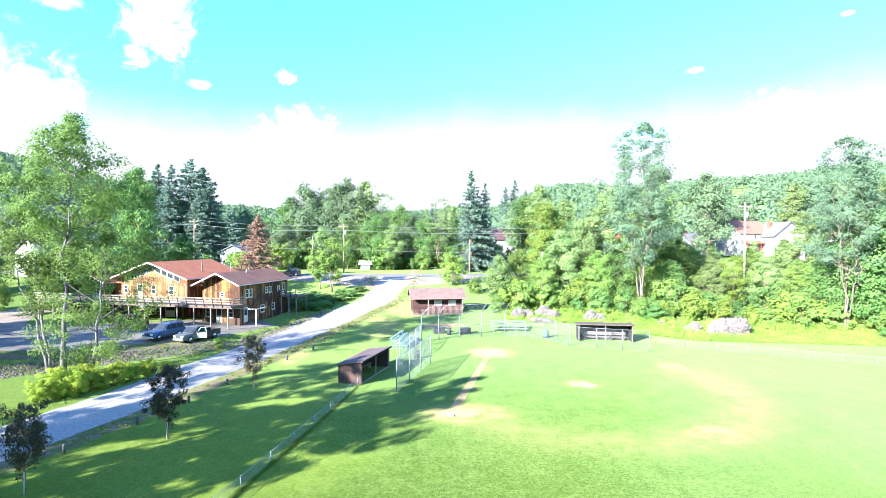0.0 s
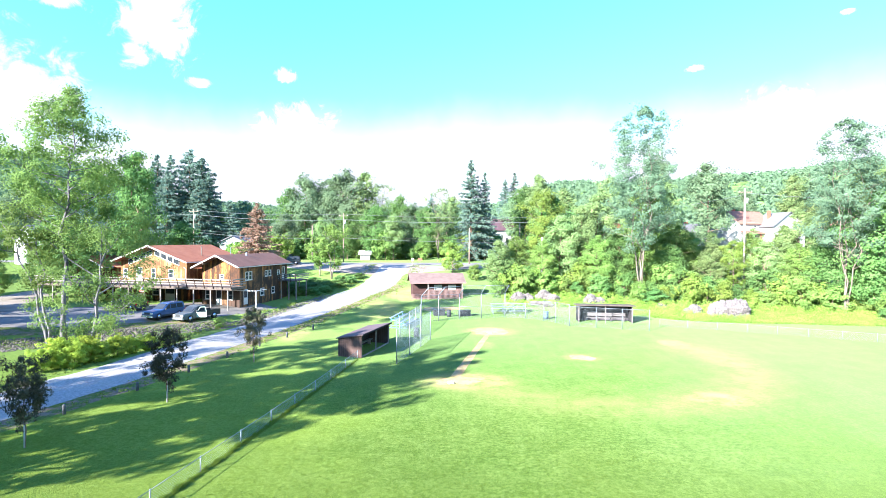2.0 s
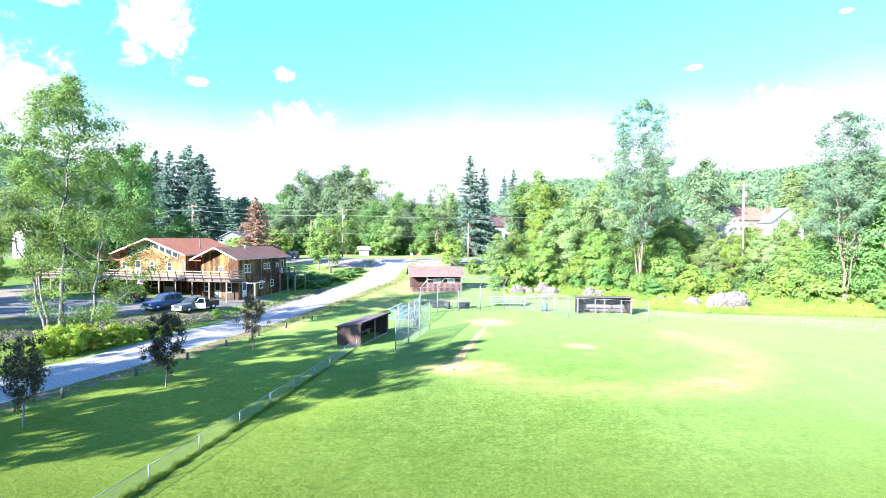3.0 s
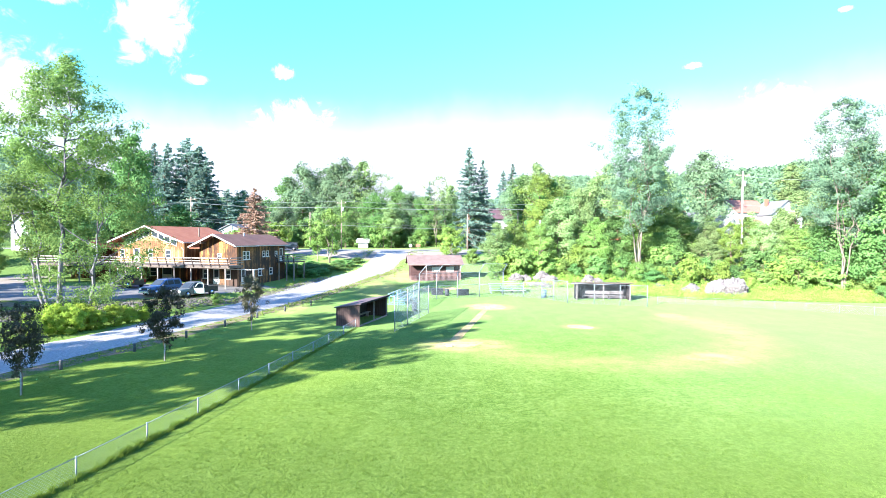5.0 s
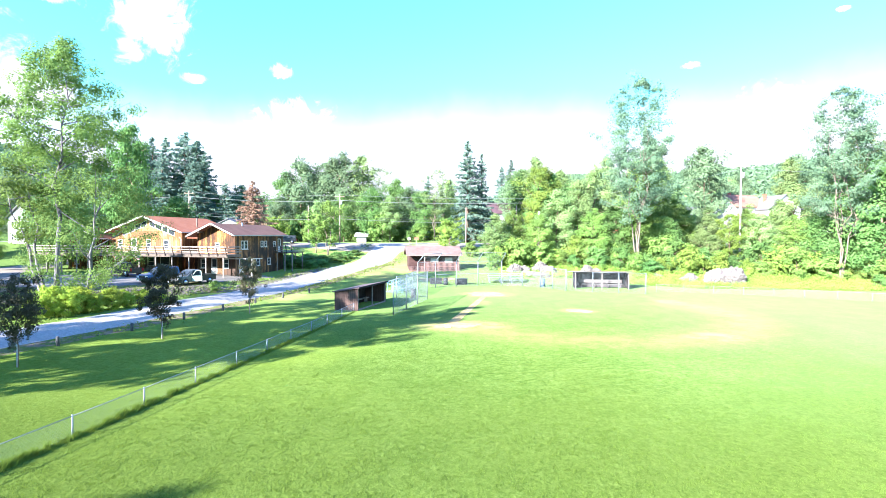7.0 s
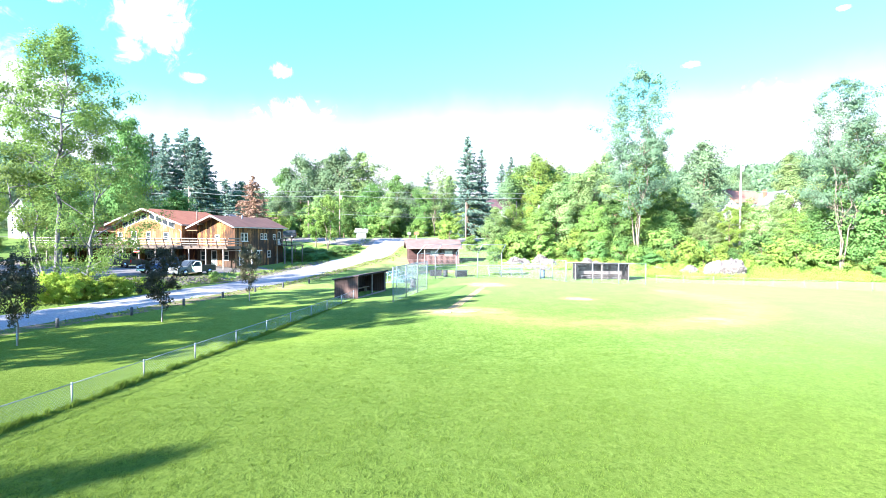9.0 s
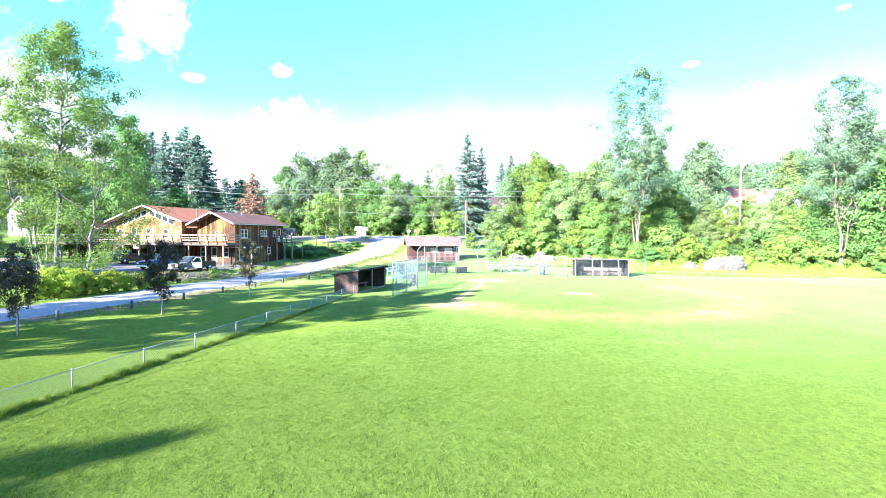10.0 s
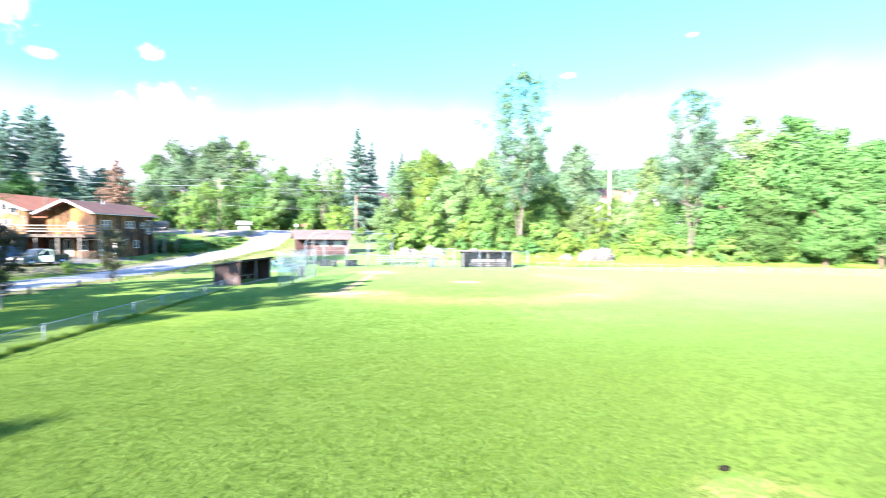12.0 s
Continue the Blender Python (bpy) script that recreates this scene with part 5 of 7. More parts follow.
# ---------------------------------------------------------------- dugouts, shed, bleachers
def dugout_near():
    at = pose(-8.55, 45.95, 0, 0, 0, -14.7)
    th = thing("dugout", "brown board dugout with a sloping shed roof, open to the field", "dugout", "dugouts", at)
    wide, deep = 2.25, 6.9       # local x towards the field, local y along it
    lo, hi = 1.62, 1.98
    x0, x1 = -wide / 2, wide / 2

    def end(y0, y1):
        return Mesh().add([(x0, y0, 0), (x1, y0, 0), (x1, y0, hi), (x0, y0, lo), (x0, y1, 0), (x1, y1, 0), (x1, y1, hi), (x0, y1, lo)],
                          [(0, 1, 2, 3), (7, 6, 5, 4), (0, 4, 5, 1), (1, 5, 6, 2), (2, 6, 7, 3), (3, 7, 4, 0)])
    part("wall", end(0, 0.08), DUG, th)
    part("wall", end(deep - 0.08, deep), DUG, th)
    part("wall", Mesh().box(x0, 0.083, 0, x0 + 0.08, deep - 0.083, lo - 0.01), DARKW, th)
    s = (hi - lo) / wide
    xa, xb, za, zb, d = x0 - 0.16, x1 + 0.16, lo - 0.16 * s, hi + 0.16 * s, 0.09
    run = (deep + 0.28) / 7
    sheet = Mesh().add([(xa, 0, za), (xb, 0, zb), (xb, run - 0.012, zb), (xa, run - 0.012, za), (xa, 0, za + d), (xb, 0, zb + d), (xb, run - 0.012, zb + d), (xa, run - 0.012, za + d)],
                       [(3, 2, 1, 0), (4, 5, 6, 7), (0, 1, 5, 4), (1, 2, 6, 5), (2, 3, 7, 6), (3, 0, 4, 7)]).data("roof_panel", DUGROOF)
    for k in range(7):
        part("roof_panel", sheet, None, th, "dark weathered roofing", at=pose(0, -0.14 + k * run, 0))
    part("fascia", Mesh().box(x1 + 0.162, -0.14, hi - 0.02, x1 + 0.20, deep + 0.14, hi + 0.13), DARKW, th)
    for y in (0.12, deep / 2, deep - 0.12):
        part("post", Mesh().box(x1 - 0.11, y - 0.05, 0, x1 - 0.01, y + 0.05, hi - 0.02), STAKE, th)
    part("sill", Mesh().box(x1 - 0.1, 0.18, 0.0, x1 - 0.03, deep / 2 - 0.06, 0.12), STAKE, th)
    part("sill", Mesh().box(x1 - 0.1, deep / 2 + 0.06, 0.0, x1 - 0.03, deep - 0.18, 0.12), STAKE, th)
    b = thing("bench", "plain plank bench along the dugout wall", "bench", "", at @ pose(-0.7, 0.4, 0))
    part("seat", Mesh().box(-0.2, 0, 0.42, 0.2, 6.1, 0.47), BENCHW, b)
    for y in (0.4, 3.0, 5.6):
        part("leg", Mesh().box(-0.16, y, 0, 0.16, y + 0.08, 0.42), BENCHW, b)


DUGBACK = plain("weathered grey dugout boards", (0.085, 0.075, 0.080), (0.15, 0.135, 0.14), 2.5, 0.9, 0, 0.3, 20, spec=0.1)
DUGROOF = plain("dark felt roofing", (0.085, 0.055, 0.06), (0.16, 0.115, 0.11), 1.5, 0.9, 0, 0.4, 10)
dugout_near()


def dugout_far():
    at = pose(17.0, 66.4, 0, 0, 0, -6.5)
    th = thing("dugout", "dark board dugout with a thin brown roof, open to the field", "dugout", "dugouts", at)
    wide, deep, tall = 6.7, 2.2, 2.15     # local x along, y away from the field
    part("wall", Mesh().box(0.083, deep - 0.08, 0, wide - 0.083, deep, tall - 0.1), DUGBACK, th, "weathered grey back wall")
    for x in (0, wide - 0.08):
        part("wall", Mesh().box(x, 0.02, 0, x + 0.08, deep, tall - 0.12), DARKW, th)
    part("roof", Mesh().add([(-0.3, -0.4, tall), (wide + 0.3, -0.4, tall), (wide + 0.3, deep + 0.3, tall - 0.18), (-0.3, deep + 0.3, tall - 0.18),
                             (-0.3, -0.4, tall + 0.13), (wide + 0.3, -0.4, tall + 0.13), (wide + 0.3, deep + 0.3, tall - 0.05), (-0.3, deep + 0.3, tall - 0.05)],
                            [(3, 2, 1, 0), (4, 5, 6, 7), (0, 1, 5, 4), (1, 2, 6, 5), (2, 3, 7, 6), (3, 0, 4, 7)]), DECKW, th, "thin brown roof")
    for x in (0.06, wide / 2, wide - 0.06):
        part("post", Mesh().box(x - 0.05, -0.1, 0, x + 0.05, 0.0, tall), STAKE, th)
    b = thing("bench", "long weathered plank bench with a back rest in the dugout", "bench", "", at @ pose(0.75, 1.15, 0))
    for i in range(2):
        part("seat_plank", Mesh().box(0, -0.22 + i * 0.24, 0.45, 5.4, 0.0 + i * 0.24, 0.50), DUGBENCH, b)
        part("back_plank", Mesh().box(0, 0.32, 0.66 + i * 0.22, 5.4, 0.36, 0.84 + i * 0.22), DUGBENCH, b)
    for lx in (0.2, 1.8, 3.5, 5.1):
        part("leg", Mesh().box(lx, -0.15, 0, lx + 0.07, 0.3, 0.45), DUGBENCH, b)
        part("upright", Mesh().box(lx, 0.362, 0.0, lx + 0.07, 0.42, 1.06), DUGBENCH, b)


dugout_far()


def roof_slab(m, a, b, c, d, thick):
    """A roof plane from four corners, with thickness downwards."""
    top = [Vector(p) for p in (a, b, c, d)]
    low = [p - Vector((0, 0, thick)) for p in top]
    return m.add(top + low, [(0, 1, 2, 3), (7, 6, 5, 4), (0, 4, 5, 1), (1, 5, 6, 2), (2, 6, 7, 3), (3, 7, 4, 0)])


def wall_open(m, x0, x1, z0, z1, y0, y1, holes):
    """A wall in the x-z plane between y0 and y1, with rectangular holes (xa, xb, za, zb) cut through."""
    xs = sorted({x0, x1, *[h[0] for h in holes], *[h[1] for h in holes]})
    for a, b in zip(xs, xs[1:]):
        cuts = sorted((h[2], h[3]) for h in holes if h[0] <= a + 1e-6 and h[1] >= b - 1e-6)
        z = z0
        for ca, cb in cuts:
            if ca > z + 1e-4:
                m.box(a, y0, z, b, y1, ca)
            z = cb
        if z1 > z + 1e-4:
            m.box(a, y0, z, b, y1, z1)
    return m


def window_in(parent, xa, xb, za, zb, m, depth=0.15, frame_mat=None, door=False, bars=1):
    """A window or glazed door in a wall hole. m maps local wall coordinates (x along, y out of the wall is negative, z up)."""
    fm = frame_mat or TRIM
    name = "door" if door else "window"
    w_ = 0.09
    fr = Mesh()
    fr.box(xa, -0.03, za, xa + w_, depth, zb, m), fr.box(xb - w_, -0.03, za, xb, depth, zb, m)
    fr.box(xa + w_, -0.03, zb - w_, xb - w_, depth, zb, m), fr.box(xa + w_, -0.03, za, xb - w_, depth, za + w_, m)
    win = part(name, fr, fm, parent)
    if door:
        part("door_panel", Mesh().box(xa + w_, 0.03, za + w_, xb - w_, 0.075, za + (zb - za) * 0.45, m), fm, win)
        part("pane", Mesh().box(xa + w_, 0.04, za + (zb - za) * 0.45, xb - w_, 0.06, zb - w_, m), GLASS, win)
        part("handle", Mesh().box(xb - w_ - 0.1, -0.02, za + 0.95, xb - w_ - 0.05, 0.03, za + 1.1, m), CHROME, win)
    else:
        part("pane", Mesh().box(xa + w_, 0.05, za + w_, xb - w_, 0.07, zb - w_, m), GLASS, win)
        for i in range(bars):
            zz = za + (zb - za) * (i + 1) / (bars + 1)
            part("glazing_bar", Mesh().box(xa + w_, 0.01, zz - 0.03, xb - w_, 0.048, zz + 0.03, m), fm, win)
        part("sill", Mesh().box(xa - 0.05, -0.09, za - 0.06, xb + 0.05, -0.032, za - 0.002, m), fm, win)
    return win


def shed():
    z = 1.05
    at = pose(-5.3, 83.3, z, 0, 0, 8.0)
    th = thing("snack_shed", "red-brown wooden snack shed with two white serving hatches", "shed", "", at)
    wide, deep = 8.0, 4.6
    holes = [(3.45, 4.75, 1.25, 2.15), (5.75, 7.05, 1.25, 2.15)]
    part("wall", wall_open(Mesh(), 0, wide, -0.4, 2.75, 0, 0.14, holes), SHEDB, th)
    for a, b, c, d in holes:
        hatch = part("hatch", Mesh().box(a + 0.02, 0.02, c + 0.02, b - 0.02, 0.07, d - 0.02), TRIM, th, "white painted serving hatch")
        part("ledge", Mesh().box(a - 0.1, -0.25, c - 0.07, b + 0.1, -0.003, c - 0.01), DECKW, hatch)
    for x in (0, wide - 0.14):
        part("wall", Mesh().prism([(0.143, -0.4), (deep, -0.4), (deep, 2.75), (deep / 2 - 0.2, 3.72), (0.143, 2.78)], x, x + 0.14, Matrix(((0, 1, 0, 0), (1, 0, 0, 0), (0, 0, 1, 0), (0, 0, 0, 1)))), SHEDB, th)
    part("wall", Mesh().box(0.143, deep - 0.14, -0.4, wide - 0.143, deep - 0.003, 2.74), SHEDB, th)
    r = Mesh()
    ry, rz = deep / 2 - 0.2, 3.95
    roof_slab(r, (-0.55, -1.15, 2.62), (wide + 0.55, -1.15, 2.62), (wide + 0.55, ry, rz), (-0.55, ry, rz), 0.14)
    part("roof", r, SHINGLE, th, "faded brown shingle roof")
    r = Mesh()
    roof_slab(r, (-0.55, ry + 0.004, rz), (wide + 0.55, ry + 0.004, rz), (wide + 0.55, deep + 0.4, 2.6), (-0.55, deep + 0.4, 2.6), 0.14)
    part("roof", r, SHINGLE, th, "faded brown shingle roof")
    part("fascia", Mesh().box(-0.55, -1.19, 2.44, wide + 0.55, -1.153, 2.62), PICKET, th)
    for x in (2.4, wide - 0.1):
        part("porch_post", Mesh().box(x - 0.06, -1.0, -0.4, x + 0.06, -0.88, 2.55), BENCHW, th)
    # picket screen along the porch, lower at one end
    pk = Mesh().box(-0.042, 0, 0, 0.042, 0.03, 1.0).data("picket", PICKET)
    for i in range(43):
        x = -0.3 + i * 0.196
        hi = 0.95 if x < 2.3 else 1.62
        part("picket", pk, None, th, at=Matrix.LocRotScale((x, -1.06, -0.12), None, (1, 1, hi)))
    for zz, xa in ((0.05, -0.35), (0.68, -0.35), (1.35, 2.3)):
        part("picket_rail", Mesh().box(xa, -1.025, zz, wide + 0.1, -0.99, zz + 0.08), PICKET, th)


shed()


def bleacher(x, y, turn, wide, label, rows=4, steel=None):
    z = height(x, y)
    th = thing("bleacher", label, "bleacher", "bleachers round the field", pose(x, y, z, 0, 0, turn))
    plank = Mesh().box(-wide / 2, -0.14, -0.02, wide / 2, 0.14, 0.03).data("seat_plank", ALU)
    foot = Mesh().box(-wide / 2, -0.12, -0.02, wide / 2, 0.12, 0.02).data("foot_plank", ALU)
    for i in range(rows):
        part("seat_plank", plank, None, th, at=Matrix.Translation((0, i * 0.62, 0.45 + i * 0.26)))
        if i:
            part("foot_plank", foot, None, th, at=Matrix.Translation((0, i * 0.62 - 0.3, 0.18 + i * 0.24)))
    for k in range(4):
        px = -wide / 2 + 0.2 + k * (wide - 0.4) / 3
        m = Mesh()
        m.beam((px, -0.1, 0.03), (px, rows * 0.62 - 0.3, 0.03), 0.05)
        m.beam((px, -0.1, 0.38), (px, rows * 0.62 - 0.5, 0.38 + (rows - 1) * 0.26), 0.05)
        for i in range(rows):
            m.beam((px, i * 0.62, 0.03), (px, i * 0.62, 0.42 + i * 0.26), 0.05)
        part("support", m, steel or GALV, th)
    return th


bleacher(9.0, 72.8, 2, 5.0, "white aluminium bleacher with four rows of planks")
bleacher(-4.2, 63.6, 80, 5.6, "aluminium bleacher on blue steel supports beside the dugout", 4, TEAL)


def barrel(x, y, mat, label, r=0.29, h=0.88):
    th = thing("barrel", label, "barrel", "", pose(x, y, height(x, y)))
    part("drum", Mesh().tube([(0, 0, 0), (0, 0, h * 0.32), (0, 0, h * 0.34), (0, 0, h * 0.36), (0, 0, h * 0.66), (0, 0, h * 0.68), (0, 0, h * 0.7), (0, 0, h)], [r, r, r * 1.04, r, r, r * 1.04, r, r], 18), mat, th, "", True)
    part("rim", Mesh().tube([(0, 0, h - 0.02), (0, 0, h + 0.025)], [r * 1.05, r * 1.05], 18), mat, th, "", True)


barrel(-3.15, 56.0, PLASTIC, "black litter barrel behind the dugout screen", 0.30, 0.92)
barrel(0.45, 70.6, PLASTIC, "dark litter barrel behind the backstop")
# this one stands in for an unclear dark object by the pole
barrel(-31.2, 123.3, PLASTIC, "unclear dark object beside the street pole, built as a barrel", 0.34, 1.0)
barrel(13.3, 68.8, BLUEBIN, "blue-grey litter barrel beside the fence", 0.36, 1.0)
for i, (x, y) in enumerate(((-0.9, 71.6), (2.6, 71.2))):
    th = thing("equipment_box", "dark weathered storage box behind the backstop", "box", "boxes behind the backstop", pose(x, y, height(x, y), 0, 0, 12 + i * 8))
    part("body", Mesh().box(-0.75, -0.4, 0, 0.75, 0.4, 0.75), PLASTIC, th)
    part("lid", Mesh().box(-0.8, -0.45, 0.752, 0.8, 0.45, 0.83), PLASTIC, th)


# ---------------------------------------------------------------- the lodge
LODGE = pose(-28.3, 71.0, 1.36, 0, 0, -12.7)


def swap(x):
    """Wall coordinates to a wall that runs back along y at that x, seen from the right."""
    return Matrix(((0, -1, 0, x), (1, 0, 0, 0), (0, 0, 1, 0), (0, 0, 0, 1)))


def gable_wing(th, x0, x1, y0, y1, eave, ridge, front_holes, right_holes, lower, upper, roofmat, over=0.55, gable=None, right_lower=None, right_upper=None, floor=2.74, over_left=None):
    """A two-storey wing with its gable to the front: walls with openings, floor band, roof with overhang and barge boards."""
    t = 0.16
    mid = (x0 + x1) / 2
    part("wall", wall_open(Mesh(), x0, x1, -0.3, floor, y0, y0 + t, [h for h in front_holes if h[3] <= floor]), lower, th)
    part("wall", wall_open(Mesh(), x0, x1, floor, eave, y0, y0 + t, [h for h in front_holes if h[2] >= floor]), upper, th)
    part("gable", Mesh().prism([(x0, eave), (x1, eave), (mid, ridge - 0.08)], y0, y0 + t), gable or upper, th)
    part("gable", Mesh().prism([(x0, eave), (x1, eave), (mid, ridge - 0.08)], y1 - t, y1), gable or upper, th)
    m = swap(x1)
    rl, ru = Mesh(), Mesh()
    wall_open(rl, y0 + t + 0.002, y1, -0.3, floor, 0, t, [h for h in right_holes if h[3] <= floor])
    wall_open(ru, y0 + t + 0.002, y1, floor, eave, 0, t, [h for h in right_holes if h[2] >= floor])
    for q in (rl, ru):
        q.v = [tuple(m @ Vector(p)) for p in q.v]
    part("wall", rl, right_lower or lower, th)
    part("wall", ru, right_upper or upper, th)
    part("wall", Mesh().box(x0, y0 + t + 0.002, -0.3, x0 + t, y1, eave), upper, th)
    part("wall", Mesh().box(x0 + t, y1 - t, -0.3, x1 - t - 0.002, y1 - 0.002, eave), upper, th)
    part("floor_slab", Mesh().box(x0 + t, y0 + t, floor - 0.12, x1 - t - 0.01, y1 - t, floor + 0.1), DARKW, th)
    s = (ridge - eave) / (mid - x0)
    top = ridge + 0.16
    for sx, ex, lo in ((-1, x0 - (over_left or over), eave - (over_left or over) * s + 0.16), (1, x1 + over, eave - over * s + 0.16)):
        r = Mesh()
        c = mid + sx * 0.002
        if sx > 0:
            roof_slab(r, (c, y0 - 1.2, top), (ex, y0 - 1.2, lo), (ex, y1 + 0.6, lo), (c, y1 + 0.6, top), 0.16)
        else:
            roof_slab(r, (ex, y0 - 1.2, lo), (c, y0 - 1.2, top), (c, y1 + 0.6, top), (ex, y1 + 0.6, lo), 0.16)
        part("roof", r, roofmat, th)
        b = Mesh()
        b.add([(c, y0 - 1.245, top + 0.03), (ex, y0 - 1.245, lo + 0.03), (ex, y0 - 1.245, lo - 0.18), (c, y0 - 1.245, top - 0.18), (c, y0 - 1.203, top + 0.03), (ex, y0 - 1.203, lo + 0.03), (ex, y0 - 1.203, lo - 0.18), (c, y0 - 1.203, top - 0.18)],
              [(0, 1, 2, 3), (7, 6, 5, 4), (0, 4, 5, 1), (1, 5, 6, 2), (2, 6, 7, 3), (3, 7, 4, 0)])
        part("barge_board", b, BARGE, th, "pale painted barge board")
        part("gutter", Mesh().beam((ex + sx * 0.05, y0 - 1.2, lo - 0.1), (ex + sx * 0.05, y1 + 0.6, lo - 0.1), 0.1, 0.12), BARGE, th)
    for k in range(3):
        bx = lerp(x0, x1, (k + 0.5) / 3)
        zz = ridge - abs(bx - mid) * s - 0.05
        part("roof_beam", Mesh().box(bx - 0.09, y0 - 1.15, zz - 0.22, bx + 0.09, y0 - 0.003, zz - 0.02), DECKW, th)
    for a, b, c, d in front_holes:
        window_in(th, a, b, c, d, Matrix.Translation((0, y0, 0)), t, door=(c in (0.0, 2.76)), bars=1)
    for a, b, c, d in right_holes:
        window_in(th, a, b, c, d, m, t, door=(c in (0.0, 2.76)), bars=1)


def lodge():
    th = thing("lodge", "two-storey cedar lodge with rust metal roofs and a long deck", "house", "", LODGE)
    # right wing
    gable_wing(th, -5.9, 0.0, 0.0, 12.6, 5.45, 6.78,
               [(-5.4, -4.6, 0.75, 2.05), (-3.7, -2.8, 0.0, 2.1), (-1.8, -1.0, 0.75, 2.05), (-3.1, -2.4, 3.55, 4.25)],
               [(0.9, 1.85, 0.0, 2.08), (5.0, 6.0, 0.85, 1.95), (8.0, 8.9, 0.9, 1.9), (1.3, 2.1, 3.35, 4.55), (2.15, 2.95, 3.35, 4.55), (6.2, 6.9, 3.6, 4.5), (7.2, 7.9, 3.6, 4.5), (9.6, 10.3, 3.6, 4.4), (11.0, 11.9, 2.76, 4.8)],
               DEEP, ORANGE, ROOF_BROWN, right_lower=DEEP, right_upper=DEEP, over_left=0.85)
    # main wing, set back
    gable_wing(th, -22.4, -10.8, 3.0, 15.5, 5.90, 8.0,
               [(-21.8, -20.6, 0.7, 2.0), (-19.6, -18.6, 0.0, 2.1), (-16.8, -15.6, 0.7, 2.0), (-14.6, -12.9, 0.0, 2.15),
                (-22.0, -21.2, 3.4, 4.6), (-19.6, -18.6, 2.76, 4.8), (-17.0, -16.2, 3.3, 4.7), (-14.0, -13.1, 3.3, 4.6)],
               [], DEEP, CREAM, ROOF_RED, over=0.8, gable=GABLE)
    # a band of windows under the slopes of the main gable
    for k in range(8):
        xa = -20.9 + k * 1.1 + (0.15 if k > 3 else -0.15)
        xb = xa + 0.98
        za, zb = (7.72 - abs(x + 16.6) * 0.362 for x in (xa, xb))
        wn = part("window", Mesh().prism([(xa, za - 0.95), (xb, zb - 0.95), (xb, zb - 0.12), (xa, za - 0.12)], 2.93, 2.997), TRIM, th)
        part("pane", Mesh().prism([(xa + 0.07, za - 0.87), (xb - 0.07, zb - 0.87), (xb - 0.07, zb - 0.2), (xa + 0.07, za - 0.2)], 2.90, 2.927), GLASS, wn)
    # link between the wings
    part("wall", wall_open(Mesh(), -10.64, -6.06, -0.3, 5.0, 6.4, 6.56, [(-9.4, -8.4, 2.76, 4.8)]), DEEP, th)
    window_in(th, -9.4, -8.4, 2.76, 4.8, Matrix.Translation((0, 6.4, 0)), 0.16, door=True)
    rf = Mesh()
    roof_slab(rf, (-9.95, 2.9, 4.95), (-7.1, 2.9, 4.95), (-7.1, 12, 5.3), (-9.95, 12, 5.3), 0.12)
    part("roof", rf, ROOF_RED, th)
    for x in (-10.55, -6.25):
        part("downspout", Mesh().tube([(x, 2.1, 5.0), (x, 2.5, 4.7), (x, 2.5, 2.6)], [0.06, 0.06, 0.06], 8), TRIM, th, "white downspout", True)
    # low left wing
    gable_wing(th, -32.2, -26.4, 4.2, 12.5, 4.9, 6.3, [(-31.4, -30.4, 0.7, 2.0), (-29.0, -28.0, 0.0, 2.1), (-28.4, -27.4, 3.4, 4.4)], [], ORANGE, ORANGE, ROOF_RED)
    part("wall", wall_open(Mesh(), -26.24, -22.56, -0.3, 4.6, 5.6, 5.76, [(-25.2, -24.0, 0.7, 2.0), (-25.0, -24.1, 3.2, 4.2)]), CREAM, th)
    for za, zb in ((0.7, 2.0), (3.2, 4.2)):
        window_in(th, -25.2 if za < 1 else -25.0, -24.0 if za < 1 else -24.1, za, zb, Matrix.Translation((0, 5.6, 0)), 0.16)
    rf = Mesh()
    roof_slab(rf, (-26.0, 5.0, 4.75), (-22.9, 5.0, 4.75), (-22.9, 12, 5.2), (-26.0, 12, 5.2), 0.12)
    part("roof", rf, ROOF_RED, th)
    # flues
    part("flue", Mesh().tube([(-12.2, 8.0, 5.9), (-12.2, 8.0, 8.0)], [0.1, 0.1], 10), DECKW, th, "tan metal flue", True)
    part("flue", Mesh().tube([(-2.4, 5.2, 6.1), (-2.4, 5.2, 7.15)], [0.12, 0.12], 10), GALV, th, "short metal flue", True)
    part("dish_arm", Mesh().tube([(-11.3, 14.0, 5.4), (-11.3, 14.0, 7.8)], [0.04, 0.04], 6), GALV, th, "", True)

    # front deck: floor, joists, posts, outward-leaning rail
    fl = 2.60
    deck = part("deck", Mesh().box(-31.4, -3.0, fl, 0.9, -0.04, fl + 0.12), DECKW, th, "weathered wooden deck along the front")
    part("deck_floor", Mesh().box(-31.4, -0.038, fl, -6.05, 2.96, fl + 0.12), DECKW, deck)
    part("rim_board", Mesh().box(-31.45, -3.06, fl - 0.22, 0.95, -3.003, fl + 0.14), DECKW, deck, "pale rim board")
    part("rim_board", Mesh().box(0.903, -3.0, fl - 0.22, 0.96, -0.04, fl + 0.14), DECKW, deck)
    for i in range(13):
        x = -31.0 + i * 2.6
        part("deck_post", Mesh().box(x - 0.065, -2.93, -0.3, x + 0.065, -2.80, fl - 0.005), RAILW, deck)
    for zz in (0.30, 0.62, 0.98):
        part("rail_board", Mesh().box(-31.4, -3.16 - zz * 0.28, fl + 0.1 + zz, 1.0, -3.11 - zz * 0.28, fl + 0.24 + zz), RAILW, deck)
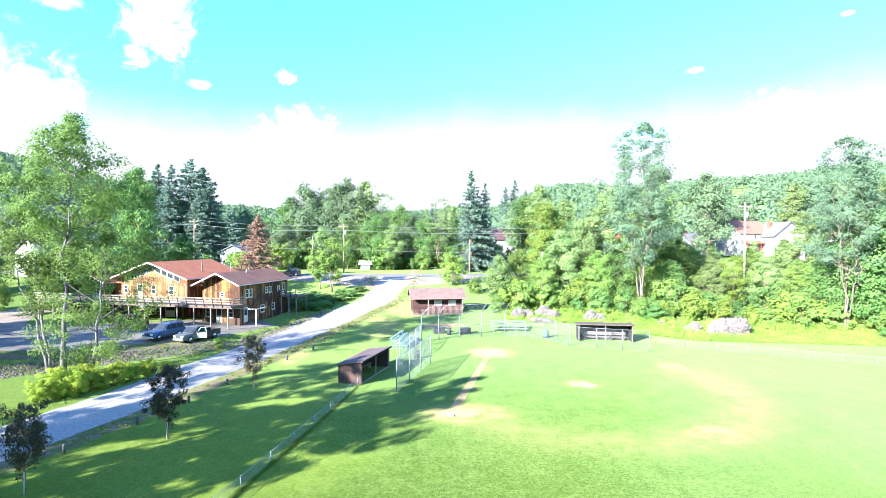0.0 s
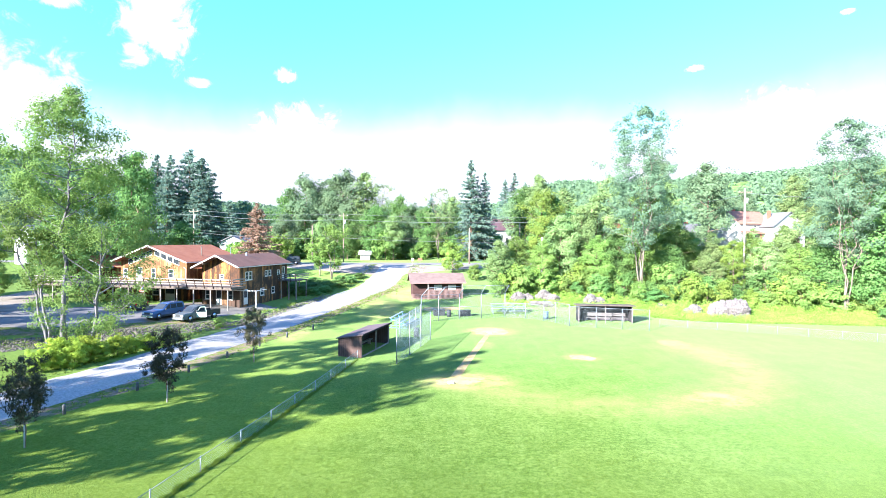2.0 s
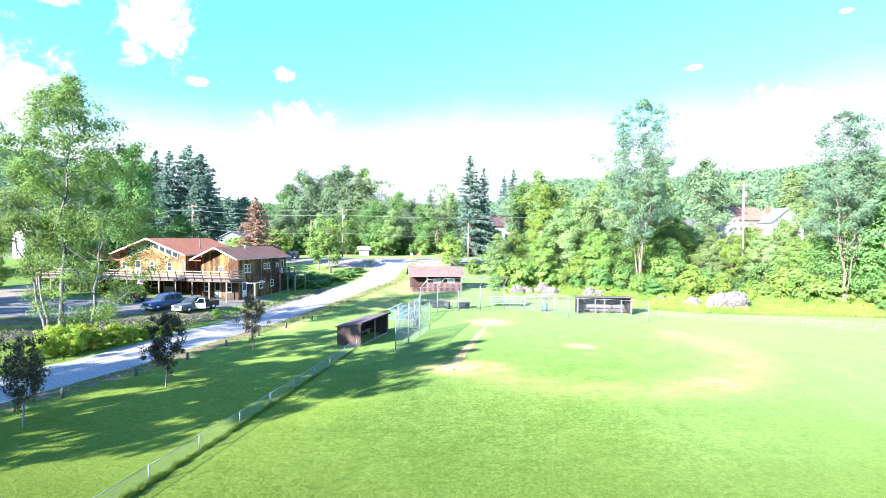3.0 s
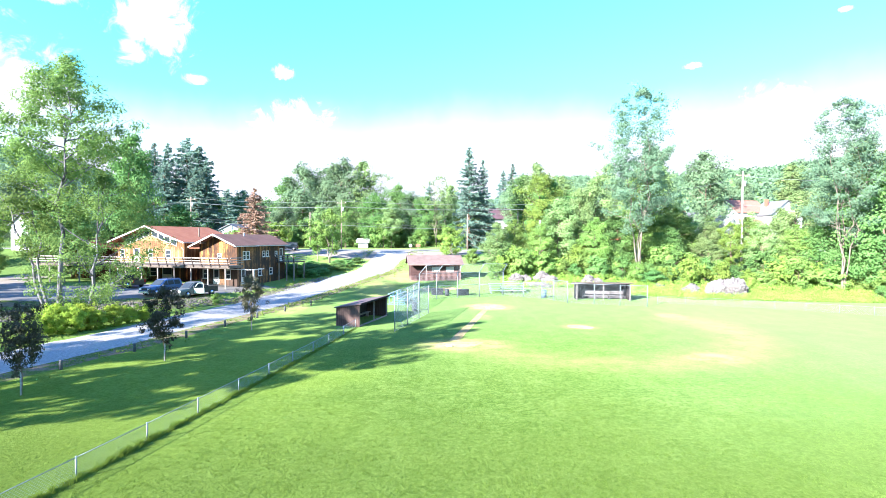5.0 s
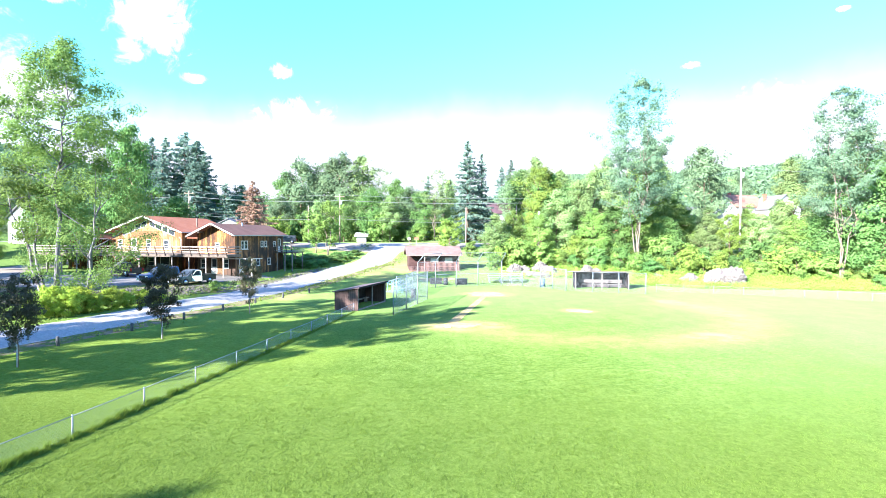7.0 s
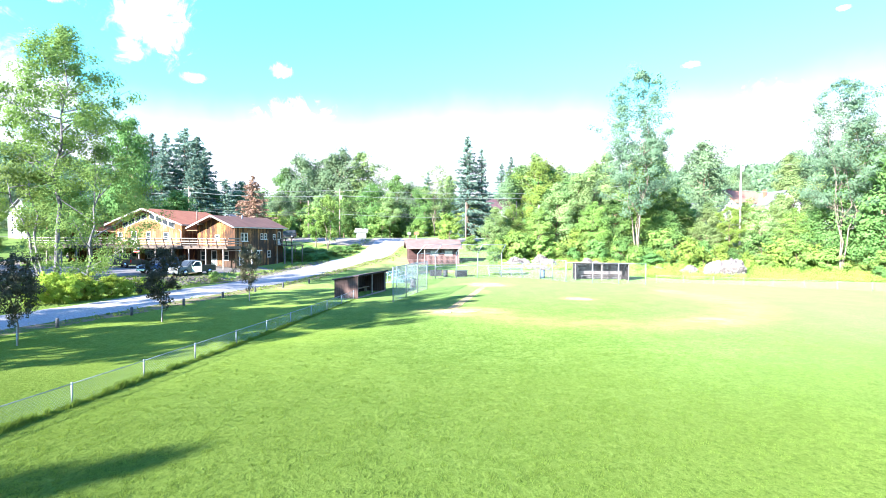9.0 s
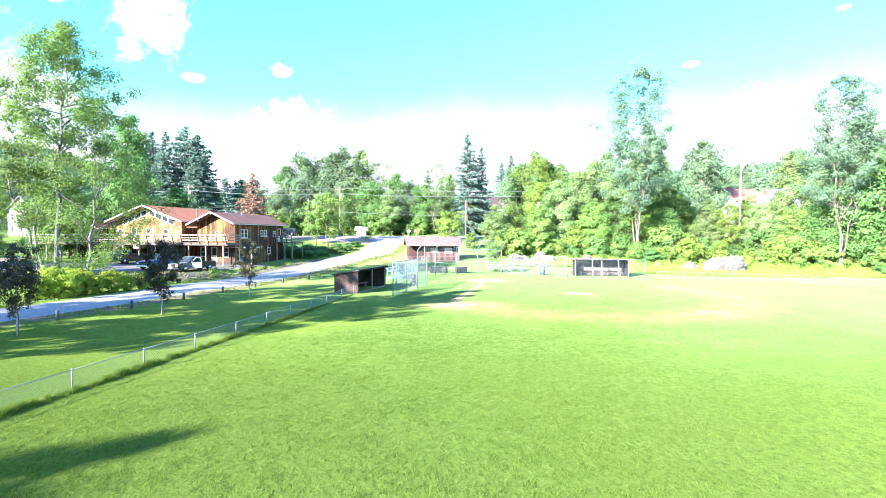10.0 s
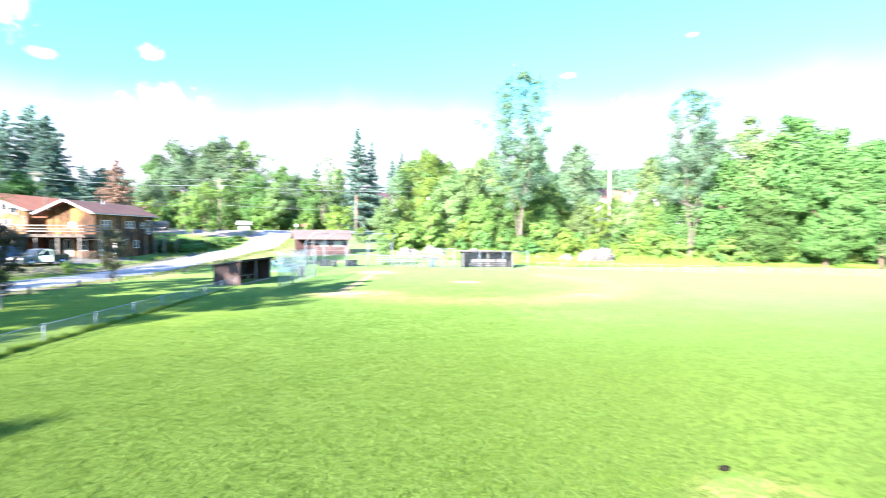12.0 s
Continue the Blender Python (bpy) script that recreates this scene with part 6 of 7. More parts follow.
    br = Mesh().beam((0, 0, -0.1), (0, -0.38, 1.18), 0.10, 0.10).data("rail_bracket", BRACKET)
    for i in range(25):
        part("rail_bracket", br, None, deck, at=Matrix.Translation((-31.2 + i * 1.335, -3.06, fl + 0.02)))
    for zz in (0.30, 0.62, 0.98):
        part("rail_board", Mesh().box(0.99 + zz * 0.2, -3.2, fl + 0.1 + zz, 1.04 + zz * 0.2, -0.2, fl + 0.24 + zz), RAILW, deck)
    # side deck at the back of the right wing
    d2 = part("deck", Mesh().box(0.04, 10.0, fl, 3.1, 13.6, fl + 0.14), DECKW, th, "small side deck on tall posts")
    for x, y in ((0.4, 10.15), (1.7, 10.15), (2.95, 10.15), (2.95, 13.4), (1.7, 13.4)):
        part("deck_post", Mesh().box(x - 0.07, y - 0.07, -1.2, x + 0.07, y + 0.07, fl - 0.002), STAKE, d2)
    for zz in (0.35, 0.7, 1.0):
        part("rail_board", Mesh().box(0.1, 9.9 - zz * 0.2, fl + zz, 3.2, 9.95 - zz * 0.2, fl + zz + 0.12), RAILW, d2)
        part("rail_board", Mesh().box(3.15 + zz * 0.2, 10.0, fl + zz, 3.2 + zz * 0.2, 13.6, fl + zz + 0.12), RAILW, d2)
    for i in range(4):
        part("rail_bracket", br, None, d2, at=Matrix.Translation((0.3 + i * 0.92, 9.98, fl + 0.02)))
    # white frame at the lower side door
    pf = Mesh()
    pf.beam((-1.6, -0.6, 2.12), (2.9, -0.6, 2.12), 0.10), pf.beam((2.9, -0.6, -0.2), (2.9, -0.6, 2.07), 0.16), pf.beam((2.9, -0.55, 2.12), (2.9, 1.9, 2.12), 0.10)
    part("entrance_post", pf, BARGE, th, "white painted entrance post and beam")


lodge()
flag = thing("flag", "small striped red and white flag hanging from the deck rail", "flag", "", LODGE @ pose(-12.8, -3.32, 1.83))
for i in range(7):
    part("stripe", Mesh().box(-0.45, -0.012, i * 0.09, 0.45 if i < 3 else 0.02, 0.012, i * 0.09 + 0.086), RED_PAINT if i % 2 == 0 else TRIM, flag)
part("canton", Mesh().box(0.024, -0.012, 0.27, 0.45, 0.012, 0.626), BLUECAR, flag, "dark blue corner panel")
part("flag_rod", Mesh().tube([(-0.5, 0.0, 0.66), (0.5, 0.0, 0.66)], [0.018, 0.018], 8), GALV, flag, "", True)
part("flag_hook", Mesh().tube([(0, 0.0, 0.66), (0, 0.3, 0.75)], [0.014, 0.014], 6), GALV, flag, "", True)
dish = thing("satellite_dish", "white satellite dish on the deck rail", "satellite dish", "", LODGE @ pose(-20.4, -3.35, 3.18))
dm = Mesh()
dm.tube([(0, 0.25, 0.35), (0, 0.08, 0.35), (0, -0.02, 0.35)], [0.08, 0.40, 0.52], 18)
part("reflector", dm, TRIM, dish, "", True)
part("mount", Mesh().tube([(0, 0.3, -0.4), (0, 0.28, 0.35)], [0.03, 0.03], 8), GALV, dish, "", True)


# ---------------------------------------------------------------- vehicles
def wheel(parent, x, y, r=0.36, wd=0.24):
    t = part("wheel", Mesh().tube([(x, y - wd / 2, r), (x, y - wd / 2 + 0.03, r), (x, y + wd / 2 - 0.03, r), (x, y + wd / 2, r)], [r * 0.9, r, r, r * 0.9], 20), TYRE, parent, "black rubber tyre", True)
    part("rim", Mesh().tube([(x, y - wd / 2 - 0.012, r), (x, y + wd / 2 + 0.012, r)], [r * 0.6, r * 0.6], 14), CHROME, t, "bright wheel rim", True)


def shell(sections, belt=0.55):
    """A body from cross sections (x, half width low, half width high, z low, z high), lofted with rounded shoulders."""
    m = Mesh()
    for x, wl, wh, zl, zh in sections:
        m.v += [(x, -wl, zl), (x, -wl, lerp(zl, zh, belt)), (x, -wh, zh - 0.04), (x, -wh + 0.1, zh), (x, wh - 0.1, zh), (x, wh, zh - 0.04), (x, wl, lerp(zl, zh, belt)), (x, wl, zl)]
    n = len(sections)
    m.f = [(i * 8 + j, i * 8 + (j + 1) % 8, (i + 1) * 8 + (j + 1) % 8, (i + 1) * 8 + j) for i in range(n - 1) for j in range(8)]
    m.f += [tuple(range(8))[::-1], tuple((n - 1) * 8 + j for j in range(8))]
    return m


def side_panes(parent, spans, y_low, y_high, z0, z1):
    for sgn in (-1, 1):
        for (a, b), (c, d) in spans:
            m = Mesh()
            vs = [(a, sgn * (y_low + 0.006), z0), (b, sgn * (y_low + 0.006), z0), (d, sgn * (y_high + 0.012), z1), (c, sgn * (y_high + 0.012), z1)]
            vs += [(x, y - sgn * 0.03, z) for x, y, z in vs]
            m.add(vs, [(0, 1, 2, 3), (7, 6, 5, 4), (0, 4, 5, 1), (1, 5, 6, 2), (2, 6, 7, 3), (3, 7, 4, 0)])
            part("side_window", m, GLASS, parent, "dark glass")


def front_bits(th, x, half, z, rear=None):
    for s in (-1, 1):
        part("headlight", Mesh().box(x - 0.06, s * (half - 0.22) - 0.17, z, x + 0.02, s * (half - 0.22) + 0.17, z + 0.2), LAMPG, th)
        if rear is not None:
            part("tail_light", Mesh().box(rear - 0.02, s * (half - 0.1) - 0.08, z, rear + 0.05, s * (half - 0.1) + 0.08, z + 0.35), REDLENS, th)
    part("grille", Mesh().box(x - 0.05, -half + 0.45, z - 0.02, x + 0.012, half - 0.45, z + 0.2), PLASTIC, th)
    part("bumper", Mesh().box(x - 0.1, -half + 0.03, z - 0.34, x + 0.1, half - 0.03, z - 0.12, None, 0.03), CHROME, th)


def suv(at, paint, label):
    th = thing("suv", label, "car", "parked vehicles", at)
    part("body", shell([(-2.3, 0.80, 0.78, 0.36, 1.0), (-2.2, 0.88, 0.84, 0.3, 1.06), (0.85, 0.90, 0.86, 0.28, 1.06), (2.05, 0.88, 0.80, 0.3, 0.98), (2.3, 0.80, 0.72, 0.36, 0.9)]), paint, th)
    part("cabin", shell([(-2.2, 0.84, 0.70, 1.0, 1.62), (-2.05, 0.85, 0.72, 1.0, 1.74), (-0.2, 0.85, 0.72, 1.0, 1.74), (0.12, 0.85, 0.70, 1.0, 1.66), (0.85, 0.84, 0.78, 0.98, 1.09)], 0.12), paint, th)
    side_panes(th, [((-2.0, -1.15), (-1.9, -1.12)), ((-1.05, -0.25), (-1.03, -0.25)), ((-0.15, 0.55), (-0.15, 0.02))], 0.85, 0.745, 1.10, 1.60)
    part("windscreen", Mesh().add([(0.86, -0.72, 1.11), (0.86, 0.72, 1.11), (0.17, 0.63, 1.67), (0.17, -0.63, 1.67), (0.80, -0.72, 1.07), (0.80, 0.72, 1.07), (0.12, 0.63, 1.61), (0.12, -0.63, 1.61)],
                                  [(0, 1, 2, 3), (7, 6, 5, 4), (0, 4, 5, 1), (1, 5, 6, 2), (2, 6, 7, 3), (3, 7, 4, 0)]), GLASS, th)
    part("rear_window", Mesh().box(-2.25, -0.62, 1.12, -2.2, 0.62, 1.58), GLASS, th)
    for s in (-0.885, 0.885):
        part("sill_cladding", Mesh().box(-1.0, s - 0.03, 0.27, 1.05, s + 0.03, 0.5), PLASTIC, th, "grey plastic sill cladding")
        part("mirror", Mesh().box(0.52, s * 1.1 - 0.08, 1.02, 0.64, s * 1.1 + 0.08, 1.18), PLASTIC, th)
    for s in (-0.6, 0.6):
        part("roof_rail", Mesh().tube([(-1.9, s, 1.79), (-0.25, s, 1.79)], [0.025, 0.025], 6), PLASTIC, th)
    front_bits(th, 2.3, 0.85, 0.66, -2.33)
    for x in (-1.4, 1.45):
        for y in (-0.8, 0.8):
            wheel(th, x, y)


def pickup(at, paint, doorpaint, label, ajar=0):
    th = thing("pickup_truck", label, "truck", "parked vehicles", at)
    part("body", shell([(-0.55, 0.88, 0.86, 0.36, 1.06), (1.0, 0.90, 0.86, 0.34, 1.08), (2.35, 0.88, 0.80, 0.36, 1.02), (2.6, 0.80, 0.74, 0.42, 0.94)]), paint, th)
    part("cabin", shell([(-0.5, 0.84, 0.68, 1.0, 1.70), (-0.35, 0.85, 0.70, 1.0, 1.76), (0.5, 0.85, 0.70, 1.0, 1.74), (0.7, 0.85, 0.68, 1.0, 1.66), (1.4, 0.84, 0.78, 1.0, 1.1)], 0.12), paint, th)
    bed = Mesh()
    bed.box(-2.65, -0.9, 0.42, -0.57, -0.82, 1.1), bed.box(-2.65, 0.82, 0.42, -0.57, 0.9, 1.1), bed.box(-2.65, -0.818, 0.42, -2.57, 0.818, 1.08), bed.box(-2.565, -0.818, 0.5, -0.57, 0.818, 0.58)
    part("bed", bed, BLACKCAR, th, "dark green-black cargo bed")
    for s in (-1, 1):
        door = part("door", Mesh().box(-1.14, -0.02, 0.46, 0, 0.02, 1.07), doorpaint, th, "pale mint-green replacement door" if ajar else "", at=pose(0.86, s * 0.915, 0, 0, 0, -ajar if s > 0 else 0))
        if ajar and s > 0:
            wf = Mesh()
            wf.beam((-1.1, 0, 1.07), (-1.0, 0, 1.66), 0.06), wf.beam((-1.0, 0, 1.66), (-0.45, 0, 1.66), 0.06), wf.beam((-0.45, 0, 1.66), (-0.03, 0, 1.07), 0.06)
            part("window_frame", wf, doorpaint, door)
            part("door_handle", Mesh().box(-1.05, 0.022, 0.92, -0.9, 0.045, 0.97), PLASTIC, door)
    side_panes(th, [((-0.3, 1.02), (-0.3, 0.55))], 0.85, 0.735, 1.12, 1.62)
    part("windscreen", Mesh().add([(1.42, -0.72, 1.12), (1.42, 0.72, 1.12), (0.75, 0.62, 1.67), (0.75, -0.62, 1.67), (1.36, -0.72, 1.08), (1.36, 0.72, 1.08), (0.7, 0.62, 1.61), (0.7, -0.62, 1.61)],
                                  [(0, 1, 2, 3), (7, 6, 5, 4), (0, 4, 5, 1), (1, 5, 6, 2), (2, 6, 7, 3), (3, 7, 4, 0)]), GLASS, th)
    part("rear_window", Mesh().box(-0.55, -0.6, 1.15, -0.5, 0.6, 1.6), GLASS, th)
    front_bits(th, 2.6, 0.85, 0.70, -2.68)
    for s in (-1, 1):
        part("mirror", Mesh().box(0.86, s * 1.0 - 0.09, 1.1, 0.96, s * 1.0 + 0.09, 1.3), PLASTIC, th)
    for x in (-1.75, 1.65):
        for y in (-0.8, 0.8):
            wheel(th, x, y, 0.39)


def stand(x, y):
    return height(x, y) + 0.055


pickup(pose(-29.7, 61.7, stand(-29.7, 61.7), 0, 0, 246), SILVER, MINT, "old grey pickup with an open pale green door and dark bed", 58)
suv(pose(-33.6, 61.6, stand(-33.6, 61.6), 0, 0, 250), BLUECAR, "metallic blue estate suv parked before the lodge")
pickup(pose(-40.9, 66.8, stand(-40.9, 66.8), 0, 0, 152), BLACKCAR, BLACKCAR, "dark pickup truck parked in the shade of the deck")
suv(pose(-34.5, 114.6, stand(-34.5, 114.6), 0, 0, 190), BLACKCAR, "black car parked beside the street")


# ---------------------------------------------------------------- stones and boulders
def rock(m, x, y, z, sx, sy, sz, seed):
    """One uneven stone with flat facets."""
    g = random.Random(seed)
    t = (1 + 5 ** 0.5) / 2
    vs = [(-1, t, 0), (1, t, 0), (-1, -t, 0), (1, -t, 0), (0, -1, t), (0, 1, t), (0, -1, -t), (0, 1, -t), (t, 0, -1), (t, 0, 1), (-t, 0, -1), (-t, 0, 1)]
    fs = [(0, 11, 5), (0, 5, 1), (0, 1, 7), (0, 7, 10), (0, 10, 11), (1, 5, 9), (5, 11, 4), (11, 10, 2), (10, 7, 6), (7, 1, 8), (3, 9, 4), (3, 4, 2), (3, 2, 6), (3, 6, 8), (3, 8, 9), (4, 9, 5), (2, 4, 11), (6, 2, 10), (8, 6, 7), (9, 8, 1)]
    a = g.uniform(0, 6.3)
    out = []
    for p in vs:
        k = g.uniform(0.72, 1.12) / 1.9
        px, py, pz = p[0] * k * sx, p[1] * k * sy, p[2] * k * sz
        out.append((x + px * math.cos(a) - py * math.sin(a), y + px * math.sin(a) + py * math.cos(a), z + pz))
    return m.add(out, fs)


def weathered(sx, sy, sz, lift, seed):
    """A large boulder: a ball broken into ledges and pits at three scales."""
    bm = bmesh.new()
    bmesh.ops.create_icosphere(bm, subdivisions=5, radius=1.0)
    m, o = Mesh(), Vector((seed * 3.7, seed * 1.9, 0))
    for v in bm.verts:
        c = v.co
        k = 1 + 0.42 * noise.noise(c * 1.2 + o) + 0.30 * abs(noise.noise(c * 3.1 + o)) + 0.15 * noise.noise(c * 8.0 + o) + 0.08 * noise.noise(c * 19.0 + o)
        m.v.append((c.x * k * sx, c.y * k * sy, c.z * k * sz + lift))
    m.f = [tuple(q.index for q in f.verts) for f in bm.faces]
    bm.free()
    return m


bank = Mesh()
g = random.Random(3)
count = 0
while count < 4200:
    t = g.uniform(0, 1)
    if t < 0.55:
        px, py = lerp(-42.5, -25.4, t / 0.55), lerp(46.3, 62.3, t / 0.55)
        nx, ny = -0.683, 0.73
    else:
        px, py = lerp(-25.4, -19.0, (t - 0.55) / 0.45), lerp(62.3, 84.2, (t - 0.55) / 0.45)
        nx, ny = -0.946, 0.325
    s = g.uniform(-1.1, 1.0)
    x, y = px + nx * s, py + ny * s
    d = g.uniform(0.07, 0.17)
    rock(bank, x, y, height(x, y) + d * 0.12, d, d * g.uniform(0.7, 1.1), d * g.uniform(0.5, 0.8), count)
    count += 1
stuff("stone_bank", bank.data("stone_bank", STONE), None, "bank of piled grey field stones below the car park", "stones")
for i, (x, y, sx, sy, sz, n) in enumerate(((37.4, 70.6, 2.6, 1.5, 2.7, 0), (39.6, 70.0, 2.4, 1.5, 3.1, 1), (34.6, 72.4, 1.9, 1.0, 1.7, 2), (11.2, 81.2, 1.7, 1.2, 1.9, 3), (12.8, 81.6, 1.5, 1.1, 1.6, 4), (15.4, 81.8, 2.0, 1.2, 2.0, 5), (16.8, 81.0, 1.7, 1.1, 1.5, 6),
                                         (14.6, 78.6, 2.7, 1.4, 0.9, 7), (22.3, 79.8, 1.7, 1.1, 1.8, 8), (23.6, 79.4, 1.2, 0.9, 1.4, 9), (32.0, 76.5, 1.2, 0.9, 1.1, 10), (38.7, 71.2, 2.6, 1.3, 3.3, 11))):
    th = thing("boulder", "pale pinkish boulder half hidden in weeds", "boulder", "boulders under the woods", pose(x, y, height(x, y)))
    m = weathered(sx * 0.62, sy * 0.60, sz * 0.55, 0.20 * sz, 300 + n)
    part("stone", m, PALE_ROCK, th)


# ---------------------------------------------------------------- poles and cables
def utility_pole(x, y, top, mat=None, arm=True, label="weathered wooden utility pole with a crossarm"):
    z = height(x, y)
    th = thing("utility_pole", label, "pole", "utility poles", pose(x, y, z))
    h = top - z
    part("pole", Mesh().tube([(0, 0, -0.3), (0, 0, h)], [0.18, 0.12], 10), mat or POLE, th, "", True)
    if arm:
        part("crossarm", Mesh().box(-1.2, -0.16, h - 0.75, 1.2, -0.06, h - 0.62), POLE, th)
        for dx in (-1.05, 1.05):
            part("insulator", Mesh().tube([(dx, -0.11, h - 0.618), (dx, -0.11, h - 0.45)], [0.05, 0.04], 8), TRIM, th)
        part("transformer", Mesh().tube([(0.38, 0, h - 2.6), (0.38, 0, h - 1.7)], [0.22, 0.22], 12), GREYW, th, "grey transformer drum", True)


utility_pole(-67.6, 139, 18.6)
utility_pole(-25.2, 128, 17.0)
utility_pole(-31.9, 124, 13.9, arm=False, label="plain weathered wooden pole beside the street")
utility_pole(5.4, 118, 13.2, arm=False, label="plain weathered wooden pole beside the street")
utility_pole(16.7, 90, 11.0, PALEPOLE, False, "sun-bleached bare wooden pole among the trees")
utility_pole(20.3, 142, 15.2, arm=False, label="dark wooden pole beside the houses")
utility_pole(52.4, 91.3, 19.7, PALEPOLE, True, "tall sun-bleached utility pole above the trees")
utility_pole(44.0, 125, 17.0)


def cable(p, q, sag, r, mat, label="sagging overhead cable between the poles"):
    p, q = Vector(p), Vector(q)
    th = thing("overhead_cable", label, "cable", "overhead cables", Matrix.Translation(p))
    pts = [(q - p) * t - Vector((0, 0, sag * 4 * t * (1 - t))) for t in [i / 14 for i in range(15)]]
    part("line", Mesh().tube(pts, [r] * 15, 5), mat, th, "", True)


for z0, z1, z2, r, mt in ((18.3, 16.8, 16.9, 0.022, PALECABLE), (17.1, 15.4, 15.9, 0.036, PALECABLE), (15.9, 14.2, 14.5, 0.018, CABLE), (13.1, 11.5, 11.6, 0.03, CABLE), (12.4, 10.9, 11.0, 0.022, PALECABLE)):
    cable((-67.6, 139, z0), (-25.2, 128, z1), 0.7, r, mt)
    cable((-25.2, 128, z1), (44, 125, z2), 1.0, r, mt)
cable((-67.6, 139, 17.1), (-150, 172, 19), 0.8, 0.034, PALECABLE)
cable((52.4, 91.3, 18.6), (30, 112, 15.5), 0.6, 0.022, PALECABLE)
cable((52.4, 91.3, 18.9), (90, 88, 18.5), 0.9, 0.022, PALECABLE)
cable((52.4, 91.3, 13.8), (96, 84, 13.5), 0.9, 0.02, PALECABLE)


# ---------------------------------------------------------------- houses across the street
def cottage(x, y, turn, wide, deep, wall_h, roof_h, wallmat, roofmat, label, cols=3, floors=2, gable_front=False, porch=False, z=None):
    zz = height(x, y) if z is None else z
    th = thing("house", label, "house", "village houses", pose(x, y, zz, 0, 0, turn))
    x0, x1, y0, y1 = -wide / 2, wide / 2, 0.0, deep
    holes = []
    for f in range(floors):
        for c in range(cols):
            cx = lerp(x0, x1, (c + 0.5) / cols)
            holes.append((cx - 0.45, cx + 0.45, f * 2.7 + 0.9, f * 2.7 + 2.2))
    part("wall", wall_open(Mesh(), x0, x1, -1.0, wall_h, y0, y0 + 0.2, holes), wallmat, th)
    for a, b, c, d in holes:
        window_in(th, a, b, c, d, Matrix.Translation((0, y0, 0)), 0.2)
    part("wall", Mesh().box(x0, y0 + 0.203, -1, x0 + 0.2, y1, wall_h), wallmat, th)
    part("wall", Mesh().box(x1 - 0.2, y0 + 0.203, -1, x1, y1, wall_h), wallmat, th)
    part("wall", Mesh().box(x0 + 0.203, y1 - 0.2, -1, x1 - 0.203, y1, wall_h), wallmat, th)
    r, e = Mesh(), 0.5
    if gable_front:
        for yy in (y0, y1 - 0.2):
            part("gable", Mesh().prism([(x0, wall_h), (x1, wall_h), (0, wall_h + roof_h - 0.1)], yy, yy + 0.2), wallmat, th)
        k = roof_h / (wide / 2)
        roof_slab(r, (x0 - e, y0 - e, wall_h - e * k + 0.15), (0, y0 - e, wall_h + roof_h + 0.15), (0, y1 + e, wall_h + roof_h + 0.15), (x0 - e, y1 + e, wall_h - e * k + 0.15), 0.2)
        roof_slab(r, (0.003, y0 - e, wall_h + roof_h + 0.15), (x1 + e, y0 - e, wall_h - e * k + 0.15), (x1 + e, y1 + e, wall_h - e * k + 0.15), (0.003, y1 + e, wall_h + roof_h + 0.15), 0.2)
    else:
        flip = Matrix(((0, 1, 0, 0), (1, 0, 0, 0), (0, 0, 1, 0), (0, 0, 0, 1)))
        for xx in (x0, x1 - 0.2):
            part("gable", Mesh().prism([(y0, wall_h), (y1, wall_h), (deep / 2, wall_h + roof_h - 0.1)], xx, xx + 0.2, flip), wallmat, th)
        k = roof_h / (deep / 2)
        roof_slab(r, (x0 - e, y0 - e, wall_h - e * k + 0.15), (x1 + e, y0 - e, wall_h - e * k + 0.15), (x1 + e, deep / 2, wall_h + roof_h + 0.15), (x0 - e, deep / 2, wall_h + roof_h + 0.15), 0.2)
        roof_slab(r, (x0 - e, deep / 2 + 0.003, wall_h + roof_h + 0.15), (x1 + e, deep / 2 + 0.003, wall_h + roof_h + 0.15), (x1 + e, y1 + e, wall_h - e * k + 0.15), (x0 - e, y1 + e, wall_h - e * k + 0.15), 0.2)
    part("roof", r, roofmat, th)
    if wide > 4:
        part("chimney", Mesh().box(x0 * 0.4 - 0.35, deep * 0.6, wall_h, x0 * 0.4 + 0.35, deep * 0.6 + 0.7, wall_h + roof_h + 0.7), BRICKR, th)
    if porch:
        rail = part("porch", Mesh().box(x0 + 0.5, -2.2, 0.0, x1 - 0.5, -0.003, 0.25), DECKW, th)
        for i in range(5):
            px = lerp(x0 + 0.6, x1 - 0.6, i / 4)
            part("porch_post", Mesh().box(px - 0.09, -2.15, 0.252, px + 0.09, -1.97, 2.6), RED_PAINT, rail)
        part("porch_rail", Mesh().box(x0 + 0.6, -2.12, 0.9, x1 - 0.6, -2.02, 1.05), RED_PAINT, rail)
        pr = Mesh()
        roof_slab(pr, (x0 + 0.2, -2.6, 2.62), (x1 - 0.2, -2.6, 2.62), (x1 - 0.2, -0.01, 3.4), (x0 + 0.2, -0.01, 3.4), 0.15)
        part("porch_roof", pr, roofmat, rail)


cottage(16.0, 150, 12, 9.5, 9, 4.6, 3.0, WHITEW, ROOFP, "house with a steep plum roof and a row of white windows", 5, 1, False, False, 9.0)
cottage(26.0, 146, -5, 6.0, 7, 3.0, 2.2, WHITEW, ROOFG, "small white house behind the trees", 2, 1)
cottage(88.0, 148, 14, 10.5, 9, 5.6, 3.4, WHITEW, ROOFT, "white house with a faded red roof and a red porch", 3, 2, False, True, 10.0)
cottage(94.5, 143, 5, 9.0, 9, 6.0, 3.6, WHITEW, ROOFG, "white gabled house behind the trees", 2, 2, True, False, 8.8)
cottage(74.0, 150, 10, 8.0, 8, 3.2, 2.2, WHITEW, ROOFG, "low white house under the trees", 3, 1, False, False, 10.0)
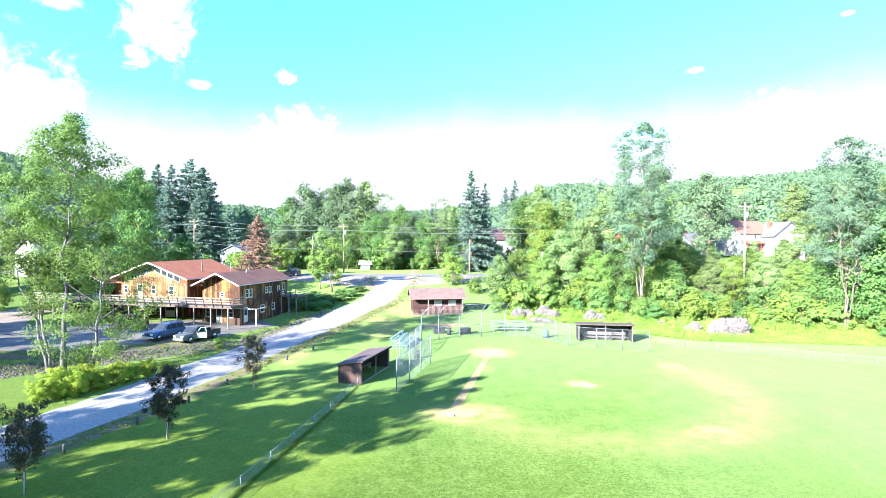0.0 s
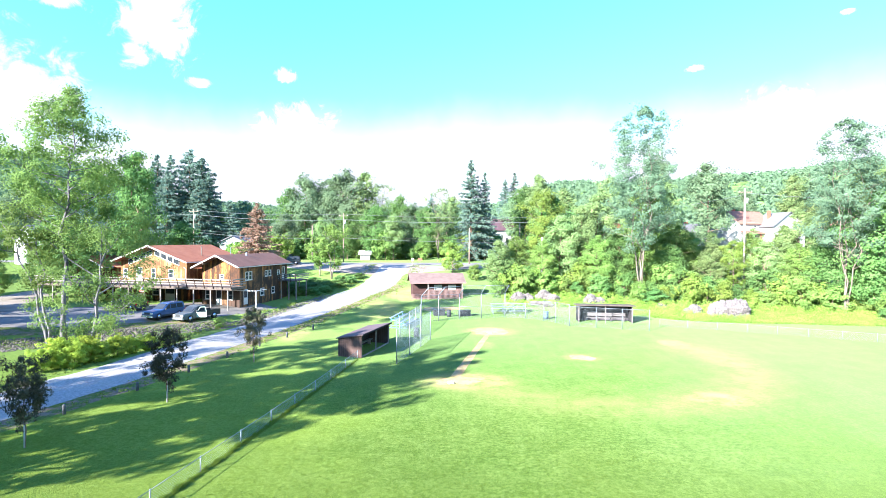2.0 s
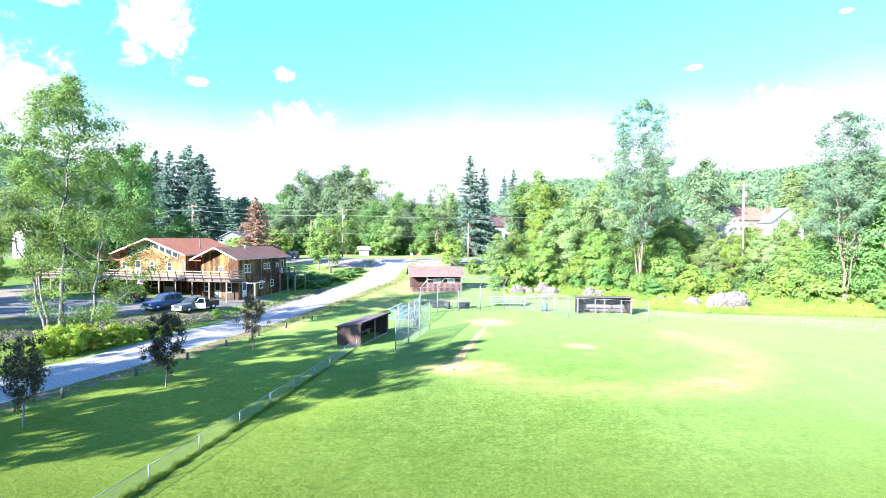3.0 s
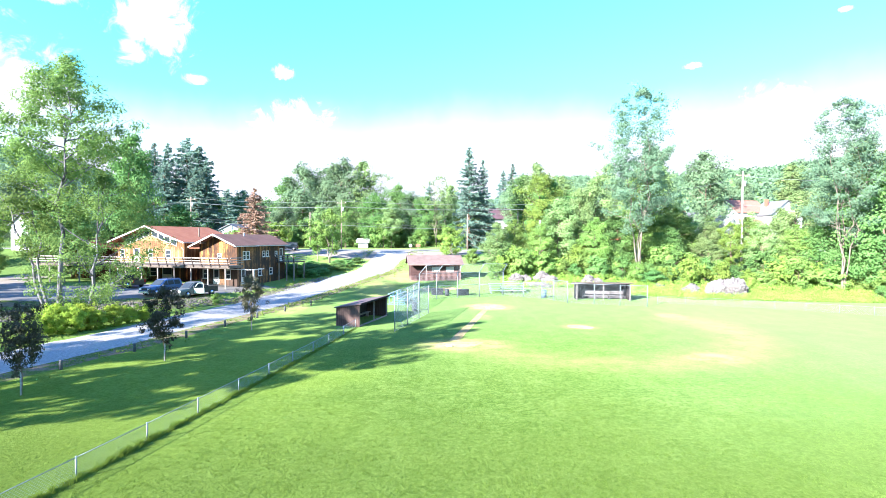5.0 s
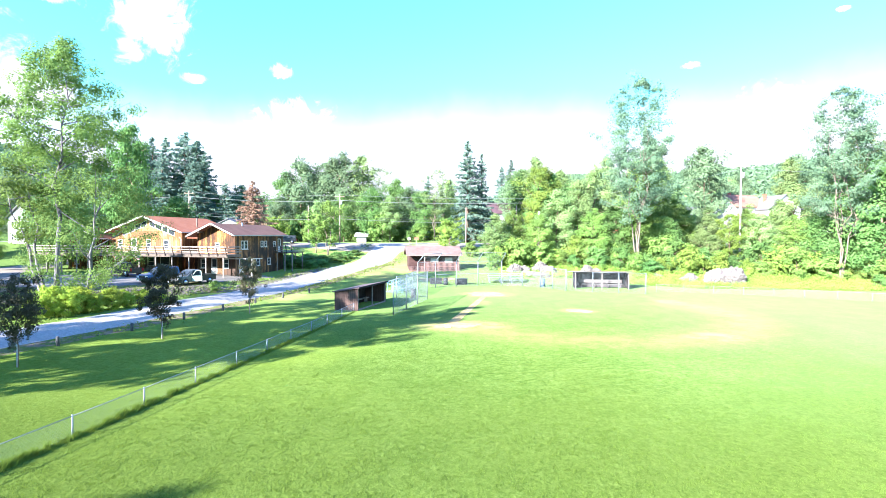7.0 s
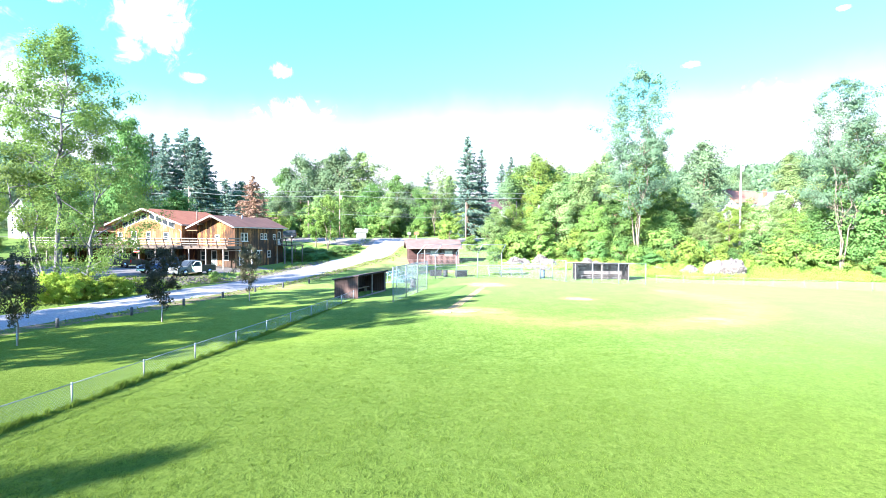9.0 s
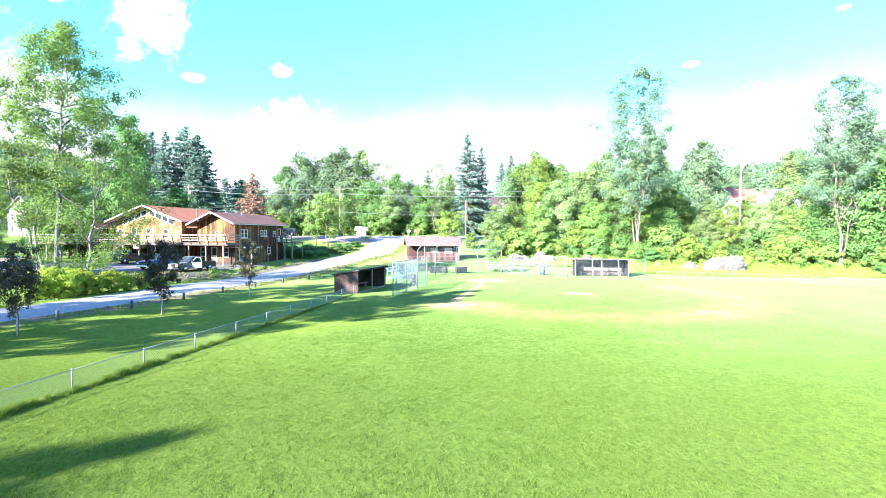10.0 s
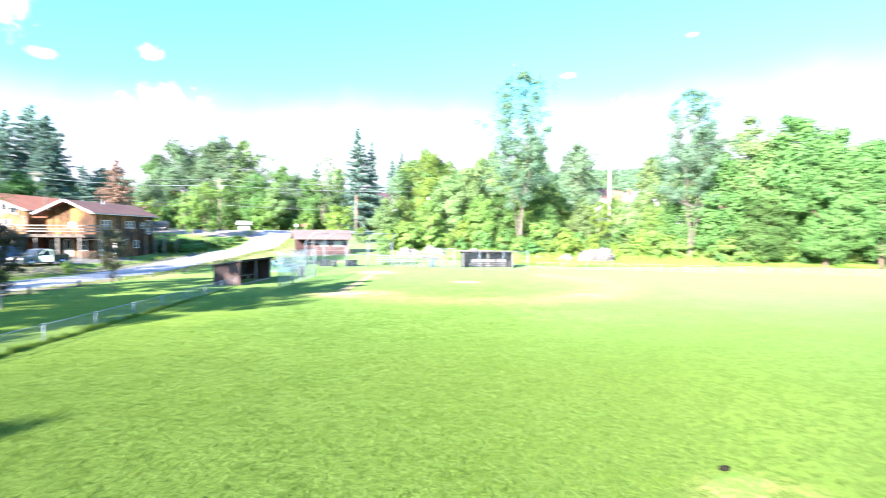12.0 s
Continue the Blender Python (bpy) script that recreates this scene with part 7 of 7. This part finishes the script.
cottage(116.0, 143, 0, 9.0, 9, 5.4, 3.2, WHITEW, ROOFT, "white house with a tan roof behind the trees", 3, 2, True, False, 9.0)
cottage(48.0, 146, 0, 9.0, 8, 5.0, 3.0, BRICKR, ROOFT, "brick-red house hidden behind the trees", 3, 2, True)
cottage(-60.5, 147, -10, 8.0, 8, 4.6, 1.8, WHITEW, ROOFG, "white gabled house behind the hedgerow", 3, 2, True)
cottage(-50.0, 152, -6, 9.5, 7, 2.9, 1.6, GREYW, ROOFG, "low grey house across the street", 4, 1)
cottage(-90.5, 112, -20, 9.0, 9, 5.6, 3.0, WHITEW, ROOFG, "white house half hidden behind the willows", 3, 2, True)
cottage(-21.6, 139, 0, 2.5, 2.2, 1.7, 0.6, WHITEW, WHITEW, "small white hut beside the street", 0, 1, False, False, height(-21.6, 139) + 0.1)
cottage(6.8, 139, -4, 4.6, 5.0, 2.5, 1.2, WHITEW, ROOFG, "white garage under the spruces", 2, 1)

for i, (x, y, mt, lab) in enumerate(((-7.2, 113.2, TRIM, "white mailbox on a post beside the lane"), (-5.6, 113.6, BRICKR, "red-brown newspaper box on a post beside the lane"))):
    th = thing("mailbox", lab, "mailbox", "", pose(x, y, height(x, y)))
    part("post", Mesh().box(-0.05, -0.05, -0.2, 0.05, 0.05, 1.05), STAKE, th)
    part("box", Mesh().prism([(-0.28 - 0.2 * i, 1.052), (0.28 + 0.2 * i, 1.052), (0.28 + 0.2 * i, 1.5), (0.15, 1.62), (-0.15, 1.62), (-0.28 - 0.2 * i, 1.5)], -0.3, 0.3), mt, th)


# ---------------------------------------------------------------- far woods on the hills
rng = np.random.default_rng(17)
cs, ds, sz = [], [], []
made = 0
while made < 6000:
    a = radians(rng.uniform(-56, 66))
    r = 190 + 850 * rng.uniform(0, 1) ** 0.8
    x, y = r * math.sin(a), r * math.cos(a)
    if r < 240 and abs(math.degrees(a)) < 5:
        continue
    z = height(x, y)
    w_ = rng.uniform(4.8, 7.6) * (0.8 if r < 300 else 1.0)
    n = 34
    d = ball(rng, n)
    d[:, 2] = np.abs(d[:, 2]) * 1.1 - 0.2
    cs.append(np.array([x, y, z + w_ * 0.9]) + d * w_ * np.array([1, 1, 1.15]) * rng.uniform(0.7, 1.05, (n, 1)))
    ds.append(d)
    sz.append(np.full(n, w_ * 0.52))
    made += 1
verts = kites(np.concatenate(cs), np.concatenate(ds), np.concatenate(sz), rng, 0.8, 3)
stuff("hill_woods", leaf_data("hill_woods", verts, L_FAR_HAZE, 3), None, "dense green woods covering the far hills", "woods")

th = thing("clod", "dark clod of earth lying on the outfield grass", "clod", "", pose(7.12, 8.2, 0.0))
cm = Mesh()
rock(cm, 0, 0, 0.035, 0.115, 0.08, 0.08, 900), rock(cm, 0.06, 0.02, 0.025, 0.065, 0.05, 0.055, 901)
part("earth", cm, EARTH, th)
